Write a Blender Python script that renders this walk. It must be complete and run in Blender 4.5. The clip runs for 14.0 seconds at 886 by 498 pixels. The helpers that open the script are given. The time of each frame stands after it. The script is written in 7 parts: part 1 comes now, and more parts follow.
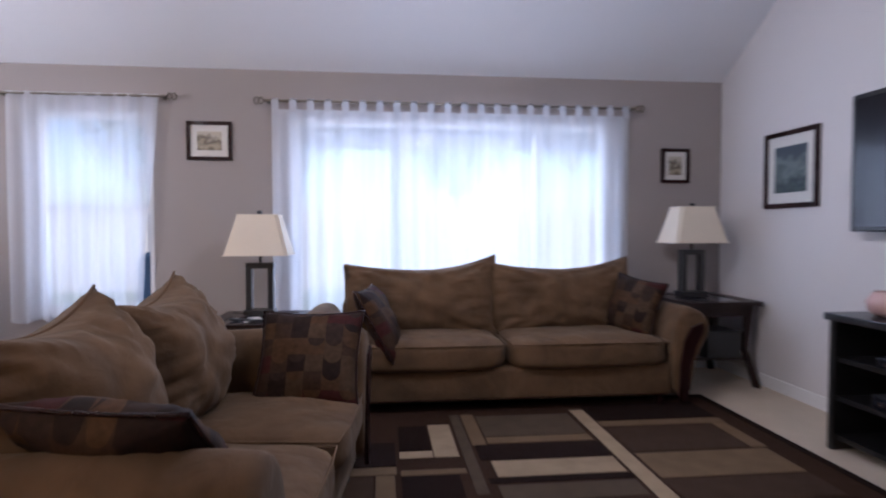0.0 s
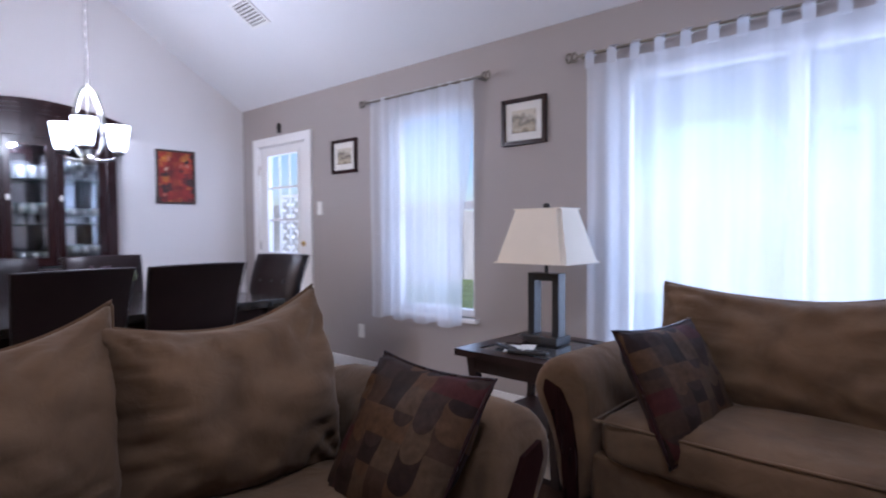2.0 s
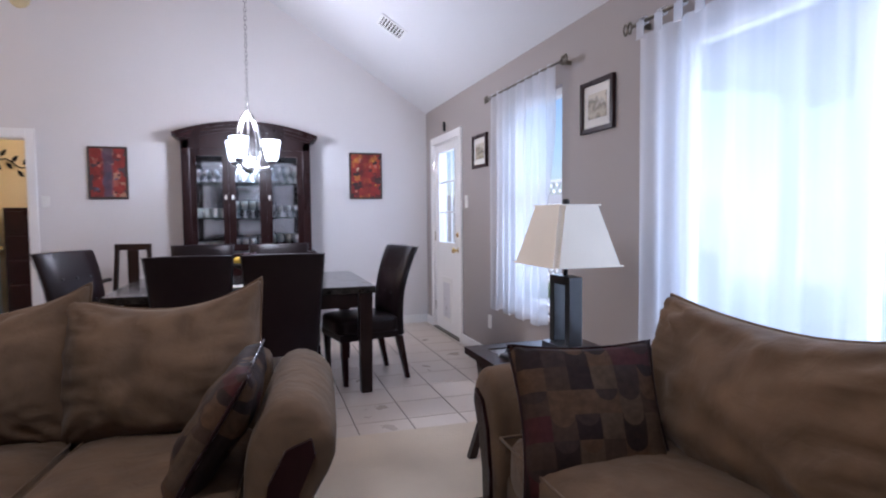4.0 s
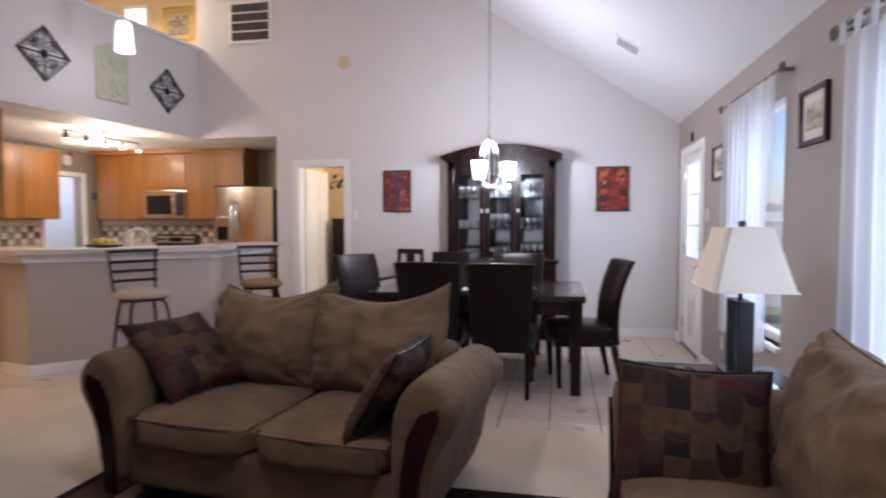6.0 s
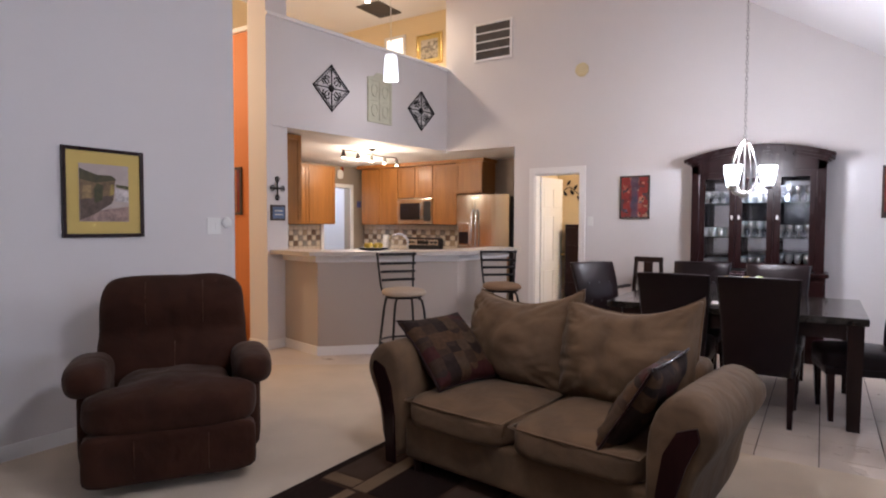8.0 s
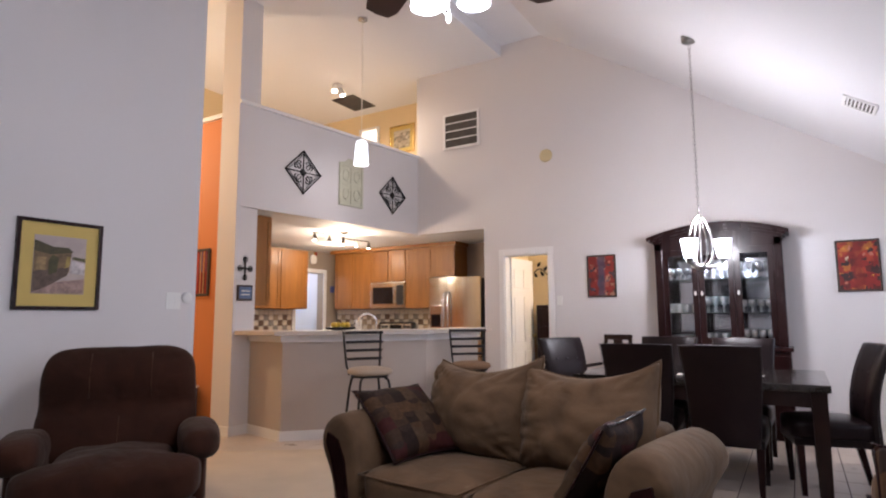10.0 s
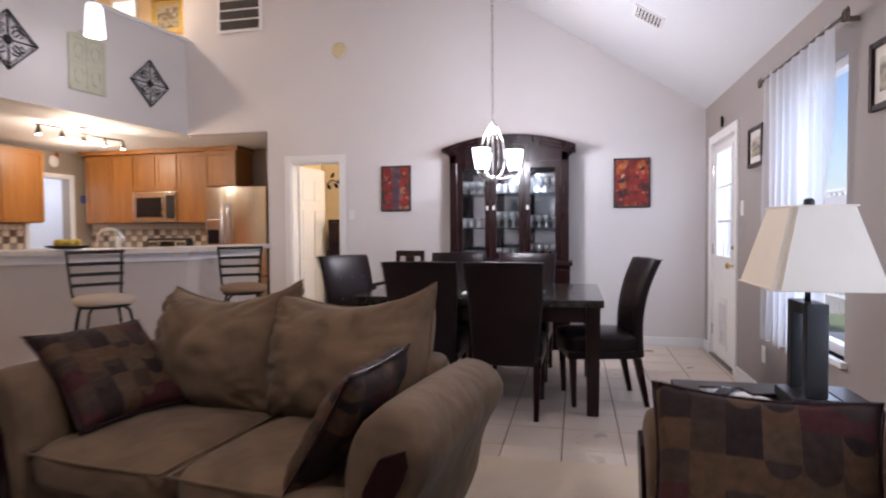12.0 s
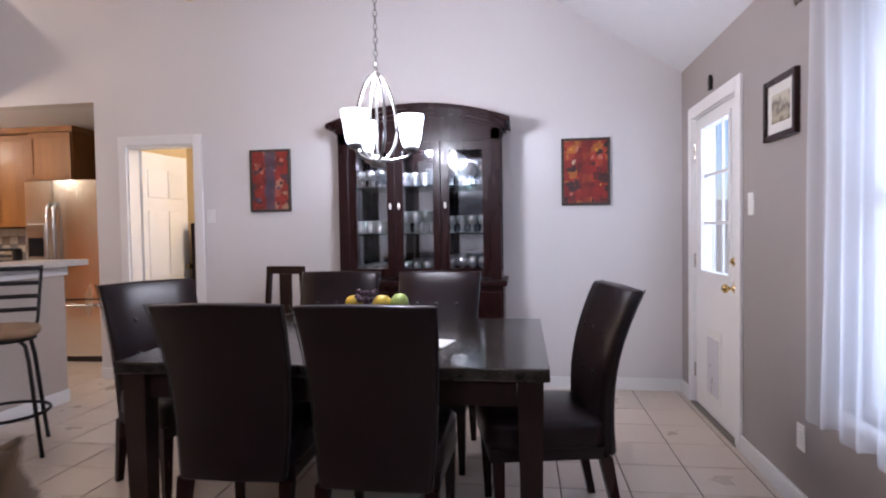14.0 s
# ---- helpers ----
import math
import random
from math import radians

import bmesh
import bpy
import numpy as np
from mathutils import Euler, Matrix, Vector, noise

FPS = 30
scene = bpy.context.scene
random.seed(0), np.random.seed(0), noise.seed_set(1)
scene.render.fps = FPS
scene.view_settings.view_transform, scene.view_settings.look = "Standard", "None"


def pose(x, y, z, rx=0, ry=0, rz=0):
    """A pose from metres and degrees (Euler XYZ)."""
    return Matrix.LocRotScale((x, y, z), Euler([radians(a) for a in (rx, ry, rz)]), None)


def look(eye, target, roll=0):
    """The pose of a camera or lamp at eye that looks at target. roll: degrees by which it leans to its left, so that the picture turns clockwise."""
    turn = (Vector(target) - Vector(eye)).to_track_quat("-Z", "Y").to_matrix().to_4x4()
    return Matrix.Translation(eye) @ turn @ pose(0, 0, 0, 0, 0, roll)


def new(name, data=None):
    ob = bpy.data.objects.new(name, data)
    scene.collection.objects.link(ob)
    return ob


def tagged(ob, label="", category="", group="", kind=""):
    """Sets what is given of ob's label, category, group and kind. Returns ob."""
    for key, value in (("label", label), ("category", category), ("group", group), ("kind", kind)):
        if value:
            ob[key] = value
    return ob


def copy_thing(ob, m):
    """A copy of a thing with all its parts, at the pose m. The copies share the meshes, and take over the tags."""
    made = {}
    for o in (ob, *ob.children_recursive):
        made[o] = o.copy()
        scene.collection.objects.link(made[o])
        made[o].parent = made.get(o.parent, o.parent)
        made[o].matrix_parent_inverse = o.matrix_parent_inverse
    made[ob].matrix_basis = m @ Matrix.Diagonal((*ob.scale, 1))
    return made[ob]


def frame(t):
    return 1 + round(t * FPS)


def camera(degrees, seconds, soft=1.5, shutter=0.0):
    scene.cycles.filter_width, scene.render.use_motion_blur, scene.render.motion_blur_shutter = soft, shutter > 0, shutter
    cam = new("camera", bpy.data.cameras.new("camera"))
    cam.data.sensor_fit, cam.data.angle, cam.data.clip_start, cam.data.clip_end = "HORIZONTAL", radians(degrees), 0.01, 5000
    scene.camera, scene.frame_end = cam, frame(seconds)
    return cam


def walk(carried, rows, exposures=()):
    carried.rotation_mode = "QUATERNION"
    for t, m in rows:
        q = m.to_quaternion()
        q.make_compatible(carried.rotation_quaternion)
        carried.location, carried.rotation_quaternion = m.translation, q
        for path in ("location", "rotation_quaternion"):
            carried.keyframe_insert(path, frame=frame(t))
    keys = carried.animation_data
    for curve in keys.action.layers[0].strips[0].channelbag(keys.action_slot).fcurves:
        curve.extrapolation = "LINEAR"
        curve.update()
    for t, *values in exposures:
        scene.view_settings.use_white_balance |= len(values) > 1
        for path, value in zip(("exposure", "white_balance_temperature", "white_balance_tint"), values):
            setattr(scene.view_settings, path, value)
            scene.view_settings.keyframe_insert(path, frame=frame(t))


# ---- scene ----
cam = camera(74.8, 14.0, 2.0, 0.5)
PATH = [
    (0, (0.471, -0.202, 1.196), (0.682, 1.786, 1.127), 0.0),
    (0.5, (0.669, 0.238, 1.165), (0.546, 2.233, 1.108), 0.2),
    (1, (0.859, 0.678, 1.198), (0.334, 2.606, 1.12), -0.4),
    (1.5, (1.093, 1.108, 1.204), (0.102, 2.843, 1.126), -0.6),
    (2, (1.301, 1.388, 1.2), (-0.056, 2.855, 1.127), -0.4),
    (4.5, (2.259, 2.832, 1.255), (0.298, 3.216, 1.161), -0.4),
    (5, (2.352, 3.007, 1.172), (0.357, 3.139, 1.104), 0.0),
    (5.5, (2.355, 3.182, 1.258), (0.359, 3.088, 1.169), 0.1),
    (6, (2.536, 3.191, 1.317), (0.578, 2.795, 1.227), -0.0),
    (6.5, (2.649, 3.218, 1.315), (0.754, 2.586, 1.237), 0.1),
    (7, (2.718, 3.134, 1.313), (0.884, 2.339, 1.235), 0.1),
    (7.5, (2.735, 3.111, 1.3), (0.992, 2.133, 1.221), 0.3),
    (8, (2.728, 3.112, 1.37), (1.056, 2.018, 1.286), 0.2),
    (10.5, (2.601, 3.244, 1.195), (0.891, 2.242, 1.467), -0.0),
    (11, (2.494, 3.183, 1.185), (0.692, 2.322, 1.297), -0.2),
    (11.5, (2.309, 3.195, 1.173), (0.417, 2.548, 1.151), -0.3),
    (12, (1.938, 3.204, 1.219), (-0.011, 2.758, 1.157), -0.4),
    (12.5, (1.502, 3.23, 1.257), (-0.461, 2.852, 1.192), -0.6),
    (13, (1.022, 3.236, 1.266), (-0.956, 2.946, 1.2), -0.6),
    (13.5, (0.573, 3.296, 1.285), (-1.407, 3.022, 1.221), -0.8),
    (14, (0.195, 3.296, 1.269), (-1.785, 3.02, 1.205), -0.9),
]
walk(cam, [(t, look(eye, target, roll)) for t, eye, target, roll in PATH],
     [(0.0, 0.02, 5450, 20), (2.2, 0.0, 5150, 19), (4.3, 0.1, 5350, 17), (8.0, 0.15, 5850, 18), (11.0, 0.2, 5900, 18), (14.0, 0.12, 5600, 19)])

# ---- world and light ----
world = bpy.data.worlds.new("sky")
scene.world = world
world.use_nodes = True
wn = world.node_tree
sky = wn.nodes.new("ShaderNodeTexSky")
sky.sky_type, sky.sun_disc, sky.sun_elevation, sky.sun_rotation = "NISHITA", False, radians(52), radians(208)
wn.links.new(sky.outputs[0], wn.nodes["Background"].inputs[0])
wn.nodes["Background"].inputs[1].default_value = 0.15


def lamp(name, kind, m, energy, colour, size=0.1, size_y=None, spot=None):
    data = bpy.data.lights.new(name, kind)
    data.energy, data.color = energy, colour
    if kind == "AREA":
        data.size = size
        if size_y:
            data.shape, data.size_y = "RECTANGLE", size_y
    elif kind == "SUN":
        data.angle = size
    else:
        data.shadow_soft_size = size
    if spot:
        data.spot_size, data.spot_blend = radians(spot), 0.6
    ob = new(name, data)
    ob.matrix_world = m
    return ob


WARM, NEUTRAL, COOL = (1.0, 0.79, 0.52), (1.0, 0.9, 0.8), (0.78, 0.87, 1.0)
lamp("sun", "SUN", look((0, 0, 0), (-0.35, 0.65, -1.0)), 5.0, (1.0, 0.95, 0.88), radians(0.5))
# daylight in the window openings
lamp("window_daylight", "AREA", look((1.07, 4.70, 1.17), (1.07, 0, 0.92)), 43, COOL, 2.4, 1.58)
lamp("window_daylight_small", "AREA", look((-1.71, 4.70, 1.30), (-1.71, 0, 1.05)), 8.5, COOL, 0.84, 1.3)
lamp("door_daylight", "AREA", look((-3.74, 4.70, 1.45), (-3.74, 0, 1.0)), 10, COOL, 0.9, 1.2)
# lamps of the place
lamp("chandelier_light", "POINT", pose(-2.75, 2.55, 2.0), 92, (1.0, 0.95, 0.91), 0.10)
lamp("fan_light", "POINT", pose(0.99, 2.24, 2.29), 48, (1.0, 0.95, 0.92), 0.12)
lamp("kitchen_track_light", "POINT", pose(-3.65, -2.3, 2.2), 55, WARM, 0.1)
# added fill for the rear of the kitchen, no fixture hangs here
lamp("kitchen_back_fill", "POINT", pose(-4.6, -3.2, 2.3), 25, WARM, 0.1)
lamp("pendant_light", "POINT", pose(-2.60, -1.10, 3.0), 5, NEUTRAL, 0.06)
lamp("upper_spot", "SPOT", look((-4.0, -2.62, 4.68), (-3.9, -2.2, 0.0)), 150, (1.0, 0.78, 0.52), 0.05, spot=165)
lamp("hall_light", "POINT", pose(-0.5, -3.9, 3.4), 125, (1.0, 0.75, 0.45), 0.1)
lamp("side_room_light", "POINT", pose(-4.95, 1.6, 2.2), 42, (1.0, 0.85, 0.62), 0.1)
lamp("laundry_light", "POINT", pose(-5.0, -5.4, 2.25), 38, (0.85, 0.93, 1.0), 0.15)
lamp("cabinet_light", "POINT", pose(-4.16, 2.52, 1.95), 36, (0.9, 0.95, 1.0), 0.04)


# ---- materials ----
def shader(name):
    m = bpy.data.materials.new(name)
    m.use_nodes = True
    return m, m.node_tree.nodes, m.node_tree.links, m.node_tree.nodes["Principled BSDF"]


def grained(name, colour, rough=0.6, spread=0.12, scale=3.0, fine=60.0, bump=0.1, metal=0.0, stretch=(1, 1, 1), coat=0.0, sheen=0.0, detail=6.0, vary=False):
    """A surface with broad stains, fine grain, a little relief and uneven gloss."""
    m, n, l, p = shader(name)
    tc, mp = n.new("ShaderNodeTexCoord"), n.new("ShaderNodeMapping")
    l.new(tc.outputs["Object"], mp.inputs[0])
    mp.inputs["Scale"].default_value = stretch
    if vary:
        oi, sh = n.new("ShaderNodeObjectInfo"), n.new("ShaderNodeMath")
        sh.operation = "MULTIPLY"
        sh.inputs[1].default_value = 37.0
        l.new(oi.outputs["Random"], sh.inputs[0])
        l.new(sh.outputs[0], mp.inputs["Location"])
    big, small = n.new("ShaderNodeTexNoise"), n.new("ShaderNodeTexNoise")
    big.inputs["Scale"].default_value, small.inputs["Scale"].default_value = scale, fine
    big.inputs["Detail"].default_value = detail
    for t in (big, small):
        l.new(mp.outputs[0], t.inputs["Vector"])
    mix = n.new("ShaderNodeMath")
    mix.operation = "MULTIPLY_ADD"
    l.new(small.outputs["Fac"], mix.inputs[0])
    mix.inputs[1].default_value = 0.4
    l.new(big.outputs["Fac"], mix.inputs[2])
    ramp = n.new("ShaderNodeValToRGB")
    l.new(mix.outputs[0], ramp.inputs[0])
    ramp.color_ramp.elements[0].position, ramp.color_ramp.elements[1].position = 0.42, 0.98
    ramp.color_ramp.elements[0].color = (*[c * (1 - spread) for c in colour], 1)
    ramp.color_ramp.elements[1].color = (*[min(1, c * (1 + spread)) for c in colour], 1)
    l.new(ramp.outputs[0], p.inputs["Base Color"])
    rr = n.new("ShaderNodeMapRange")
    l.new(big.outputs["Fac"], rr.inputs[0])
    rr.inputs[3].default_value, rr.inputs[4].default_value = max(0.02, rough - 0.08), min(1, rough + 0.08)
    l.new(rr.outputs[0], p.inputs["Roughness"])
    p.inputs["Metallic"].default_value = metal
    p.inputs["Coat Weight"].default_value = coat
    p.inputs["Sheen Weight"].default_value = sheen
    if bump:
        b = n.new("ShaderNodeBump")
        b.inputs["Strength"].default_value, b.inputs["Distance"].default_value = bump, 0.004
        l.new(small.outputs["Fac"], b.inputs["Height"])
        l.new(b.outputs[0], p.inputs["Normal"])
    return m


def glowing(name, colour, strength, base=(0.9, 0.9, 0.9)):
    m, n, l, p = shader(name)
    p.inputs["Base Color"].default_value = (*base, 1)
    p.inputs["Emission Color"].default_value = (*colour, 1)
    p.inputs["Emission Strength"].default_value = strength
    return m


def clear_glass(name, colour=(1, 1, 1), rough=0.0, shine=0.03):
    m, n, l, p = shader(name)
    out = n["Material Output"]
    tr, gl, mx, fr = n.new("ShaderNodeBsdfTransparent"), n.new("ShaderNodeBsdfGlossy"), n.new("ShaderNodeMixShader"), n.new("ShaderNodeLayerWeight")
    pw, sc = n.new("ShaderNodeMath"), n.new("ShaderNodeMath")
    pw.operation, sc.operation = "POWER", "MULTIPLY_ADD"
    pw.inputs[1].default_value, sc.inputs[1].default_value, sc.inputs[2].default_value = 5.0, 0.8, shine
    l.new(fr.outputs["Facing"], pw.inputs[0])
    l.new(pw.outputs[0], sc.inputs[0])
    tr.inputs[0].default_value = (*colour, 1)
    gl.inputs["Roughness"].default_value = rough
    l.new(sc.outputs[0], mx.inputs[0])
    l.new(tr.outputs[0], mx.inputs[1])
    l.new(gl.outputs[0], mx.inputs[2])
    l.new(mx.outputs[0], out.inputs[0])
    return m


def sheer_cloth(name):
    """Thin white voile: partly see-through, partly glowing with the light behind it."""
    m, n, l, p = shader(name)
    out = n["Material Output"]
    tc, wv = n.new("ShaderNodeTexCoord"), n.new("ShaderNodeTexNoise")
    mp = n.new("ShaderNodeMapping")
    mp.inputs["Scale"].default_value = (7, 1, 0.3)
    l.new(tc.outputs["Object"], mp.inputs[0])
    l.new(mp.outputs[0], wv.inputs["Vector"])
    wv.inputs["Scale"].default_value = 1.0
    tr, tl, df = n.new("ShaderNodeBsdfTransparent"), n.new("ShaderNodeBsdfTranslucent"), n.new("ShaderNodeBsdfDiffuse")
    tl.inputs[0].default_value = (0.78, 0.80, 0.84, 1)
    df.inputs[0].default_value = (0.85, 0.86, 0.9, 1)
    a, b = n.new("ShaderNodeMixShader"), n.new("ShaderNodeMixShader")
    a.inputs[0].default_value = 0.4
    l.new(tl.outputs[0], a.inputs[1])
    l.new(df.outputs[0], a.inputs[2])
    rg = n.new("ShaderNodeMapRange")
    l.new(wv.outputs["Fac"], rg.inputs[0])
    rg.inputs[1].default_value, rg.inputs[2].default_value, rg.inputs[3].default_value, rg.inputs[4].default_value = 0.3, 0.7, 0.48, 0.66
    l.new(rg.outputs[0], b.inputs[0])
    l.new(tr.outputs[0], b.inputs[1])
    l.new(a.outputs[0], b.inputs[2])
    l.new(b.outputs[0], out.inputs[0])
    return m


def suede(name, colour):
    """Brushed microfibre, whose nap shows lighter and darker strokes."""
    m, n, l, p = shader(name)
    tc = n.new("ShaderNodeTexCoord")
    a, b, c = n.new("ShaderNodeTexNoise"), n.new("ShaderNodeTexNoise"), n.new("ShaderNodeTexNoise")
    a.inputs["Scale"].default_value, a.inputs["Detail"].default_value, a.inputs["Distortion"].default_value = 3.8, 3.0, 0.5
    b.inputs["Scale"].default_value, b.inputs["Detail"].default_value, b.inputs["Distortion"].default_value = 9.0, 4.0, 0.5
    c.inputs["Scale"].default_value = 350.0
    for t in (a, b, c):
        l.new(tc.outputs["Object"], t.inputs["Vector"])
    add = n.new("ShaderNodeMath")
    add.operation = "MULTIPLY_ADD"
    l.new(b.outputs["Fac"], add.inputs[0])
    add.inputs[1].default_value = 0.6
    l.new(a.outputs["Fac"], add.inputs[2])
    ramp = n.new("ShaderNodeValToRGB")
    l.new(add.outputs[0], ramp.inputs[0])
    e = ramp.color_ramp.elements
    e[0].position, e[1].position = 0.62, 0.98
    e[0].color = (*[k * 0.80 for k in colour], 1)
    e[1].color = (*[k * 1.22 for k in colour], 1)
    l.new(ramp.outputs[0], p.inputs["Base Color"])
    p.inputs["Roughness"].default_value = 0.85
    p.inputs["Specular IOR Level"].default_value = 0.15
    p.inputs["Sheen Weight"].default_value = 0.10
    p.inputs["Sheen Roughness"].default_value = 0.5
    p.inputs["Sheen Tint"].default_value = (0.9, 0.8, 0.65, 1)
    # pulled creases in the cloth
    cr, ri = n.new("ShaderNodeTexNoise"), n.new("ShaderNodeMath")
    cr.inputs["Scale"].default_value, cr.inputs["Detail"].default_value, cr.inputs["Distortion"].default_value = 4.0, 2.0, 0.4
    l.new(tc.outputs["Object"], cr.inputs["Vector"])
    ri.operation = "MULTIPLY_ADD"
    ri.inputs[1].default_value = 0.35
    l.new(b.outputs["Fac"], ri.inputs[0])
    l.new(cr.outputs["Fac"], ri.inputs[2])
    bp = n.new("ShaderNodeBump")
    bp.inputs["Strength"].default_value, bp.inputs["Distance"].default_value = 0.5, 0.05
    l.new(ri.outputs[0], bp.inputs["Height"])
    bq = n.new("ShaderNodeBump")
    bq.inputs["Strength"].default_value, bq.inputs["Distance"].default_value = 0.15, 0.001
    l.new(c.outputs["Fac"], bq.inputs["Height"])
    l.new(bp.outputs[0], bq.inputs["Normal"])
    l.new(bq.outputs[0], p.inputs["Normal"])
    return m


def patchwork(name, colours, cell=0.09, circle=True):
    """Woven cushion cloth: squares in several colours with half circles laid over them, or an abstract painting."""
    m, n, l, p = shader(name)
    tc, sc = n.new("ShaderNodeTexCoord"), n.new("ShaderNodeVectorMath")
    sc.operation = "SCALE"
    sc.inputs["Scale"].default_value = 1 / cell
    l.new(tc.outputs["Object"], sc.inputs[0])
    fl, fr, wh, wh2 = n.new("ShaderNodeVectorMath"), n.new("ShaderNodeVectorMath"), n.new("ShaderNodeTexWhiteNoise"), n.new("ShaderNodeTexWhiteNoise")
    fl.operation, fr.operation = "FLOOR", "FRACTION"
    flat = n.new("ShaderNodeVectorMath")
    flat.operation = "MULTIPLY"
    flat.inputs[1].default_value = (1, 1, 0)
    l.new(sc.outputs[0], flat.inputs[0])
    l.new(flat.outputs[0], fl.inputs[0])
    l.new(flat.outputs[0], fr.inputs[0])
    l.new(fl.outputs[0], wh.inputs["Vector"])
    off = n.new("ShaderNodeVectorMath")
    off.inputs[1].default_value = (17.3, 5.1, 0)
    l.new(fl.outputs[0], off.inputs[0])
    l.new(off.outputs[0], wh2.inputs["Vector"])
    dist = n.new("ShaderNodeVectorMath")
    dist.operation = "DISTANCE"
    dist.inputs[1].default_value = (0.5, 0.0, 0) if circle else (0.4, 0.55, 0)
    l.new(fr.outputs[0], dist.inputs[0])
    lt = n.new("ShaderNodeMath")
    lt.operation = "LESS_THAN"
    lt.inputs[1].default_value = 0.48 if circle else 0.27
    l.new(dist.outputs["Value"], lt.inputs[0])
    mixv = n.new("ShaderNodeMix")
    some, both = n.new("ShaderNodeMath"), n.new("ShaderNodeMath")
    some.operation, both.operation = "GREATER_THAN", "MULTIPLY"
    some.inputs[1].default_value = 0.45 if circle else 0.2
    l.new(wh2.outputs["Value"], some.inputs[0])
    l.new(some.outputs[0], both.inputs[0])
    l.new(lt.outputs[0], both.inputs[1])
    l.new(both.outputs[0], mixv.inputs[0])
    l.new(wh.outputs["Value"], mixv.inputs[2])
    l.new(wh2.outputs["Value"], mixv.inputs[3])
    ramp = n.new("ShaderNodeValToRGB")
    ramp.color_ramp.interpolation = "CONSTANT"
    e = ramp.color_ramp.elements
    while len(e) < len(colours):
        e.new(0.5)
    for i, c in enumerate(colours):
        e[i].position, e[i].color = i / len(colours), (*c, 1)
    l.new(mixv.outputs[0], ramp.inputs[0])
    ns, mulc = n.new("ShaderNodeTexNoise"), n.new("ShaderNodeMix")
    ns.inputs["Scale"].default_value, ns.inputs["Detail"].default_value = 45.0, 5.0
    l.new(tc.outputs["Object"], ns.inputs["Vector"])
    mulc.data_type, mulc.blend_type = "RGBA", "OVERLAY"
    mulc.inputs[0].default_value = 0.6
    l.new(ramp.outputs[0], mulc.inputs[6])
    l.new(ns.outputs["Fac"], mulc.inputs[7])
    l.new(mulc.outputs[2], p.inputs["Base Color"])
    p.inputs["Roughness"].default_value = 0.75
    p.inputs["Specular IOR Level"].default_value = 0.15
    b = n.new("ShaderNodeBump")
    b.inputs["Strength"].default_value, b.inputs["Distance"].default_value = 0.2, 0.003
    l.new(ns.outputs["Fac"], b.inputs["Height"])
    l.new(b.outputs[0], p.inputs["Normal"])
    return m


PAINT = grained("white_wall_paint", (0.66, 0.63, 0.62), 0.7, 0.03, 0.7, 220, 0.12)
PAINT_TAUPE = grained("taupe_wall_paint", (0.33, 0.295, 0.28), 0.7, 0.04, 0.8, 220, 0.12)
PAINT_CEIL = grained("ceiling_paint", (0.74, 0.74, 0.76), 0.8, 0.02, 0.6, 160, 0.3)
PAINT_ORANGE = grained("orange_wall_paint", (0.55, 0.19, 0.055), 0.7, 0.05, 0.8, 200, 0.1)
PAINT_KITCHEN = grained("kitchen_wall_paint", (0.30, 0.24, 0.19), 0.7, 0.05, 0.8, 200, 0.1)
PAINT_CREAM = grained("cream_wall_paint", (0.74, 0.59, 0.35), 0.7, 0.03, 0.8, 200, 0.1)
PAINT_GREIGE = grained("greige_wall_paint", (0.44, 0.38, 0.33), 0.7, 0.04, 0.8, 220, 0.12)
TRIM = grained("white_trim_paint", (0.78, 0.77, 0.76), 0.4, 0.03, 2.0, 90, 0.05)
CARPET = grained("beige_carpet", (0.63, 0.53, 0.41), 0.95, 0.10, 2.2, 500, 0.9)
TILE = grained("ceramic_floor_tile", (0.56, 0.47, 0.39), 0.30, 0.04, 4.0, 30, 0.03, vary=True)
GROUT = grained("grout", (0.13, 0.10, 0.08), 0.9, 0.1, 8, 120, 0.2)
SUEDE = suede("taupe_microfibre", (0.110, 0.064, 0.033))
SUEDE_DARK = suede("dark_brown_microfibre", (0.034, 0.0112, 0.0058))
SUEDE_STITCH = suede("seam_thread", (0.075, 0.032, 0.018))
DARKWOOD = grained("espresso_wood", (0.017, 0.0075, 0.006), 0.34, 0.35, 5, 40, 0.08, stretch=(1, 1, 0.15), coat=0.04)
DARKWOOD.node_tree.nodes["Principled BSDF"].inputs["Specular IOR Level"].default_value = 0.25
REDWOOD = grained("dark_cherry_wood", (0.017, 0.0052, 0.0050), 0.28, 0.4, 5, 40, 0.06, stretch=(1, 1, 0.15), coat=0.06)
REDWOOD.node_tree.nodes["Principled BSDF"].inputs["Specular IOR Level"].default_value = 0.2
BLACKWOOD = grained("black_lacquered_wood", (0.012, 0.011, 0.011), 0.35, 0.3, 6, 60, 0.05, coat=0.2)
LEATHER = grained("black_leather", (0.0115, 0.0062, 0.0066), 0.31, 0.25, 6, 140, 0.2)
LEATHER.node_tree.nodes["Principled BSDF"].inputs["Specular IOR Level"].default_value = 0.2
CARPET.node_tree.nodes["Principled BSDF"].inputs["Specular IOR Level"].default_value = 0.1
GRANITE = grained("dark_granite", (0.024, 0.020, 0.017), 0.14, 0.8, 14, 90, 0.02, coat=0.12)
OAK = grained("honey_maple_wood", (0.27, 0.108, 0.020), 0.45, 0.25, 4, 30, 0.06, stretch=(3, 3, 0.25), coat=0.06)
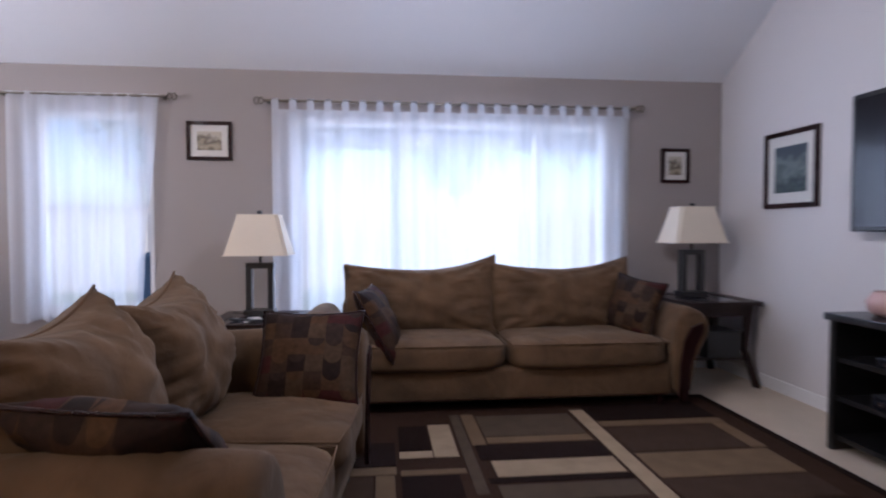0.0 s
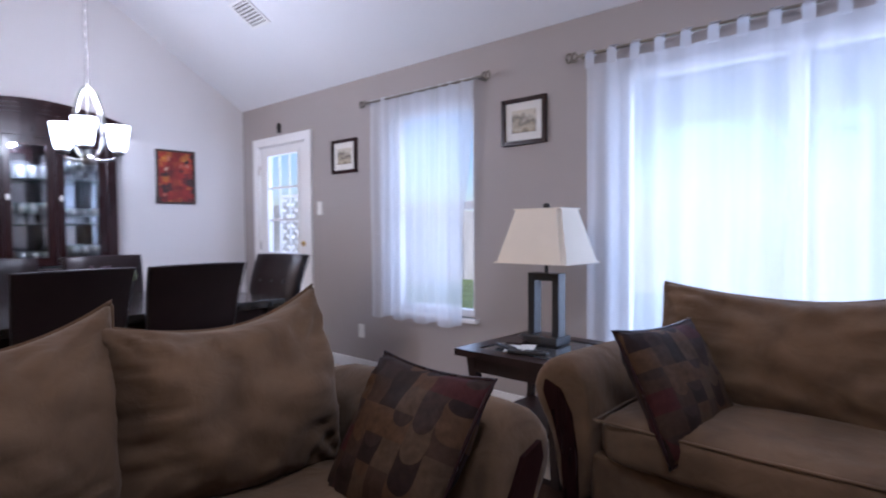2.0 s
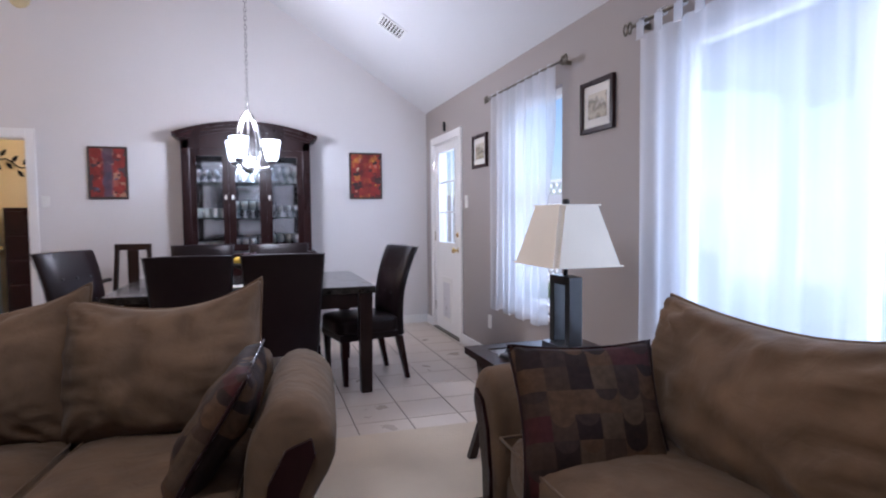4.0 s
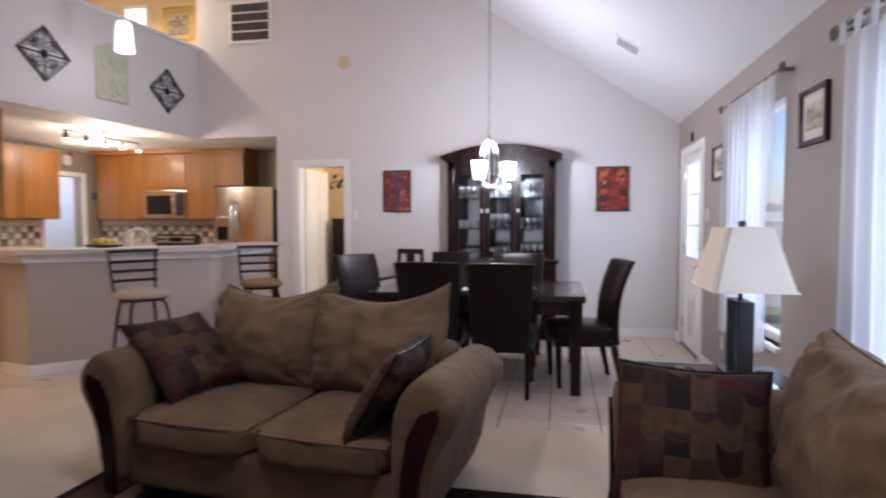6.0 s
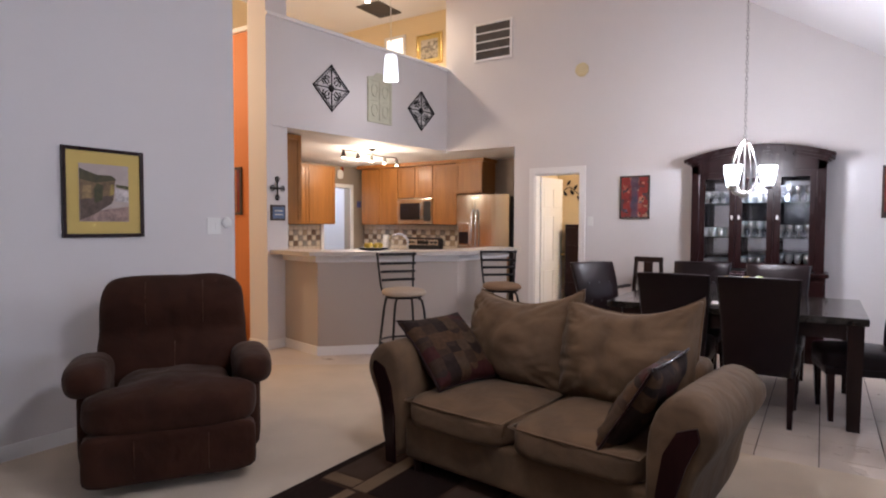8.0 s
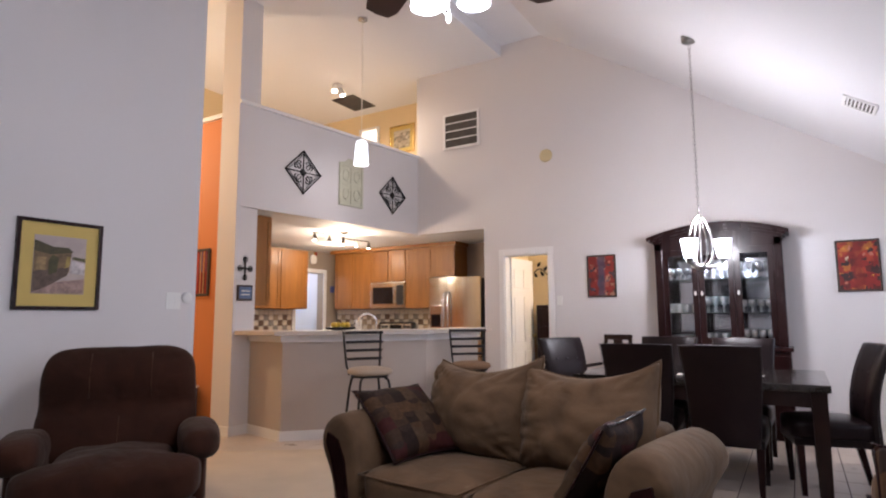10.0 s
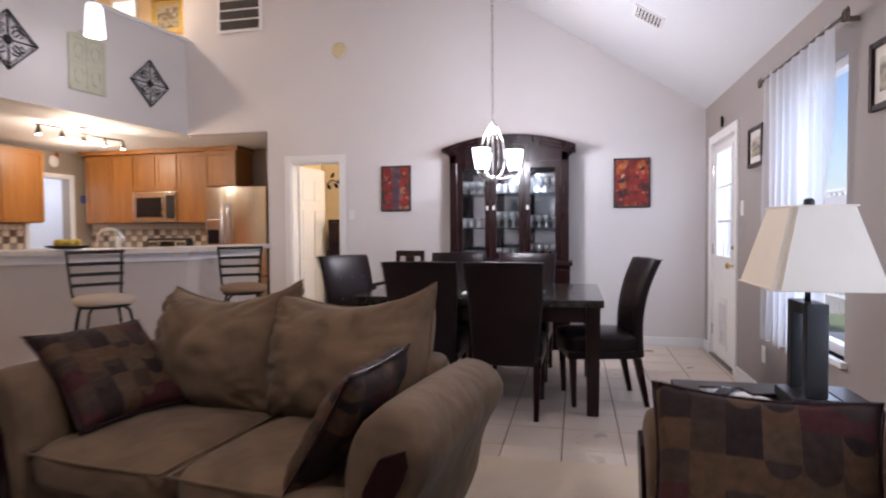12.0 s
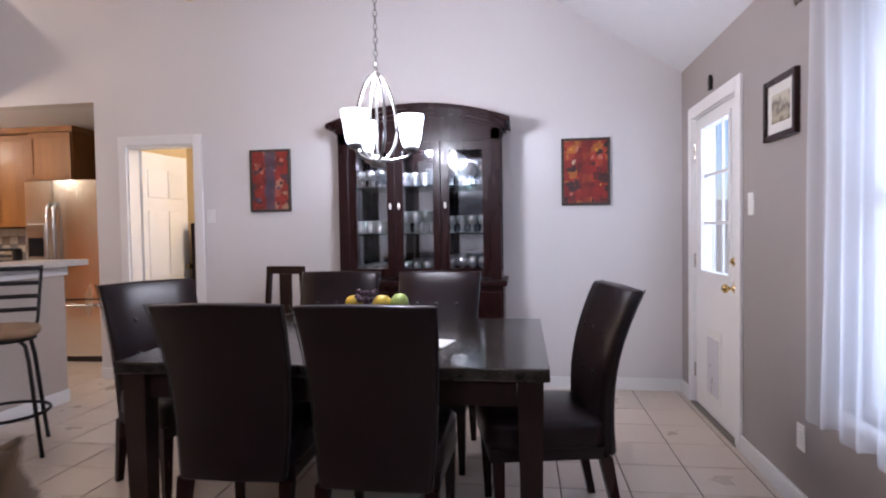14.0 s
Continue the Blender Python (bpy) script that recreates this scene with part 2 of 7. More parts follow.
STEEL = grained("brushed_steel", (0.74, 0.75, 0.70), 0.24, 0.02, 3, 60, 0.01, metal=1.0, stretch=(2, 2, 0.4), detail=1.0)
NICKEL = grained("brushed_nickel", (0.62, 0.60, 0.57), 0.25, 0.05, 5, 80, 0.03, metal=1.0)
SATIN = grained("satin_nickel", (0.24, 0.23, 0.22), 0.3, 0.05, 5, 80, 0.03, metal=1.0)
IRON = grained("dark_iron", (0.022, 0.019, 0.018), 0.5, 0.2, 8, 90, 0.15, metal=0.6)
BRASS = grained("polished_brass", (0.80, 0.58, 0.22), 0.2, 0.06, 6, 80, 0.02, metal=1.0)
BLACK = grained("black_plastic", (0.014, 0.014, 0.015), 0.4, 0.15, 6, 120, 0.05)
PLASTIC = grained("white_plastic", (0.75, 0.74, 0.71), 0.4, 0.03, 6, 120, 0.02)
SHADE = grained("cream_linen_shade", (0.72, 0.64, 0.52), 0.85, 0.04, 5, 260, 0.3)
LAMINATE = grained("beige_laminate", (0.52, 0.47, 0.42), 0.35, 0.12, 30, 160, 0.03)
GLASS = clear_glass("window_glass", shine=0.008)
SHEER = sheer_cloth("white_sheer_voile")
SCREEN = grained("dark_screen", (0.008, 0.009, 0.014), 0.12, 0.1, 3, 50, 0.0)
MATBOARD = grained("white_mat_board", (0.66, 0.64, 0.60), 0.8, 0.03, 6, 200, 0.05)
CHROME = grained("chrome", (0.8, 0.8, 0.8), 0.08, 0.02, 5, 60, 0.0, metal=1.0)


# ---- building tools ----
def link(name, bm, mat, smooth=False):
    bmesh.ops.recalc_face_normals(bm, faces=bm.faces)
    me = bpy.data.meshes.new(name)
    if smooth:
        for f in bm.faces:
            f.smooth = True
    bm.to_mesh(me)
    bm.free()
    me.materials.append(mat)
    return new(name, me)


def part(name, bm, mat, parent, label="", smooth=False, m=None):
    ob = link(name, bm, mat, smooth)
    ob.parent = parent
    if m is not None:
        ob.matrix_local = m
    if label:
        ob["label"] = label
    return ob


def thing(name, m, label, category, group=""):
    ob = new(name)
    ob.empty_display_size = 0.1
    ob.matrix_world = m
    return tagged(ob, label, category, group)


def struct(name, bm, mat, smooth=False):
    return tagged(link(name, bm, mat, smooth), kind="structure")


def box(bm, x0, x1, y0, y1, z0, z1, bev=0.0, seg=2):
    r = bmesh.ops.create_cube(bm, size=1, matrix=Matrix.LocRotScale(((x0 + x1) / 2, (y0 + y1) / 2, (z0 + z1) / 2), None, (abs(x1 - x0), abs(y1 - y0), abs(z1 - z0))))
    if bev:
        es = list({e for v in r["verts"] for e in v.link_edges})
        bmesh.ops.bevel(bm, geom=es, offset=bev, segments=seg, affect="EDGES", profile=0.6)
    return bm


def B(*a, **k):
    return box(bmesh.new(), *a, **k)


def prism(bm, pts, a, b, axis="z"):
    """A polygon of 2D points pushed out from a to b along one axis."""
    def at(p, h):
        return {"z": (p[0], p[1], h), "x": (h, p[0], p[1]), "y": (p[0], h, p[1])}[axis]
    lo = [bm.verts.new(at(p, a)) for p in pts]
    hi = [bm.verts.new(at(p, b)) for p in pts]
    n = len(pts)
    bm.faces.new(lo[::-1])
    bm.faces.new(hi)
    for i in range(n):
        bm.faces.new((lo[i], lo[(i + 1) % n], hi[(i + 1) % n], hi[i]))
    return bm


def rod(bm, p, q, r, r2=None, seg=10):
    p, q = Vector(p), Vector(q)
    d = q - p
    m = Matrix.Translation((p + q) / 2) @ d.to_track_quat("Z", "Y").to_matrix().to_4x4()
    bmesh.ops.create_cone(bm, cap_ends=True, segments=seg, radius1=r, radius2=r if r2 is None else r2, depth=d.length, matrix=m)
    return bm


def tube(bm, pts, r, seg=6, closed=False):
    """A round bar that follows points."""
    pts = [Vector(p) for p in pts]
    rings = []
    n = len(pts)
    for i, p in enumerate(pts):
        a = pts[i - 1] if (i or closed) else p
        b = pts[(i + 1) % n] if (i < n - 1 or closed) else p
        q = (b - a).to_track_quat("Z", "Y")
        rings.append([bm.verts.new(p + q @ Vector((r * math.cos(2 * math.pi * k / seg), r * math.sin(2 * math.pi * k / seg), 0))) for k in range(seg)])
    for i in range(n if closed else n - 1):
        u, v = rings[i], rings[(i + 1) % n]
        for k in range(seg):
            bm.faces.new((u[k], u[(k + 1) % seg], v[(k + 1) % seg], v[k]))
    if not closed:
        bm.faces.new(rings[0][::-1])
        bm.faces.new(rings[-1])
    return bm


def lathe(bm, prof, seg=20, c=(0, 0)):
    rings = []
    for r, z in prof:
        rings.append([bm.verts.new((c[0] + max(r, 1e-4) * math.cos(2 * math.pi * k / seg), c[1] + max(r, 1e-4) * math.sin(2 * math.pi * k / seg), z)) for k in range(seg)])
    for u, v in zip(rings, rings[1:]):
        for k in range(seg):
            bm.faces.new((u[k], u[(k + 1) % seg], v[(k + 1) % seg], v[k]))
    bm.faces.new(rings[0][::-1])
    bm.faces.new(rings[-1])
    return bm


def taper(bm, x, y, w0, w1, z0, z1, dx=0.0, dy=0.0):
    """A square leg, w0 wide at z0 and w1 at z1, leaning by dx, dy at z0."""
    lo = [bm.verts.new((x + dx + sx * w0 / 2, y + dy + sy * w0 / 2, z0)) for sx, sy in ((-1, -1), (1, -1), (1, 1), (-1, 1))]
    hi = [bm.verts.new((x + sx * w1 / 2, y + sy * w1 / 2, z1)) for sx, sy in ((-1, -1), (1, -1), (1, 1), (-1, 1))]
    bm.faces.new(lo[::-1])
    bm.faces.new(hi)
    for i in range(4):
        bm.faces.new((lo[i], lo[(i + 1) % 4], hi[(i + 1) % 4], hi[i]))
    return bm


def wall_with_openings(bm, a0, a1, b0, b1, z0, z1, holes, axis="x"):
    """A wall from a0 to a1 along one axis, b0 to b1 thick, with holes (a, a, z, z) through it."""
    cuts = sorted({a0, a1, *[h[0] for h in holes], *[h[1] for h in holes]})
    for u, v in zip(cuts, cuts[1:]):
        inside = [h for h in holes if h[0] <= u + 1e-6 and h[1] >= v - 1e-6]
        spans, z = [], z0
        for h in sorted(inside, key=lambda q: q[2]):
            spans.append((z, h[2]))
            z = h[3]
        spans.append((z, z1))
        for s, e in spans:
            if e - s > 1e-4:
                box(bm, u, v, b0, b1, s, e) if axis == "x" else box(bm, b0, b1, u, v, s, e)
    bmesh.ops.remove_doubles(bm, verts=bm.verts, dist=1e-5)
    return bm


# ---- the shell of the house ----
XW, XE, YN, YS = -4.46, 3.36, 4.5, -0.78
SLOPE, RIDGE = 0.645, 0.48
ZR = 2.44 + SLOPE * (YN - RIDGE)


def roof_z(y):
    return 2.44 + SLOPE * (YN - y)


BIG, SMALL, BACKDOOR = (-0.22, 2.36, 0.30, 2.08), (-2.14, -1.28, 0.56, 2.10), (-4.17, -3.27, 0.0, 2.05)
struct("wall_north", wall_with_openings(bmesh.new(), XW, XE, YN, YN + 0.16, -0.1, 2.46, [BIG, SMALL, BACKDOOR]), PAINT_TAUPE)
w = wall_with_openings(bmesh.new(), -0.43, YN + 0.16, XW - 0.14, XW, -0.1, 2.44, [(-0.13, 0.51, 0.0, 2.05)], "y")
prism(w, [(-1.55, 2.44), (YN, 2.44), (YN, 2.54), (RIDGE, ZR + 0.1), (-1.55, ZR + 0.1)], XW - 0.14, XW, "x")
struct("wall_west", w, PAINT)
w = bmesh.new()
prism(w, [(YS - 0.15, -0.1), (YN + 0.16, -0.1), (YN + 0.16, roof_z(YN + 0.16) + 0.02), (RIDGE, ZR + 0.02), (YS - 0.15, ZR + 0.02)], XE, XE + 0.15, "x")
struct("wall_east", w, PAINT)
struct("wall_south", B(-0.21, XE, YS - 0.15, YS, -0.1, ZR), PAINT)
# sloped ceiling, flat strip at the ridge, lower flat ceiling beyond
c = bmesh.new()
prism(c, [(YN + 0.3, roof_z(YN + 0.3)), (RIDGE, ZR), (-0.12, ZR), (-0.12, 4.87), (-6.6, 4.87), (-6.6, 5.4), (RIDGE, 5.4), (YN + 0.3, 2.9)], -6.5, XE + 0.15, "x")
tagged(struct("ceiling", c, PAINT_CEIL), kind="structure")
# kitchen front wall over the bar, and the post that ends it
K0, K1 = Vector((-1.47, -1.90)), Vector((-4.46, -1.53))
kd = (K1 - K0).normalized()
kn = Vector((kd.y, -kd.x))
kq = [K0, K1, K1 + kn * -0.16, K0 + kn * -0.16] if kn.y > 0 else [K0, K1, K1 + kn * 0.16, K0 + kn * 0.16]
kfront = kn if kn.y > 0 else -kn
s = bmesh.new()
prism(s, [tuple(p) for p in kq], 2.44, 3.60)
struct("wall_over_bar", s, PAINT)
s = bmesh.new()
q = [K0 + kfront * 0.035 - kd * 0.0, K1 + kfront * 0.035, K1 - kfront * 0.2, K0 - kfront * 0.2]
prism(s, [tuple(p) for p in q], 3.60, 3.635)
struct("trim_ledge_cap", s, TRIM)
struct("wall_post", B(-1.76, -1.47, -2.20, -1.903, -0.1, 4.87), PAINT)
struct("wall_kitchen_east", B(-1.78, -1.62, -4.45, -2.20, -0.1, 3.55), PAINT_ORANGE)
struct("trim_orange_cap", B(-1.80, -1.585, -4.45, -2.20, 3.55, 3.60), TRIM)
struct("wall_kitchen_west", B(-5.95, -5.80, -4.45, -0.43, -0.1, 2.44), PAINT_KITCHEN)
struct("wall_kitchen_north", B(-5.80, XW - 0.14, -0.43, -0.30, -0.1, 2.44), PAINT_KITCHEN)
struct("wall_kitchen_south", wall_with_openings(bmesh.new(), -5.80, -1.78, -4.45, -4.30, -0.1, 2.44, [(-5.42, -4.72, 0.0, 2.04)]), PAINT_KITCHEN)
s = bmesh.new()
prism(s, [(-1.78, -4.45), (-5.95, -4.45), (-5.95, -0.30), (-4.60, -0.30), (-4.60, -1.62), tuple(K1 - kfront * 0.16), tuple(K0 - kfront * 0.16), (-1.78, -2.1)], 2.44, 2.52)
tagged(struct("ceiling_kitchen", s, PAINT_CEIL), kind="structure")
# high space behind the ledge
struct("wall_upper_west", B(-5.42, -5.30, -4.75, -0.43, 2.52, 4.87), PAINT_CREAM)
struct("wall_upper_south", B(-5.30, -1.30, -4.75, -4.62, 2.52, 4.87), PAINT_CREAM)
struct("wall_upper_north", B(-5.30, XW - 0.14, -0.43, -0.30, 2.52, 4.87), PAINT_CREAM)
# hall with the orange wall
struct("wall_hall_south", B(-6.35, XE + 0.15, -6.6, -6.5, -0.1, 5.2), PAINT_CREAM)
struct("wall_hall_east", B(1.2, 1.35, -6.5, YS - 0.15, -0.1, 5.2), PAINT_CREAM)
# room behind the inner door, laundry
struct("wall_side_room_west", B(-5.70, -5.55, -0.24, 2.4, -0.1, 2.5), PAINT_CREAM)
struct("wall_side_room_north", B(-6.20, XW - 0.14, 2.4, 2.5, -0.1, 2.5), PAINT_CREAM)
struct("wall_side_room_south", B(-6.20, XW - 0.14, -0.296, -0.24, -0.1, 2.44), PAINT_CREAM)
tagged(struct("ceiling_side_room", B(-6.35, XW - 0.14, -0.3, 2.5, 2.5, 2.6), PAINT_CEIL), kind="structure")
struct("wall_laundry_back", B(-6.2, -4.0, -6.30, -6.20, -0.1, 2.5), PAINT)
struct("wall_laundry_side", B(-6.35, -6.2, -6.3, -4.45, -0.1, 2.5), PAINT)
struct("wall_laundry_east", B(-4.05, -3.95, -6.2, -4.45, -0.1, 2.5), PAINT)
tagged(struct("ceiling_laundry", B(-6.35, -3.95, -6.3, -4.45, 2.5, 2.56), PAINT_CEIL), kind="structure")
# floors
struct("floor", B(-6.5, XE + 0.15, -6.6, YN + 0.16, -0.2, -0.004), GROUT)
struct("carpet", prism(bmesh.new(), [(XE, YN), (-1.13, YN), (-1.13, 0.6), (-1.75, -0.3), (-1.0, -1.36), (-1.0, -6.5), (XE, -6.5)], -0.004, 0.006), CARPET)
# bar: a half wall that turns twice, with a laminate top
BAR = [(-1.72, -1.93), (-1.58, -1.26), (-2.62, -0.20), (-3.80, -0.20)]


def offset_line(pts, d):
    """The line moved sideways by d (to its right as it runs)."""
    out = []
    for i, p in enumerate(pts):
        p = Vector(p)
        ns = []
        for a, b in ((i - 1, i), (i, i + 1)):
            if 0 <= a and b < len(pts):
                e = (Vector(pts[b]) - Vector(pts[a])).normalized()
                ns.append(Vector((e.y, -e.x)))
        n = sum(ns, Vector((0, 0))).normalized()
        out.append(tuple(p + n * d / max(0.3, n.dot(ns[0]))))
    return out


def strip(pts, d0, d1, z0, z1):
    bm = bmesh.new()
    a, b = offset_line(pts, d0), offset_line(pts, d1)
    for i in range(len(pts) - 1):
        prism(bm, [a[i], a[i + 1], b[i + 1], b[i]], z0, z1)
    bmesh.ops.remove_doubles(bm, verts=bm.verts, dist=1e-5)
    return bm


struct("wall_bar", strip(BAR, 0, -0.14, -0.1, 1.046), PAINT_GREIGE)


# ---- soft shapes ----
def softbox(bm, c, w, d, h, n=5.0, crown=0.0, cuts=7, wob=0.0, seed=0.0):
    """A stuffed block: a rounded box with a domed top."""
    r = bmesh.ops.create_cube(bm, size=2)
    es = list({e for v in r["verts"] for e in v.link_edges})
    bmesh.ops.subdivide_edges(bm, edges=es, cuts=cuts, use_grid_fill=True)
    vs = list(bm.verts)
    for v in vs:
        a = v.co
        s = (abs(a.x) ** n + abs(a.y) ** n + abs(a.z) ** n) ** (-1 / n)
        p = Vector((a.x * s * w / 2, a.y * s * d / 2, a.z * s * h / 2))
        p.z += crown * (1 - (a.x * s) ** 2) * (1 - (a.y * s) ** 2) * (1 if a.z > 0 else 0)
        if wob:
            p += Vector(noise.noise_vector(p * 6 + Vector((seed, seed, 0)))) * wob
        v.co = p + Vector(c)
    return bm


def pillow(bm, w, h, d, ear=0.10, side_ear=0.10, pl=0.0, pr=0.0, wob=0.012, seed=0.0, n=44):
    """A knife-edge cushion, w wide (x), h high (z), d thick (y); pl and pr raise its upper corners. Returns its outline."""
    rim = []
    grids = []
    for side in (-1, 1):
        rows = []
        for j in range(n + 1):
            row = []
            for i in range(n + 1):
                u, v = 2 * i / n - 1, 2 * j / n - 1
                x = u * w / 2 * (1 - side_ear * (1 - v * v) * u * u)
                z = v * h / 2 * (1 - ear * (1 - u * u) * v * v)
                z += (max(0.0, -u) ** 2 * pl + max(0.0, u) ** 2 * pr) * max(0.0, (v + 0.4) / 1.4)
                t = d / 2 * (max(0.0, 1 - u * u) * max(0.0, 1 - v * v)) ** 0.40
                p = Vector((x, side * t, z))
                edge = i in (0, n) or j in (0, n)
                if not edge:
                    k = Vector((x * 3.5 + seed, z * 5 + side, seed * 2))
                    p.y += side * wob * (noise.noise(k) + 0.6 * noise.noise(k * 2.6))
                    for cu, cv in ((-1, -1), (1, -1), (-1, 1), (1, 1)):
                        du, dv = u - cu, v - cv
                        r = math.hypot(du, dv)
                        p.y += side * wob * 0.55 * math.sin(math.atan2(dv * cv, -du * cu) * 13 + seed * 5 + cu + side) * math.exp(-1.9 * r) * min(1.0, 3 * r)
                    # long tucks that run from the seams towards the middle
                    tuck = noise.noise(Vector((u * 4.6 + seed * 3, v * 1.1 - side, seed))) if abs(v) > abs(u) else noise.noise(Vector((u * 1.1, v * 4.6 + seed, seed * 4 + side)))
                    p.y -= side * wob * 0.9 * max(0.0, 1 - 6 * abs(tuck)) * min(1.0, 4 * (1 - max(abs(u), abs(v)))) * max(abs(u), abs(v)) ** 2
                if edge and side == 1:
                    row.append(grids[0][j][i])
                else:
                    row.append(bm.verts.new(p))
            rows.append(row)
        grids.append(rows)
        for j in range(n):
            for i in range(n):
                f = (rows[j][i], rows[j][i + 1], rows[j + 1][i + 1], rows[j + 1][i])
                bm.faces.new(f if side < 0 else f[::-1])
    g = grids[0]
    ring = [g[0][i] for i in range(n)] + [g[j][n] for j in range(n)] + [g[n][n - i] for i in range(n)] + [g[n - j][0] for j in range(n)]
    return [v.co.copy() for v in ring]


ARM = [(0, 0.06), (0, 0.50), (0.012, 0.60), (0.05, 0.695), (0.12, 0.74), (0.20, 0.72), (0.265, 0.65), (0.275, 0.56), (0.225, 0.48), (0.185, 0.40), (0.155, 0.28), (0.14, 0.06)]


def arm_mesh(sx, y0, y1, drop=0.03):
    bm = bmesh.new()
    cx, cz = 0.09, 0.36
    rings = []
    for y, k, dz in ((y0, 0.84, 0), (y0 + 0.012, 0.95, 0), (y0 + 0.04, 1.0, 0), ((y0 + y1) / 2, 1.0, -0.3 * drop), (y1 - 0.04, 1.0, -drop), (y1, 0.9, -drop)):
        rings.append([bm.verts.new((sx * (cx + (x - cx) * k), y, cz + (z - cz) * k + dz * (z / 0.66))) for x, z in ARM])
    n = len(ARM)
    for a, b in zip(rings, rings[1:]):
        for i in range(n):
            bm.faces.new((a[i], a[(i + 1) % n], b[(i + 1) % n], b[i]))
    bm.faces.new(rings[0])
    bm.faces.new(rings[-1][::-1])
    return bm


def couch(name, inner, m, label, category, arm_k=1.0, low=0.0, deep=0.0, sag=0.0, outer=0.02, flare=1.0, wide=0.0, slide=0.0):
    """A two-seat couch with rolled arms, loose seat and back cushions; it faces its own -y."""
    c = thing(name, m, label, category)
    hw = inner / 2
    part("base", B(-hw - 0.02, hw + 0.02, -0.43, 0.40 + deep, 0.085, 0.30, bev=0.03, seg=3), SUEDE, c, smooth=True)
    part("back", B(-hw - 0.02, hw + 0.02, 0.20 + deep, 0.43 + deep, 0.10, 0.68, bev=0.07, seg=4), SUEDE, c, smooth=True)
    cw = inner / 2
    for i, sx in enumerate((-1, 1)):
        bm = softbox(bmesh.new(), (sx * cw / 2, -0.17 + deep / 2, 0.375 - sag / 2), cw - 0.012, 0.62 + deep, 0.19 - sag, 6, 0.03, 9, 0.010, 3.1 * sx)
        seat = part("seat_cushion", bm, SUEDE, c, smooth=True)
        loop = [(sx * cw / 2 + (cw / 2 - 0.02) * a, -0.17 + deep / 2 + (0.295 + deep / 2) * b, 0.452 - sag) for a, b in ((-1, -1), (-0.5, -1.03), (0, -1.04), (0.5, -1.03), (1, -1), (1.01, 0), (1, 1), (0, 1), (-1, 1), (-1.01, 0))]
        part("piping", tube(bmesh.new(), loop, 0.006, 6, True), SUEDE, seat, smooth=True)
        bm = bmesh.new()
        ring = pillow(bm, cw + 0.05 + wide, 0.55, 0.40 + 1.4 * deep, 0.11, 0.03, pl=outer if sx < 0 else 0.035, pr=0.09 if sx < 0 else outer + 0.05, wob=0.035, seed=2.2 * sx + inner)
        pm = pose(sx * (cw / 2 - 0.015 + wide / 2) + slide, 0.20 + 1.15 * deep, 0.675 - low, -14, 0, sx * 1.5)
        back = part("back_cushion", bm, SUEDE, c, m=pm, smooth=True)
        part("piping", tube(bmesh.new(), ring, 0.007, 6, True), SUEDE, back, smooth=True)
        arm = part("arm", arm_mesh(sx, -0.47, 0.41 + deep), SUEDE, c, m=pose(sx * hw, 0, 0) @ Matrix.Diagonal((flare, 1, arm_k, 1)), smooth=True)
        arm.modifiers.new("soft", "SUBSURF").levels = 1
        arm.modifiers["soft"].render_levels = 1
        strip_pts = [(0.045, 0.06), (0.05, 0.32), (0.075, 0.49), (0.125, 0.59), (0.195, 0.62), (0.205, 0.57), (0.16, 0.46), (0.12, 0.31), (0.105, 0.06)]
        part("front_panel", prism(bmesh.new(), [(sx * x, z) for x, z in strip_pts], -0.482, -0.464, "y"), REDWOOD, arm, "dark wood scroll on the arm front")
        for y in (-0.38, 0.34 + deep):
            part("foot", rod(bmesh.new(), (sx * (hw - 0.05), y, 0.0), (sx * (hw - 0.05), y, 0.09), 0.025, 0.035), REDWOOD, c)
    return c


couch("sofa", 2.18, pose(1.29, 3.88, 0), "taupe brown microfibre sofa with rolled arms below the window", "sofa", 0.93, 0.03)
couch("loveseat", 1.32, pose(-0.15, 1.93, 0, 0, 0, 84), "taupe brown microfibre loveseat with dark scroll fronts", "loveseat", 0.98, 0.035, 0.10, 0.03, 0.04, 1.04, 0.03, -0.05)

PATCH = patchwork("brown_patchwork_cloth", [(0.036, 0.019, 0.011), (0.018, 0.009, 0.006), (0.040, 0.009, 0.008), (0.058, 0.034, 0.018), (0.027, 0.015, 0.011), (0.062, 0.031, 0.014), (0.016, 0.008, 0.006)], 0.078)


def throw_pillow(m, label, size=0.46):
    t = thing("throw_pillow", m, label, "pillow", "throw pillows")
    bm = bmesh.new()
    ring = pillow(bm, size, size, 0.17, 0.09, wob=0.02, seed=m.translation.x * 3, n=18)
    bmesh.ops.rotate(bm, verts=bm.verts, cent=(0, 0, 0), matrix=Matrix.Rotation(radians(90), 3, "X"))
    cover = part("cover", bm, PATCH, t, m=pose(0, 0, 0, -90, 0, 0), smooth=True)
    part("piping", tube(bmesh.new(), ring, 0.006, 6, True), REDWOOD, t, smooth=True)
    return t


throw_pillow(pose(0.47, 3.63, 0.585, -29, 0, 78), "patchwork throw pillow leaning on the sofa arm", 0.51)
throw_pillow(pose(2.28, 3.80, 0.645, -20, 8, -60), "dark patchwork throw pillow in the sofa corner", 0.42)
throw_pillow(pose(0.14, 2.47, 0.60, -31, 0, -5), "patchwork throw pillow against the loveseat arm", 0.48)
throw_pillow(pose(-0.13, 1.29, 0.64, -48, 0, 166), "patchwork throw pillow in the loveseat corner", 0.50)

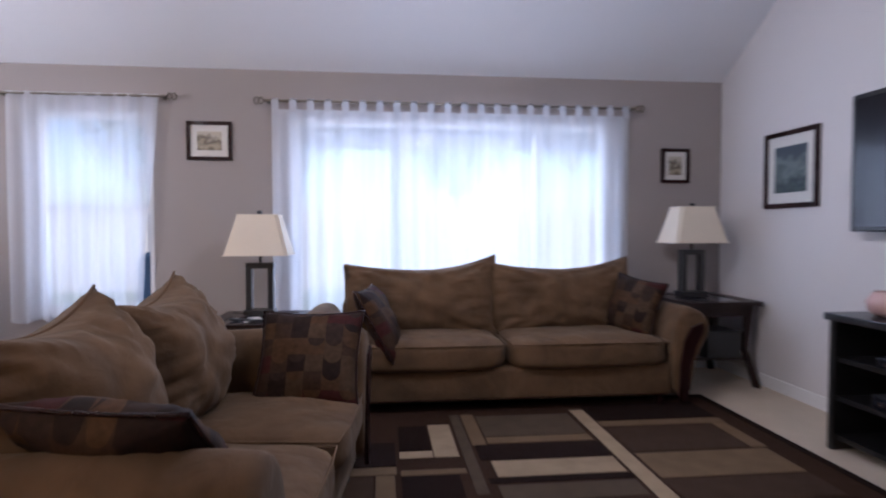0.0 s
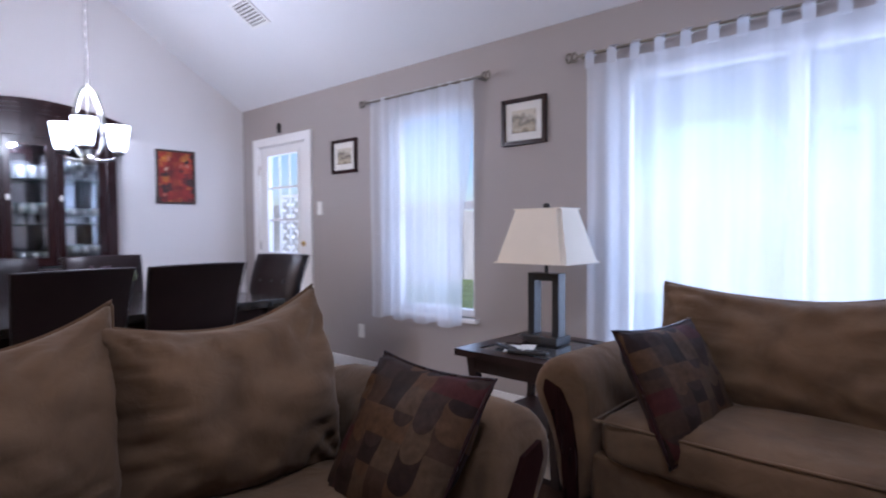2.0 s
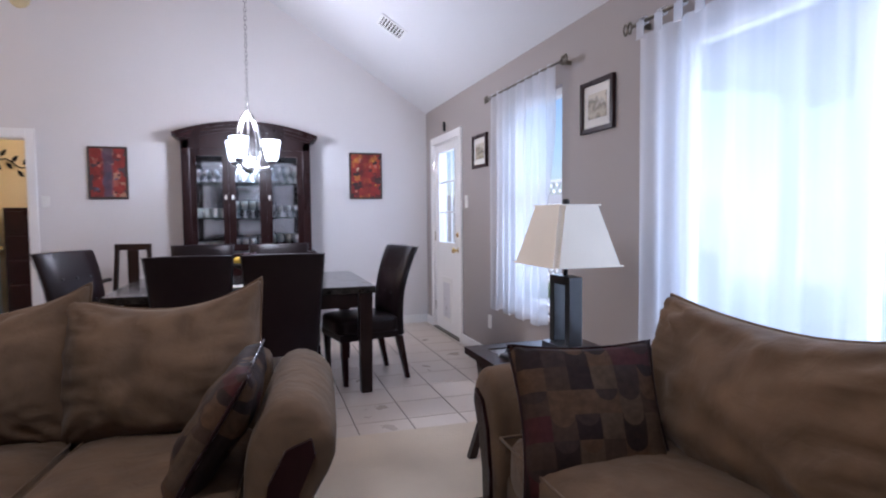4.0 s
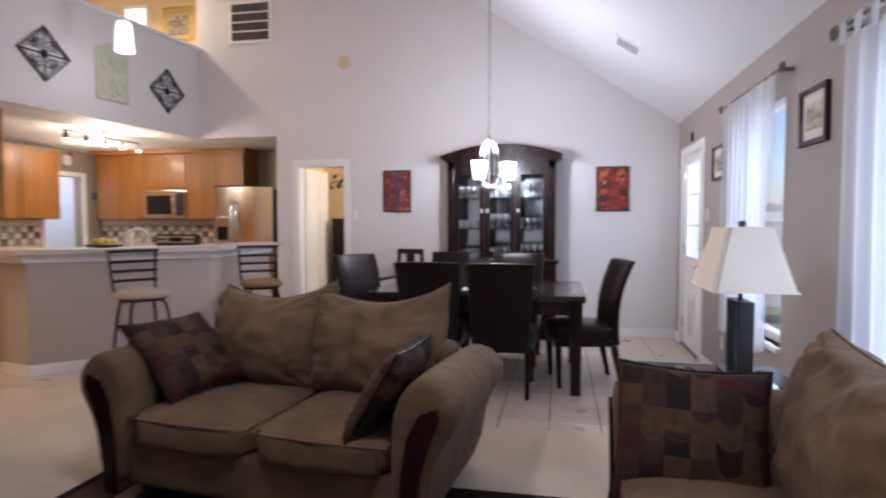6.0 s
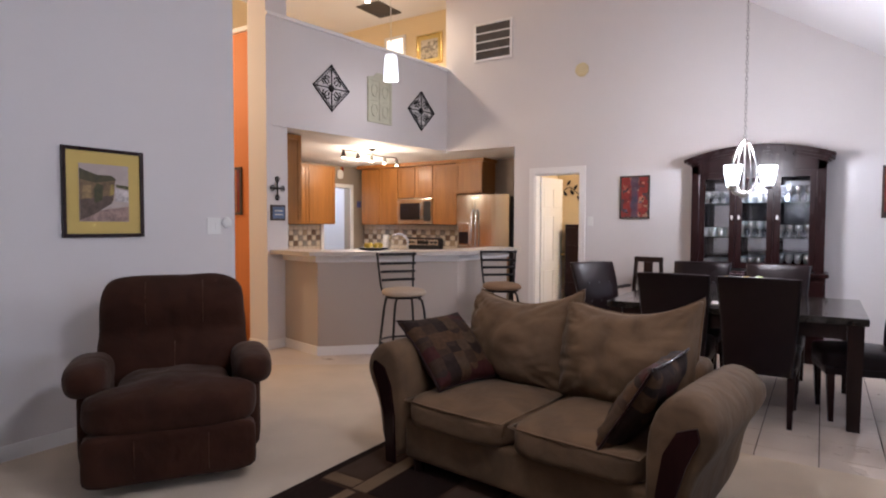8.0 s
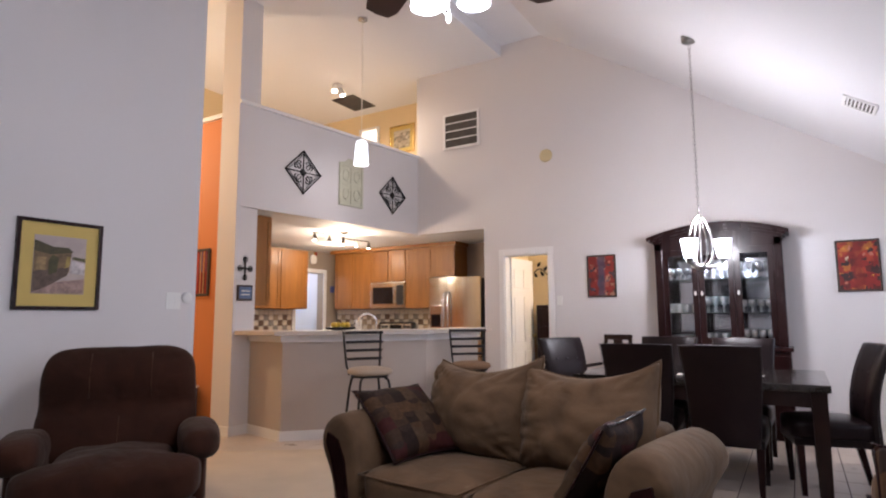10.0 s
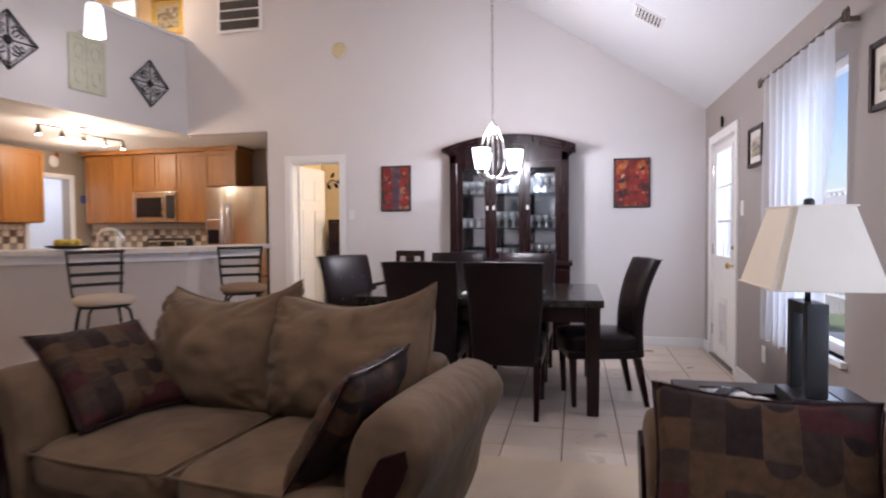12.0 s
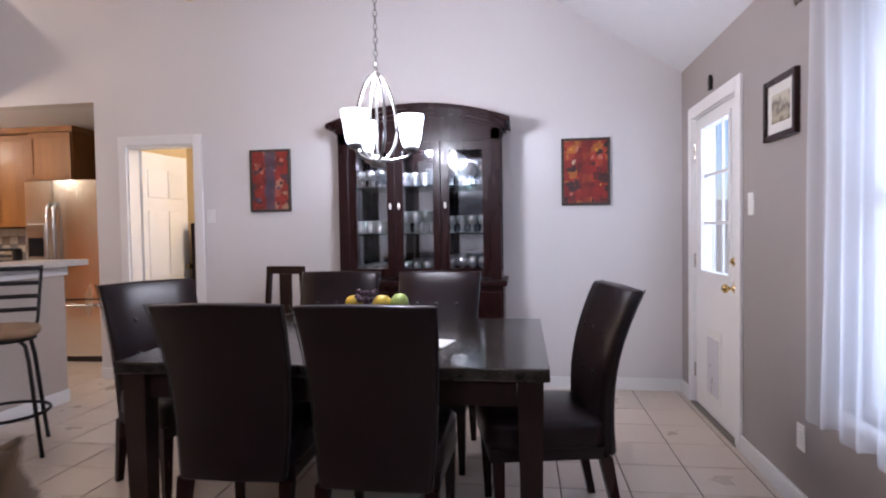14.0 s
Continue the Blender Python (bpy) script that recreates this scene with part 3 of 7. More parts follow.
# ---- rug ----
RUGS = {"rug_dark": (0.016, 0.008, 0.006), "rug_brown": (0.040, 0.020, 0.012), "rug_tan": (0.16, 0.105, 0.06), "rug_cream": (0.34, 0.25, 0.16), "rug_grey": (0.085, 0.060, 0.040), "rug_mid": (0.058, 0.034, 0.022)}
RUGM = {k: grained(k, v, 0.97, 0.16, 9, 420, 0.9) for k, v in RUGS.items()}
for k in RUGM.values():
    k.node_tree.nodes["Principled BSDF"].inputs["Specular IOR Level"].default_value = 0.1
rug = thing("area_rug", pose(0, 0, 0.006), "dark brown area rug with cream and tan rectangles", "rug")
part("ground_weave", B(-0.20, 2.72, 0.87, 3.67, 0.0, 0.010, bev=0.004), RUGM["rug_brown"], rug)
part("border", wall_with_openings(bmesh.new(), -0.21, 2.73, 0.86, 0.91, 0.0, 0.0125, []), RUGM["rug_dark"], rug)
part("border", B(2.68, 2.73, 0.91, 3.68, 0.0, 0.0125), RUGM["rug_dark"], rug)
part("border", B(-0.21, 2.68, 3.63, 3.68, 0.0, 0.0125), RUGM["rug_dark"], rug)
part("border", B(-0.21, -0.16, 0.91, 3.63, 0.0, 0.0125), RUGM["rug_dark"], rug)


def rug_block(ox, oy):
    """One repeat of the pattern; its corner lies at ox, oy."""
    def pile(x0, x1, y0, y1, k):
        a, b = max(-0.16, ox + x0), min(2.68, ox + x1)
        c, d = max(0.91, oy + y0), min(3.63, oy + y1)
        if b - a > 0.03 and d - c > 0.03:
            part("pile_block", B(a, b, c, d, 0.004, 0.0135, bev=0.003, seg=1), RUGM[k], rug)

    # cream corner round a dark field
    pile(0.00, 0.17, 0.54, 0.92, "rug_dark")
    pile(0.18, 0.31, 0.44, 0.93, "rug_cream")
    pile(0.00, 0.175, 0.44, 0.53, "rug_cream")
    pile(0.00, 0.32, 0.23, 0.29, "rug_tan")
    pile(0.00, 0.28, -0.02, 0.22, "rug_dark")
    pile(0.33, 0.39, 0.00, 1.10, "rug_grey")
    pile(0.40, 0.48, 0.58, 1.10, "rug_tan")
    # middle fields
    pile(0.49, 1.09, 0.70, 1.06, "rug_grey")
    pile(0.49, 1.09, 0.60, 0.69, "rug_tan")
    pile(0.41, 1.11, 0.375, 0.58, "rug_dark")
    pile(0.46, 1.10, 0.17, 0.36, "rug_cream")
    pile(0.41, 1.11, 0.10, 0.16, "rug_dark")
    pile(0.44, 1.10, -0.08, 0.08, "rug_grey")
    pile(1.12, 1.21, -0.28, 1.12, "rug_cream")
    # right-hand fields
    pile(1.22, 2.00, 0.90, 1.22, "rug_dark")
    pile(1.22, 2.00, 0.80, 0.89, "rug_tan")
    pile(1.23, 1.89, 0.40, 0.78, "rug_mid")
    pile(1.90, 1.99, 0.40, 0.79, "rug_tan")
    pile(1.23, 1.97, 0.08, 0.38, "rug_tan")
    pile(1.23, 1.97, -0.18, 0.06, "rug_mid")


rug_block(0.56, 2.30)
rug_block(0.56, 0.88)
rug_block(-1.46, 1.75)
rug_block(-1.46, 0.33)


# ---- recliner ----
def recliner(m):
    r = thing("recliner", m, "dark brown fabric recliner armchair with padded arms", "recliner")
    part("base", B(-0.40, 0.40, -0.30, 0.36, 0.06, 0.30, bev=0.03, seg=3), SUEDE_DARK, r, smooth=True)
    foot_rest = part("footrest", softbox(bmesh.new(), (0, -0.37, 0.195), 0.90, 0.15, 0.27, 9, 0, 9, 0.004, 1.0), SUEDE_DARK, r, smooth=True)
    for x in (-0.19, 0.19):
        part("seam", tube(bmesh.new(), [(x, -0.447, 0.10), (x, -0.449, 0.20), (x, -0.447, 0.29)], 0.003), SUEDE_STITCH, foot_rest, smooth=True)
    bm = softbox(bmesh.new(), (0, 0, 0), 0.94, 0.72, 0.22, 5, 0.03, 13, 0.010, 5.0)
    for v in bm.verts:
        # the seat spreads in front of the arms and is narrow between them
        k = min(1.0, max(0.0, (v.co.y + 0.20) / 0.10))
        v.co.x *= 1.0 - 0.32 * k
        v.co.z -= 0.02 * max(0.0, -v.co.y - 0.2) / 0.16
    part("seat", bm, SUEDE_DARK, r, m=pose(0, -0.08, 0.415), smooth=True)

    def bulge(z):
        return 0.06 * math.exp(-((z - 0.20) / 0.14) ** 2) + 0.03 * math.exp(-((z + 0.20) / 0.14) ** 2) - 0.045 * math.exp(-((z - 0.02) / 0.045) ** 2)

    bm = softbox(bmesh.new(), (0, 0, 0), 0.90, 0.24, 0.74, 6.0, 0, 15, 0.010, 7.0)
    for v in bm.verts:
        if v.co.y < 0:
            v.co.y -= bulge(v.co.z)
        v.co.x *= 1.0 - 0.13 * max(0, v.co.z + 0.1)
    back = part("backrest", bm, SUEDE_DARK, r, m=pose(0, 0.27, 0.70, -16, 0, 0), smooth=True)
    for x, z0, n in ((-0.17, 0.06, 6), (0.17, 0.06, 6), (0.0, -0.30, 6)):
        part("seam", tube(bmesh.new(), [(x, -0.122 - bulge(z), z) for z in [z0 + k * 0.05 for k in range(n)]], 0.003), SUEDE_STITCH, back, smooth=True)
    for sx in (-1, 1):
        part("arm", softbox(bmesh.new(), (sx * 0.42, 0.03, 0.34), 0.16, 0.58, 0.50, 6, 0, 7), SUEDE_DARK, r, smooth=True)
        part("arm_pad", softbox(bmesh.new(), (sx * 0.455, -0.03, 0.56), 0.24, 0.56, 0.20, 2.8, 0, 9, 0.006, sx), SUEDE_DARK, r, smooth=True)
        for y in (-0.25, 0.3):
            part("foot", rod(bmesh.new(), (sx * 0.34, y, 0), (sx * 0.34, y, 0.06), 0.022), BLACK, r)
    return r


recliner(pose(0.82, 0.03, 0.006, 0, 0, 146) @ Matrix.Diagonal((0.91, 0.95, 0.98, 1)))


# ---- end tables and lamps ----
def end_table(m, w, d, label, h=0.575):
    t = thing("end_table", m, label, "table", "end tables")
    top = part("tabletop", wall_with_openings(bmesh.new(), -w / 2, w / 2, -d / 2, -d / 2 + 0.09, h - 0.035, h, []), DARKWOOD, t)
    part("tabletop", B(-w / 2, w / 2, d / 2 - 0.09, d / 2, h - 0.035, h), DARKWOOD, t)
    for sx in (-1, 1):
        part("tabletop", B(sx * w / 2, sx * (w / 2 - 0.09), -d / 2 + 0.09, d / 2 - 0.09, h - 0.035, h), DARKWOOD, t)
    part("glass_inset", B(-w / 2 + 0.09, w / 2 - 0.09, -d / 2 + 0.09, d / 2 - 0.09, h - 0.02, h - 0.004), GLASSTOP, t, "smoked glass inset")
    for sy in (-1, 1):
        part("apron", B(-w / 2 + 0.05, w / 2 - 0.05, sy * (d / 2 - 0.05), sy * (d / 2 - 0.07), h - 0.115, h - 0.036), DARKWOOD, t)
    for sx in (-1, 1):
        part("apron", B(sx * (w / 2 - 0.05), sx * (w / 2 - 0.07), -d / 2 + 0.07, d / 2 - 0.07, h - 0.115, h - 0.036), DARKWOOD, t)
        for sy in (-1, 1):
            bm = bmesh.new()
            x, y = sx * (w / 2 - 0.07), sy * (d / 2 - 0.07)
            taper(bm, x, y, 0.035, 0.055, 0.28, h - 0.036, -sx * 0.015, -sy * 0.015)
            taper(bm, x - sx * 0.015, y - sy * 0.015, 0.04, 0.035, 0.0, 0.28, sx * 0.06, sy * 0.06)
            part("leg", bm, DARKWOOD, t)
    part("shelf", B(-w / 2 + 0.08, w / 2 - 0.08, -d / 2 + 0.08, d / 2 - 0.08, 0.20, 0.222, bev=0.004), DARKWOOD, t)
    return t


GLASSTOP = grained("smoked_glass", (0.05, 0.05, 0.055), 0.06, 0.1, 4, 60, 0.0, coat=0.6)


def table_lamp(m):
    t = thing("table_lamp", m, "table lamp with cream square shade on a black open frame", "lamp", "table lamps")
    part("foot", B(-0.105, 0.105, -0.075, 0.075, 0.0, 0.045, bev=0.005), BLACKWOOD, t)
    for sx in (-1, 1):
        part("upright", B(sx * 0.095, sx * 0.055, -0.035, 0.035, 0.045, 0.375, bev=0.003), BLACKWOOD, t)
    part("crossbar", B(-0.055, 0.055, -0.035, 0.035, 0.335, 0.375), BLACKWOOD, t)
    part("stem", rod(bmesh.new(), (0, 0, 0.375), (0, 0, 0.74), 0.010), IRON, t)
    bm = bmesh.new()
    a = [bm.verts.new((sx * 0.215, sy * 0.175, 0.43)) for sx, sy in ((-1, -1), (1, -1), (1, 1), (-1, 1))]
    b = [bm.verts.new((sx * 0.14, sy * 0.10, 0.715)) for sx, sy in ((-1, -1), (1, -1), (1, 1), (-1, 1))]
    for i in range(4):
        bm.faces.new((a[i], a[(i + 1) % 4], b[(i + 1) % 4], b[i]))
    bmesh.ops.bevel(bm, geom=[e for e in bm.edges if abs(e.verts[0].co.z - e.verts[1].co.z) > 0.1], offset=0.02, segments=3, affect="EDGES")
    sh = part("shade", bm, SHADE, t, "cream linen shade", smooth=False)
    so = sh.modifiers.new("thick", "SOLIDIFY")
    so.thickness = 0.004
    for z, k in ((0.432, 1.0), (0.713, 0.64)):
        x, y = (0.215, 0.175) if k == 1.0 else (0.14, 0.10)
        part("shade_rim", tube(bmesh.new(), [(-x, -y, z), (x, -y, z), (x, y, z), (-x, y, z)], 0.004, 6, True), SHADE, t)
    part("finial", lathe(bmesh.new(), [(0.006, 0.715), (0.018, 0.722), (0.018, 0.738), (0.010, 0.745)], 12), BLACKWOOD, t)
    part("shade_spider", rod(bmesh.new(), (-0.14, 0, 0.712), (0.14, 0, 0.712), 0.003), IRON, t)
    return t


end_table(pose(-0.36, 3.93, 0.006), 0.62, 0.66, "dark wooden end table with glass inset and lamp")
end_table(pose(2.99, 4.14, 0.006), 0.60, 0.66, "dark wooden end table beside the sofa", 0.65)
table_lamp(pose(-0.385, 4.02, 0.582))
table_lamp(pose(2.93, 4.18, 0.657))


def remote(m, L=0.17):
    r = thing("remote_control", m, "black remote control lying on the end table", "remote", "remote controls")
    part("body", B(-0.022, 0.022, -L / 2, L / 2, 0, 0.018, bev=0.006, seg=3), BLACK, r, smooth=True)
    for j in range(5):
        for i in (-1, 0, 1):
            part("button", B(i * 0.012 - 0.004, i * 0.012 + 0.004, -L / 2 + 0.03 + j * 0.022, -L / 2 + 0.038 + j * 0.022, 0.0175, 0.0195), PLASTIC if j == 4 else IRON, r)
    return r


remote(pose(-0.46, 3.76, 0.583, 0, 0, 62))
remote(pose(-0.30, 3.72, 0.583, 0, 0, 105), 0.2)
mag = thing("magazine", pose(-0.40, 3.80, 0.582, 0, 0, 25), "folded magazine lying on the glass table inset", "magazine")
part("pages", B(-0.07, 0.07, -0.10, 0.10, 0, 0.006, bev=0.001), MATBOARD, mag)
box2 = thing("flat_case", pose(-0.52, 3.98, 0.582, 0, 0, 14), "dark flat case lying on the end table", "case")
part("body", B(-0.05, 0.05, -0.14, 0.14, 0, 0.014, bev=0.003), REDWOOD, box2)
tub = thing("speaker_box", pose(3.02, 4.0, 0.229), "dark box on the end table shelf", "box")
part("body", B(-0.14, 0.14, -0.14, 0.14, 0, 0.2, bev=0.01), BLACK, tub)

# ---- television and media console on the east wall ----
con = thing("media_console", pose(3.12, 1.80, 0.006), "black wooden media console with open shelves", "console")
for y in (-0.88, 0.84):
    part("side_panel", B(-0.24, 0.24, y, y + 0.04, 0.0, 0.70, bev=0.004), BLACKWOOD, con)
part("top", B(-0.26, 0.25, -0.90, 0.90, 0.70, 0.74, bev=0.006), BLACKWOOD, con)
part("back_panel", B(0.22, 0.24, -0.84, 0.84, 0.04, 0.70), BLACKWOOD, con)
for z in (0.06, 0.27, 0.48):
    part("shelf", B(-0.22, 0.22, -0.84, 0.84, z, z + 0.025), BLACKWOOD, con)
part("divider", B(-0.22, 0.22, -0.02, 0.02, 0.085, 0.70), BLACKWOOD, con)
for y, z, d in ((0.42, 0.295, 0.07), (0.40, 0.505, 0.05), (-0.42, 0.295, 0.09)):
    dev = thing("media_player", pose(3.05, 1.80 + y, z + 0.006), "black media player on the console shelf", "player", "media players")
    part("case", B(-0.14, 0.14, -0.21, 0.21, 0, d, bev=0.004), BLACK, dev)
    part("front", B(-0.147, -0.141, -0.19, 0.19, 0.01, d - 0.01), SCREEN, dev)
    part("knob", rod(bmesh.new(), (-0.155, 0.14, d / 2), (-0.14, 0.14, d / 2), 0.012), NICKEL, dev)
tv = thing("television", pose(3.30, 2.31, 1.58), "wall-mounted flat television with black screen", "television")
part("case", B(-0.06, 0.0, -0.66, 0.66, -0.40, 0.40, bev=0.008), BLACK, tv)
part("screen", B(-0.064, -0.061, -0.63, 0.63, -0.37, 0.37), SCREEN, tv)
part("wall_mount", B(0.0, 0.06, -0.15, 0.15, -0.12, 0.12), IRON, tv)
vase = thing("bowl", pose(3.04, 2.48, 0.746), "pink glass bowl on the media console", "bowl")
part("body", lathe(bmesh.new(), [(0.05, 0), (0.09, 0.03), (0.10, 0.08), (0.07, 0.13), (0.06, 0.13), (0.09, 0.08), (0.08, 0.035), (0.02, 0.01)], 20), grained("pink_glass", (0.55, 0.36, 0.33), 0.15, 0.1, 5, 50, 0.0, coat=0.4), vase, smooth=True)


# ---- pictures ----
def picture(m, w, h, frame_w, frame_mat, mat_w, art, label, mat=None, depth=0.025):
    """A framed picture, w by h; its back lies on the wall, its face looks along its own -y."""
    t = thing("picture_frame", m, label, "picture", "framed pictures")
    for sx in (-1, 1):
        part("frame_side", B(sx * w / 2, sx * (w / 2 - frame_w), -depth, 0, -h / 2, h / 2, bev=0.003), frame_mat, t)
    for sz in (-1, 1):
        part("frame_rail", B(-w / 2 + frame_w, w / 2 - frame_w, -depth + 0.002, 0, sz * h / 2, sz * (h / 2 - frame_w), bev=0.003), frame_mat, t)
    iw, ih = w / 2 - frame_w, h / 2 - frame_w
    if mat_w:
        part("mat", B(-iw, iw, -0.010, -0.002, -ih, ih), mat or MATBOARD, t)
    part("artwork", B(-iw + mat_w, iw - mat_w, -0.014, -0.003, -ih + mat_w, ih - mat_w), art, t)
    return t


def landscape(name, colours, scale=7.0, up=(1, 1, 1)):
    """A small painting: soft bands and blotches of colour."""
    m, n, l, p = shader(name)
    tc, ns, gr, add, ramp = n.new("ShaderNodeTexCoord"), n.new("ShaderNodeTexNoise"), n.new("ShaderNodeSeparateXYZ"), n.new("ShaderNodeMath"), n.new("ShaderNodeValToRGB")
    ns.inputs["Scale"].default_value, ns.inputs["Detail"].default_value = scale, 8.0
    l.new(tc.outputs["Object"], ns.inputs["Vector"])
    l.new(tc.outputs["Generated"], gr.inputs[0])
    add.operation = "MULTIPLY_ADD"
    l.new(gr.outputs["Z"], add.inputs[0])
    add.inputs[1].default_value = 0.55
    l.new(ns.outputs["Fac"], add.inputs[2])
    l.new(add.outputs[0], ramp.inputs[0])
    e = ramp.color_ramp.elements
    while len(e) < len(colours):
        e.new(0.5)
    for i, c in enumerate(colours):
        e[i].position, e[i].color = 0.35 + 0.6 * i / (len(colours) - 1), (*c, 1)
    l.new(ramp.outputs[0], p.inputs["Base Color"])
    p.inputs["Roughness"].default_value = 0.5
    return m


SEPIA = landscape("sepia_print", [(0.05, 0.04, 0.03), (0.22, 0.18, 0.12), (0.42, 0.36, 0.26), (0.12, 0.1, 0.07), (0.5, 0.45, 0.36)], 14)
STORM = landscape("stormy_sea_print", [(0.02, 0.03, 0.035), (0.06, 0.09, 0.09), (0.03, 0.05, 0.06), (0.16, 0.2, 0.2), (0.05, 0.07, 0.09)], 8)
STREET = landscape("street_scene_painting", [(0.30, 0.22, 0.18), (0.42, 0.34, 0.30), (0.46, 0.38, 0.34), (0.40, 0.33, 0.31)], 9)
YELLOWMAT = grained("yellow_mat_board", (0.58, 0.43, 0.13), 0.8, 0.04, 6, 200, 0.05)
REDART = patchwork("red_abstract_painting", [(0.30, 0.03, 0.015), (0.22, 0.018, 0.012), (0.45, 0.08, 0.02), (0.10, 0.015, 0.012), (0.5, 0.24, 0.03), (0.26, 0.03, 0.02), (0.36, 0.15, 0.10)], 0.062, False)
REDART2 = patchwork("red_blue_abstract_painting", [(0.26, 0.03, 0.02), (0.10, 0.10, 0.16), (0.38, 0.06, 0.03), (0.08, 0.02, 0.02), (0.42, 0.22, 0.10), (0.2, 0.02, 0.02), (0.3, 0.2, 0.16)], 0.055, False)
picture(pose(-0.855, YN, 1.88), 0.34, 0.30, 0.028, REDWOOD, 0.05, SEPIA, "small sepia print in a dark wooden frame")
picture(pose(-2.715, YN, 1.82), 0.34, 0.29, 0.028, REDWOOD, 0.05, SEPIA, "small sepia print in a dark wooden frame")
picture(pose(2.945, YN, 1.73), 0.25, 0.29, 0.028, REDWOOD, 0.04, SEPIA, "small sepia print in a dark wooden frame")
picture(pose(XE, 3.63, 1.62, 0, 0, -90), 0.54, 0.55, 0.035, REDWOOD, 0.075, STORM, "square sea print in a dark frame with white mat")
street = picture(pose(0.787, YS, 1.565, 0, 0, 180) @ Matrix.Diagonal((0.905, 1, 0.915, 1)), 0.56, 0.62, 0.025, REDWOOD, 0.085, STREET, "village street painting with yellow mat in dark frame", YELLOWMAT)
# the painted street: a lane, a wall and a house with a dark roof, a hedge and a pale house
for k, (tone, poly) in enumerate((
        ((0.30, 0.20, 0.17), [(-0.168, -0.198), (0.168, -0.198), (0.168, -0.09), (-0.02, -0.12), (-0.168, -0.17)]),
        ((0.16, 0.10, 0.045), [(-0.168, -0.165), (-0.03, -0.118), (0.06, -0.05), (0.075, 0.10), (-0.168, 0.12)]),
        ((0.10, 0.065, 0.045), [(-0.168, -0.190), (-0.09, -0.16), (0.05, -0.07), (0.06, -0.01), (-0.168, -0.05)]),
        ((0.26, 0.17, 0.07), [(-0.15, -0.04), (-0.09, -0.04), (-0.09, 0.05), (-0.15, 0.05)]),
        ((0.055, 0.045, 0.015), [(-0.168, 0.09), (-0.06, 0.07), (0.085, 0.095), (0.05, 0.125), (-0.05, 0.125), (-0.168, 0.165)]),
        ((0.06, 0.055, 0.014), [(-0.07, -0.07), (-0.02, -0.05), (-0.01, 0.05), (-0.05, 0.07), (-0.075, 0.03)]),
        ((0.28, 0.20, 0.05), [(0.03, -0.02), (0.06, -0.01), (0.07, 0.06), (0.045, 0.065)]),
        ((0.08, 0.075, 0.025), [(0.08, 0.045), (0.168, 0.03), (0.168, 0.055), (0.08, 0.065)]),
        ((0.52, 0.47, 0.47), [(0.075, -0.055), (0.168, -0.06), (0.168, 0.02), (0.075, 0.035)]))):
    part("paint_patch", prism(bmesh.new(), poly, -0.0146 - 0.0003 * k, -0.0138, "y"), grained("street_paint", tone, 0.6, 0.45, 22, 90, 0.2), street)


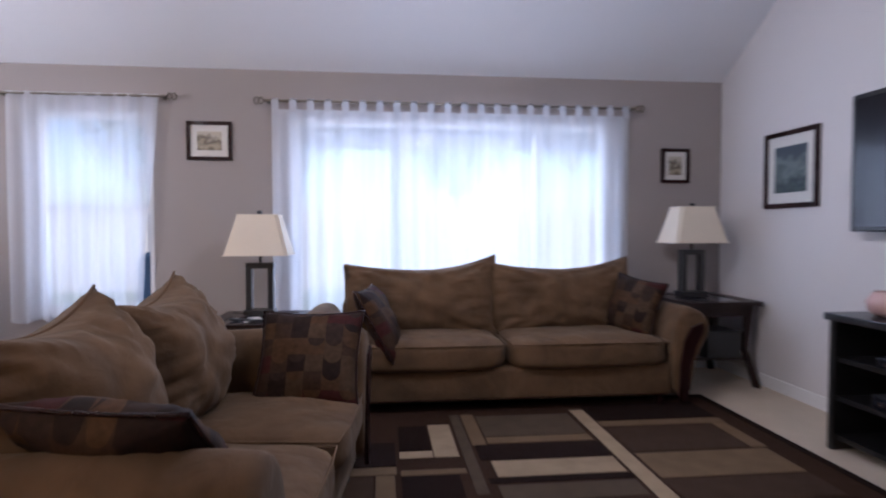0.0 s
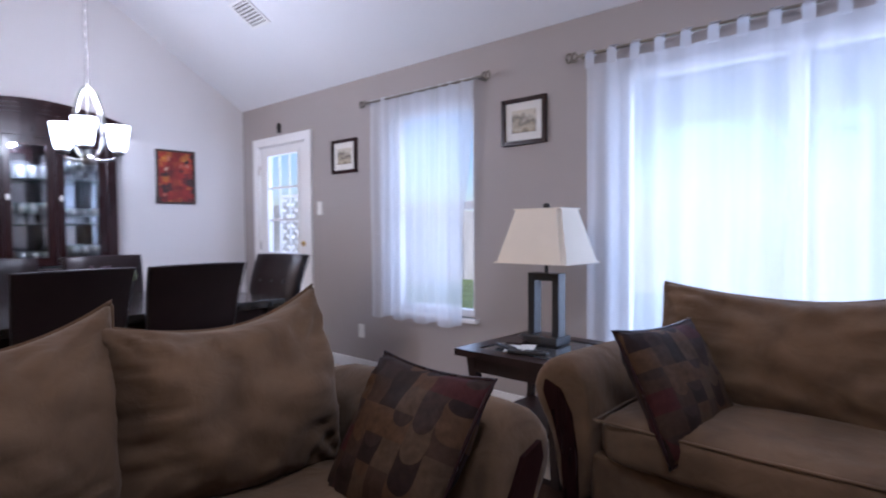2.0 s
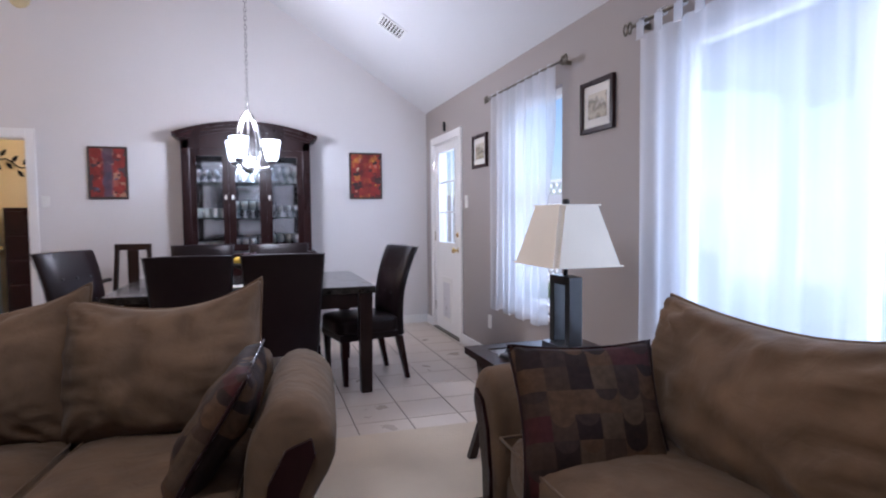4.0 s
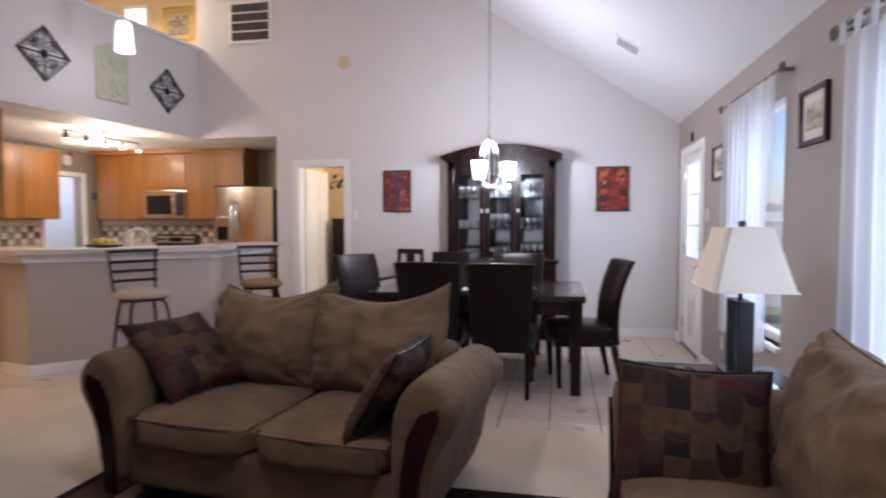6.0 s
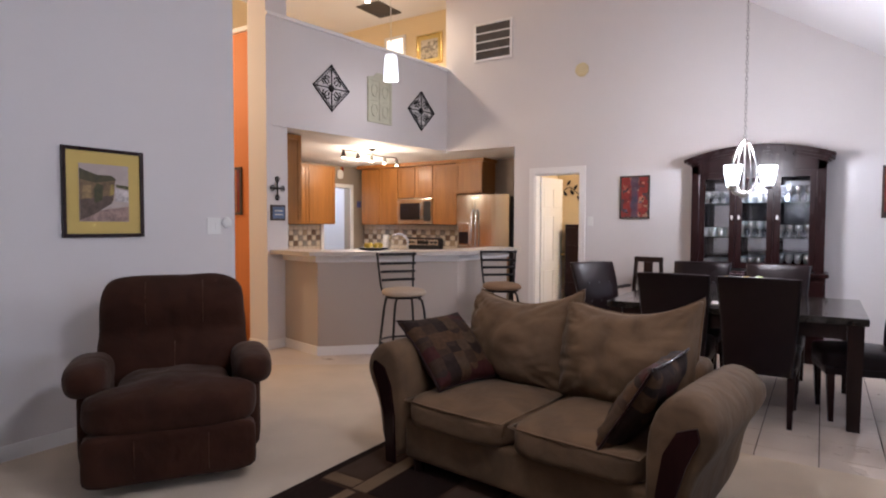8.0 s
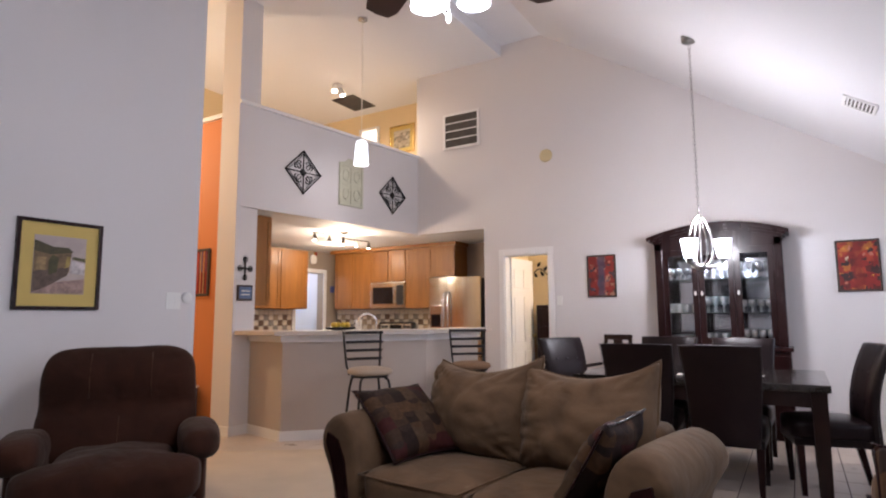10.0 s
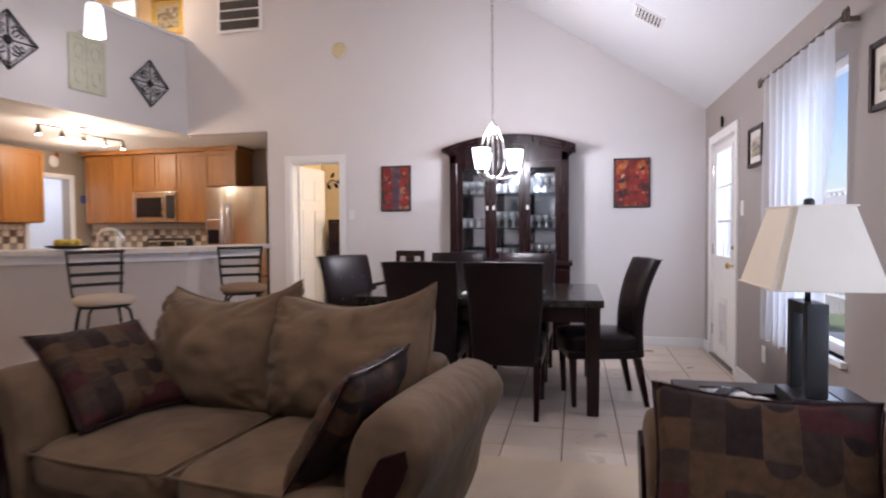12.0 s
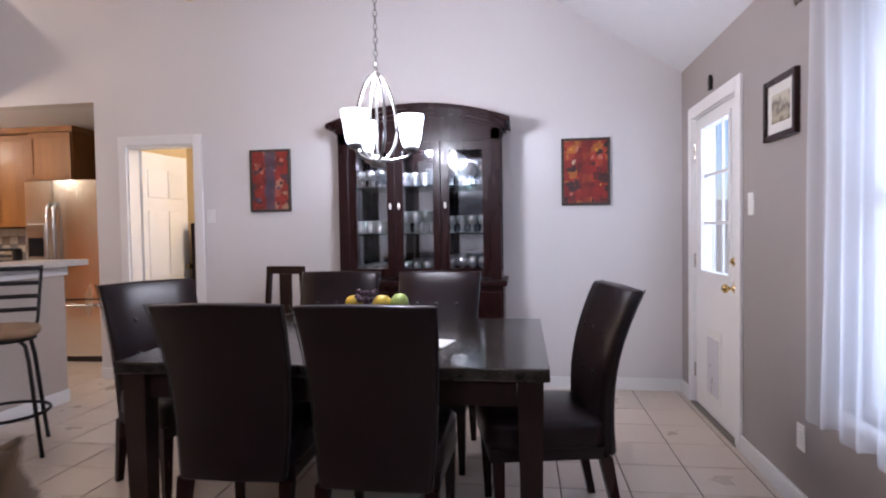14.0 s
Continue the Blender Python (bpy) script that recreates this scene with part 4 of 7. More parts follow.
def abstract(name, field, accents, figure, seed):
    """Brushed abstract painting: a torn mosaic of strokes with a blurred upright figure in its middle."""
    m, n, l, p = shader(name)
    tc, warp, mp = n.new("ShaderNodeTexCoord"), n.new("ShaderNodeTexNoise"), n.new("ShaderNodeMapping")
    mp.inputs["Location"].default_value = (seed, seed * 2, seed * 3)
    l.new(tc.outputs["Object"], mp.inputs[0])
    warp.inputs["Scale"].default_value, warp.inputs["Detail"].default_value = 12.0, 4.0
    l.new(mp.outputs[0], warp.inputs["Vector"])
    bend = n.new("ShaderNodeVectorMath")
    bend.operation = "MULTIPLY_ADD"
    bend.inputs[1].default_value = (0.06, 0.06, 0.06)
    l.new(warp.outputs["Color"], bend.inputs[0])
    l.new(mp.outputs[0], bend.inputs[2])
    vo = n.new("ShaderNodeTexVoronoi")
    vo.inputs["Scale"].default_value = 17.0
    vo.distance = "CHEBYCHEV"
    l.new(bend.outputs[0], vo.inputs["Vector"])
    sep = n.new("ShaderNodeSeparateColor")
    l.new(vo.outputs["Color"], sep.inputs[0])
    ramp = n.new("ShaderNodeValToRGB")
    ramp.color_ramp.interpolation = "CONSTANT"
    tones = [field, field, accents[0], field, accents[1], field, accents[2], accents[3]]
    e = ramp.color_ramp.elements
    while len(e) < len(tones):
        e.new(0.5)
    for i, c in enumerate(tones):
        e[i].position, e[i].color = i / len(tones), (*c, 1)
    l.new(sep.outputs[0], ramp.inputs[0])
    # the figure
    xyz, ab, soft = n.new("ShaderNodeSeparateXYZ"), n.new("ShaderNodeMath"), n.new("ShaderNodeMapRange")
    l.new(bend.outputs[0], xyz.inputs[0])
    off = n.new("ShaderNodeMath")
    off.inputs[1].default_value = -seed - 0.03
    l.new(xyz.outputs["X"], off.inputs[0])
    ab.operation = "ABSOLUTE"
    l.new(off.outputs[0], ab.inputs[0])
    l.new(ab.outputs[0], soft.inputs[0])
    soft.inputs[1].default_value, soft.inputs[2].default_value, soft.inputs[3].default_value, soft.inputs[4].default_value = 0.03, 0.06, 0.85, 0.0
    mix, tint = n.new("ShaderNodeMix"), n.new("ShaderNodeMix")
    for k in (mix, tint):
        k.data_type = "RGBA"
    l.new(soft.outputs[0], mix.inputs[0])
    l.new(ramp.outputs[0], mix.inputs[6])
    mix.inputs[7].default_value = (*figure, 1)
    tint.blend_type = "OVERLAY"
    tint.inputs[0].default_value = 0.7
    l.new(mix.outputs[2], tint.inputs[6])
    l.new(warp.outputs["Fac"], tint.inputs[7])
    l.new(tint.outputs[2], p.inputs["Base Color"])
    p.inputs["Roughness"].default_value = 0.45
    bp = n.new("ShaderNodeBump")
    bp.inputs["Strength"].default_value, bp.inputs["Distance"].default_value = 0.4, 0.003
    l.new(warp.outputs["Fac"], bp.inputs["Height"])
    l.new(bp.outputs[0], p.inputs["Normal"])
    return m


def flat_art(m, w, h, paint, tones, label, seed):
    """An abstract canvas with a few thick strokes standing proud, in a weathered frame."""
    t = thing("painting", m, label, "painting", "abstract paintings")
    cv2 = part("canvas", B(-w / 2 + 0.02, w / 2 - 0.02, -0.020, -0.002, -h / 2 + 0.02, h / 2 - 0.02), paint, t)
    random.seed(seed)
    for k in range(10):
        side = random.choice((-1, 1))
        x, z = side * random.uniform(0.05, w / 2 - 0.055), random.uniform(-h / 2 + 0.06, h / 2 - 0.07)
        dx, dz, a = random.uniform(0.008, 0.020), random.uniform(0.008, 0.028), random.uniform(-0.5, 0.5)
        pts = [(x + u * math.cos(a) - v * math.sin(a), z + u * math.sin(a) + v * math.cos(a)) for u, v in ((-dx, -dz * 0.6), (dx * 0.7, -dz), (dx, dz * 0.5), (-dx * 0.5, dz))]
        part("paint_stroke", prism(bmesh.new(), pts, -0.0225, -0.020, "y"), random.choice(tones), cv2)
    for sx in (-1, 1):
        part("frame_side", B(sx * w / 2, sx * (w / 2 - 0.02), -0.03, 0, -h / 2, h / 2, bev=0.004), IRONWOOD, t)
    for sz in (-1, 1):
        part("frame_rail", B(-w / 2 + 0.02, w / 2 - 0.02, -0.028, 0, sz * h / 2, sz * (h / 2 - 0.02), bev=0.004), IRONWOOD, t)
    return t


PINK = grained("salmon_oil_paint", (0.42, 0.14, 0.09), 0.5, 0.3, 16, 80, 0.3)
OCHRE = grained("ochre_oil_paint", (0.52, 0.24, 0.02), 0.5, 0.3, 16, 80, 0.3)
PALEP = grained("pale_oil_paint", (0.50, 0.38, 0.26), 0.5, 0.3, 16, 80, 0.3)
DARKP = grained("dark_oil_paint", (0.035, 0.016, 0.02), 0.5, 0.4, 16, 80, 0.3)
BLUEP = grained("blue_grey_oil_paint", (0.09, 0.085, 0.14), 0.5, 0.4, 16, 80, 0.3)
IRONWOOD = grained("weathered_dark_wood", (0.05, 0.035, 0.028), 0.7, 0.4, 20, 90, 0.4)
EMBER = abstract("ember_red_painting", (0.21, 0.014, 0.010), ((0.30, 0.035, 0.014), (0.04, 0.014, 0.014), (0.38, 0.12, 0.02), (0.10, 0.012, 0.010)), (0.17, 0.012, 0.008), 3.0)
BLUEFIG = abstract("red_blue_figure_painting", (0.24, 0.024, 0.016), ((0.30, 0.08, 0.05), (0.07, 0.04, 0.05), (0.36, 0.19, 0.12), (0.15, 0.02, 0.015)), (0.055, 0.05, 0.085), 7.0)
flat_art(pose(XW, 3.78, 1.71, 0, 0, 90), 0.37, 0.52, EMBER, (PINK, OCHRE, PALEP, DARKP, OCHRE), "red abstract painting with yellow marks, dark frame", 5)
flat_art(pose(XW, 1.195, 1.71, 0, 0, 90), 0.355, 0.52, BLUEFIG, (BLUEP, PINK, PALEP, DARKP), "red and blue abstract painting in dark frame", 8)


# ---- windows, curtains and doors of the north wall ----
def window_unit(name, o, mullions, rail):
    x0, x1, z0, z1 = o
    w = new(name)
    tagged(w, kind="structure")
    w.empty_display_size = 0.1
    y0, y1 = YN + 0.05, YN + 0.11
    for a, b in ((x0, x0 + 0.05), (x1 - 0.05, x1)):
        part("window_frame", B(a, b, y0, y1, z0, z1), TRIM, w)
    for a, b in ((z0, z0 + 0.05), (z1 - 0.05, z1)):
        part("window_frame", B(x0 + 0.05, x1 - 0.05, y0, y1, a, b), TRIM, w)
    xs = [x0 + 0.05, *mullions, x1 - 0.05]
    for x in mullions:
        part("mullion", B(x - 0.035, x + 0.035, y0, y1, z0 + 0.05, z1 - 0.05), TRIM, w)
    for i, (a, b) in enumerate(zip(xs, xs[1:])):
        a2, b2 = a + (0.035 if i else 0), b - (0.035 if i < len(xs) - 2 else 0)
        if rail:
            part("meeting_rail", B(a2, b2, y0 + 0.005, y1 - 0.005, rail - 0.03, rail + 0.03), TRIM, w)
        for s, e in (((z0 + 0.05, rail - 0.03), (rail + 0.03, z1 - 0.05)) if rail else ((z0 + 0.05, z1 - 0.05),)):
            g = part("pane", B(a2, b2, YN + 0.078, YN + 0.084, s, e), GLASS, w)
            g.visible_shadow = False
    part("window_sill", B(x0 - 0.04, x1 + 0.04, YN - 0.035, YN + 0.05, z0 - 0.03, z0, bev=0.005), TRIM, w)
    return w


window_unit("window_1", BIG, (0.66, 1.78), None)
window_unit("window_2", SMALL, (), 1.36)


def curtain(x0, x1, z0, z1, rod_z, tabs, label, fold=0.13, seed=1.0, open_right=0.0):
    t = thing("curtain", pose((x0 + x1) / 2, YN - 0.085, 0), label, "curtain", "sheer curtains")
    hw = (x1 - x0) / 2
    nx, nz = max(40, int((x1 - x0) / 0.018)), 18
    bm = bmesh.new()
    rows = []
    for j in range(nz + 1):
        v = j / nz
        row = []
        for i in range(nx + 1):
            u = i / nx
            x = -hw + u * (2 * hw - open_right * min(1, 1.15 * (1 - v)))
            ph = x / fold * 2 * math.pi + 2.2 * noise.noise(Vector((x * 3, seed, v * 0.7)))
            y = (0.009 + 0.012 * (1 - v)) * math.sin(ph) + 0.010 * noise.noise(Vector((x * 9, v * 2, seed)))
            z = z0 + (z1 - z0) * v + (0.015 * math.sin(ph * 0.5 + seed) * (1 - v))
            row.append(bm.verts.new((x, y, z)))
        rows.append(row)
    for a, b in zip(rows, rows[1:]):
        for i in range(nx):
            bm.faces.new((a[i], a[i + 1], b[i + 1], b[i]))
    part("cloth", bm, SHEER, t, "white sheer cloth", smooth=True)
    if tabs:
        n = tabs
        for i in range(n):
            x = -hw + 0.03 + i * (2 * hw - 0.06) / (n - 1)
            bm = tube(bmesh.new(), [(x, 0.016 * math.cos(a), rod_z + 0.018 * math.sin(a)) for a in [k * math.pi / 4 for k in range(8)]], 0.004, 5, True)
            bmesh.ops.scale(bm, verts=bm.verts, vec=(7.0, 1, 1), space=Matrix.Translation((-x, 0, 0)))
            part("tab", bm, SHEER, t, smooth=True)
            part("tab_strap", B(x - 0.027, x + 0.027, -0.02, -0.016, z1 - 0.02, rod_z), SHEER, t)
    r = thing("curtain_rod", pose((x0 + x1) / 2, YN - 0.085, rod_z), "thin dark metal curtain rod with scroll finials", "curtain rod", "curtain rods")
    part("bar", rod(bmesh.new(), (-hw - 0.06, 0, 0), (hw + 0.06, 0, 0), 0.009), NICKELDARK, r)
    for sx in (-1, 1):
        pts = [(sx * (hw + 0.06 + 0.07 * k / 10), 0, 0.028 * math.sin(k / 10 * math.pi * 2)) for k in range(11)]
        part("finial", tube(bmesh.new(), pts, 0.006), NICKELDARK, r, smooth=True)
        pts = [(sx * (hw + 0.06 + 0.07 * k / 10), 0, -0.028 * math.sin(k / 10 * math.pi * 2)) for k in range(11)]
        part("finial", tube(bmesh.new(), pts, 0.006), NICKELDARK, r, smooth=True)
        part("bracket", B(sx * (hw + 0.03) - 0.008, sx * (hw + 0.03) + 0.008, 0.0, 0.084, -0.012, 0.012), NICKELDARK, r)
    return t


NICKELDARK = grained("aged_pewter", (0.20, 0.18, 0.15), 0.4, 0.15, 8, 90, 0.05, metal=0.9)
curtain(-0.37, 2.50, 0.06, 2.12, 2.185, 22, "wide white sheer tab-top curtain in front of window", 0.15, 1.0)
curtain(-2.28, -1.20, 0.50, 2.215, 2.20, 0, "white sheer curtain over the narrow window", 0.12, 4.0, 0.14)

# back door
bd = new("door_1")
tagged(bd, kind="structure")
x0, x1, z0, z1 = BACKDOOR
for a, b in ((x0 - 0.06, x0 + 0.02), (x1 - 0.02, x1 + 0.06)):
    part("casing", B(a, b, YN - 0.018, YN, 0, z1 + 0.06, bev=0.004), TRIM, bd)
part("casing", B(x0 + 0.02, x1 - 0.02, YN - 0.018, YN, z1 - 0.02, z1 + 0.06), TRIM, bd)
for a, b in ((x0, x0 + 0.03), (x1 - 0.03, x1)):
    part("jamb", B(a, b, YN, YN + 0.14, 0, z1), TRIM, bd)
part("jamb", B(x0 + 0.03, x1 - 0.03, YN, YN + 0.14, z1 - 0.03, z1), TRIM, bd)
part("threshold", B(x0, x1, YN - 0.02, YN + 0.16, 0.0, 0.018, bev=0.004), NICKELDARK, bd, "worn metal threshold")
DX0, DX1 = x0 + 0.033, x1 - 0.033
G = (DX0 + 0.15, DX1 - 0.15, 0.97, 1.93)
leaf = part("leaf", wall_with_openings(bmesh.new(), DX0, DX1, YN + 0.012, YN + 0.055, 0.022, z1 - 0.033, [G]), TRIM, bd, "white painted door with glazed upper half")
for a, b in ((G[0] - 0.03, G[0]), (G[1], G[1] + 0.03)):
    part("glazing_trim", B(a, b, YN + 0.002, YN + 0.012, G[2] - 0.03, G[3] + 0.03), TRIM, leaf)
for a, b in ((G[2] - 0.03, G[2]), (G[3], G[3] + 0.03)):
    part("glazing_trim", B(G[0], G[1], YN + 0.002, YN + 0.012, a, b), TRIM, leaf)
for i in (1, 2):
    x = G[0] + (G[1] - G[0]) * i / 3
    part("muntin", B(x - 0.005, x + 0.005, YN + 0.024, YN + 0.040, G[2], G[3]), TRIM, leaf)
    z = G[2] + (G[3] - G[2]) * i / 3
    part("muntin", B(G[0], G[1], YN + 0.022, YN + 0.042, z - 0.009, z + 0.009), TRIM, leaf)
g = part("pane", B(G[0], G[1], YN + 0.030, YN + 0.034, G[2], G[3]), GLASS, leaf)
g.visible_shadow = False
part("pet_door", B(-3.88, -3.60, YN + 0.003, YN + 0.012, 0.13, 0.60, bev=0.004), PLASTIC, leaf, "white plastic pet door")
part("pet_flap", B(-3.85, -3.63, YN - 0.001, YN + 0.003, 0.17, 0.54, bev=0.001), grained("pet_flap_plastic", (0.58, 0.57, 0.60), 0.3, 0.05, 6, 50, 0.02), leaf)
KX = DX1 - 0.07
part("knob", lathe(bmesh.new(), [(0.028, 0), (0.028, 0.006), (0.010, 0.010), (0.010, 0.035), (0.026, 0.045), (0.028, 0.060), (0.015, 0.070)], 18), BRASS, leaf, "polished brass knob", smooth=True, m=pose(KX, YN + 0.012, 0.905, 90, 0, 0))
part("deadbolt", lathe(bmesh.new(), [(0.026, 0), (0.026, 0.010), (0.016, 0.014), (0.010, 0.026)], 18), BRASS, leaf, "brass deadbolt", smooth=True, m=pose(KX, YN + 0.012, 1.06, 90, 0, 0))
for z in (0.25, 1.03, 1.80):
    part("hinge", rod(bmesh.new(), (DX0 - 0.004, YN + 0.006, z - 0.05), (DX0 - 0.004, YN + 0.006, z + 0.05), 0.007), NICKEL, bd)
sn = thing("wall_ornament", pose(-3.74, YN - 0.002, 2.14), "small dark figure-shaped ornament above the door", "ornament")
part("body", prism(bmesh.new(), [(-0.02, 0), (0.02, 0), (0.014, 0.03), (0.024, 0.05), (0.012, 0.08), (0, 0.095), (-0.012, 0.08), (-0.024, 0.05), (-0.014, 0.03)], -0.02, 0, "y"), IRON, sn)


def wall_plate(m, w, h, label, toggles=1, dark=False):
    t = thing("wall_plate", m, label, "switch", "wall plates")
    part("plate", B(-w / 2, w / 2, -0.007, 0, -h / 2, h / 2, bev=0.003), PLASTIC, t)
    for i in range(toggles):
        x = (i - (toggles - 1) / 2) * 0.046
        part("toggle", B(x - 0.016, x + 0.016, -0.010, -0.006, -0.032, 0.032, bev=0.002), PLASTIC, t)
    return t


wall_plate(pose(-3.09, YN, 1.385), 0.075, 0.12, "white light switch beside the back door")
wall_plate(pose(-2.52, YN, 0.335), 0.072, 0.115, "ivory power outlet low on the taupe wall")
wall_plate(pose(1.424, YS, 0.40, 0, 0, 180), 0.072, 0.115, "white power outlet low on the grey wall")
wall_plate(pose(XW, 0.645, 1.42, 0, 0, 90), 0.072, 0.115, "white light switch beside the inner door")
wall_plate(pose(-0.02, YS, 1.355, 0, 0, 180), 0.12, 0.125, "white double light switch on the grey wall", 2)
th = thing("thermostat", pose(-0.128, YS, 1.38, 0, 0, 180), "round white thermostat on the grey wall", "thermostat")
part("body", lathe(bmesh.new(), [(0.042, 0), (0.042, 0.018), (0.036, 0.026), (0.01, 0.028)], 22), PLASTIC, th, smooth=True, m=pose(0, 0, 0, 90, 0, 0))

# inner door to the side room
idr = new("door_2")
tagged(idr, kind="structure")
for a, b in ((-0.20, -0.125), (0.505, 0.58)):
    part("casing", B(XW, XW + 0.018, a, b, 0, 2.125, bev=0.004), TRIM, idr)
part("casing", B(XW, XW + 0.018, -0.125, 0.505, 2.045, 2.125, bev=0.004), TRIM, idr)
for a, b in ((-0.13, -0.11), (0.49, 0.51)):
    part("jamb", B(XW - 0.14, XW, a, b, 0, 2.05), TRIM, idr)
part("jamb", B(XW - 0.14, XW, -0.11, 0.49, 2.03, 2.05), TRIM, idr)
dl = new("leaf")
dl.parent = idr
dl.matrix_local = pose(XW - 0.145, -0.105, 0.012, 0, 0, 90 + 84)
bm = wall_with_openings(bmesh.new(), 0, 0.60, -0.018, 0.018, 0, 2.01, [])
leaf2 = part("panel_door", bm, TRIM, dl, "white six-panel door standing half open")
for x in (0.06, 0.325):
    for z, h in ((0.18, 0.55), (0.86, 0.62), (1.60, 0.26)):
        for s in (-1, 1):
            part("raised_panel", B(x, x + 0.215, s * 0.018, s * 0.026, z, z + h, bev=0.006, seg=2), TRIM, dl)
for s in (-1, 1):
    part("knob", lathe(bmesh.new(), [(0.026, 0), (0.010, 0.008), (0.010, 0.03), (0.025, 0.04), (0.026, 0.055), (0.012, 0.064)], 16), BRASS, dl, "brass knob", smooth=True, m=pose(0.545, s * 0.018, 0.94, 90 if s < 0 else -90, 0, 0))

# baseboards
def baseboard(name, bm):
    return struct(name, bm, TRIM)


for i, (a, b) in enumerate(((XW, x0 - 0.06), (x1 + 0.06, XE))):
    baseboard("baseboard_north", B(a, b, YN - 0.016, YN, 0, 0.095, bev=0.004))
baseboard("baseboard_west", B(XW, XW + 0.016, 0.58, YN - 0.016, 0, 0.095, bev=0.004))
baseboard("baseboard_west", B(XW, XW + 0.016, -0.43, -0.20, 0, 0.095, bev=0.004))
baseboard("baseboard_east", B(XE - 0.016, XE, YS, YN - 0.016, 0, 0.095, bev=0.004))
baseboard("baseboard_south", B(-0.21, XE - 0.016, YS, YS + 0.016, 0, 0.095, bev=0.004))
baseboard("baseboard_hall", B(-0.226, -0.21, YS - 0.15, YS + 0.016, 0, 0.095))
baseboard("baseboard_post", B(-1.47, -1.454, -2.20, -1.887, 0, 0.10, bev=0.004))
baseboard("baseboard_post", B(-1.74, -1.47, -1.903, -1.887, 0, 0.10))


# ---- dining room ----
dt = thing("dining_table", pose(-2.50, 2.525, 0), "dark dining table with polished granite top", "table")
part("tabletop", B(-0.60, 0.60, -0.86, 0.86, 0.715, 0.765, bev=0.008, seg=3), GRANITE, dt, "dark polished stone top")
for sx in (-1, 1):
    part("apron", B(sx * 0.52, sx * 0.545, -0.74, 0.74, 0.61, 0.714), DARKWOOD, dt)
    for sy in (-1, 1):
        part("leg", taper(bmesh.new(), sx * 0.53, sy * 0.79, 0.075, 0.095, 0.0, 0.714), DARKWOOD, dt)
for sy in (-1, 1):
    part("apron", B(-0.48, 0.48, sy * 0.78, sy * 0.805, 0.61, 0.714), DARKWOOD, dt)


def dining_chair():
    c = thing("dining_chair", pose(0, 0, 0), "black leather dining chair with tufted back and wooden legs", "chair", "dining chairs")
    part("seat", softbox(bmesh.new(), (0, -0.02, 0.435), 0.48, 0.50, 0.13, 7, 0.02, 8), LEATHER, c, smooth=True)
    # the back is bowed and leans outward at its top
    bm = bmesh.new()
    n = 12
    rows = []
    for j in range(n + 1):
        z = 0.34 + 0.68 * j / n
        y = 0.20 + 0.12 * (j / n) ** 2.2 - 0.02 * math.sin(j / n * math.pi)
        hw = 0.208 + 0.047 * (j / n) ** 0.8
        th = 0.075 - 0.02 * j / n
        ring = []
        for x, t in ((-hw, 0.25), (-hw + 0.02, 0), (-0.12, -0.05), (0, -0.07), (0.12, -0.05), (hw - 0.02, 0), (hw, 0.25), (hw, 0.8), (hw - 0.02, 1), (0, 1.08), (-hw + 0.02, 1), (-hw, 0.8)):
            ring.append(bm.verts.new((x, y + t * th, z - (0.004 if j == n and abs(x) > hw - 0.021 else 0))))
        rows.append(ring)
    for a, b in zip(rows, rows[1:]):
        for i in range(12):
            bm.faces.new((a[i], a[(i + 1) % 12], b[(i + 1) % 12], b[i]))
    bm.faces.new(rows[0][::-1])
    bm.faces.new(rows[-1])
    back = part("backrest", bm, LEATHER, c, smooth=True)
    bv = back.modifiers.new("edge", "BEVEL")
    bv.width, bv.segments, bv.limit_method, bv.angle_limit = 0.010, 3, "ANGLE", radians(40)
    for z in (0.66, 0.83):
        for x in (-0.12, 0.0, 0.12):
            f = (z - 0.34) / 0.68
            y = 0.20 + 0.12 * f ** 2.2 - 0.02 * math.sin(f * math.pi) - 0.07 * (0.075 - 0.02 * f)
            part("button", lathe(bmesh.new(), [(0.012, 0), (0.011, 0.004), (0.004, 0.007)], 10), BLACK, back, smooth=True, m=pose(x, y + 0.001, z, 90, 0, 0))
    # seams on the outer back
    part("seam", tube(bmesh.new(), [(-0.210 - 0.047 * f ** 0.8, 0.205 + 0.12 * f ** 2.2 - 0.02 * math.sin(f * math.pi) + 0.045, 0.34 + 0.68 * f) for f in [k / 10 for k in range(11)]], 0.003), BLACK, back)
    part("seam", tube(bmesh.new(), [(0.210 + 0.047 * f ** 0.8, 0.205 + 0.12 * f ** 2.2 - 0.02 * math.sin(f * math.pi) + 0.045, 0.34 + 0.68 * f) for f in [k / 10 for k in range(11)]], 0.003), BLACK, back)
    part("seat_rail", B(-0.232, 0.232, -0.255, 0.21, 0.335, 0.385, bev=0.004), LEATHER, c)
    for sx in (-1, 1):
        part("leg", taper(bmesh.new(), sx * 0.205, -0.22, 0.03, 0.048, 0.0, 0.336, 0, 0.01), REDWOOD, c)
        part("leg", taper(bmesh.new(), sx * 0.205, 0.22, 0.032, 0.050, 0.0, 0.338, 0, 0.07), REDWOOD, c)
    return c


first = dining_chair()
first.matrix_world = pose(-2.09, 2.19, 0, 0, 0, -89)
for m in (pose(-2.06, 2.76, 0, 0, 0, -91), pose(-3.02, 2.14, 0, 0, 0, 90), pose(-2.98, 2.77, 0, 0, 0, 88), pose(-2.37, 3.36, 0, 0, 0, 11), pose(-2.54, 1.56, 0, 0, 0, 150)):
    copy_thing(first, m)

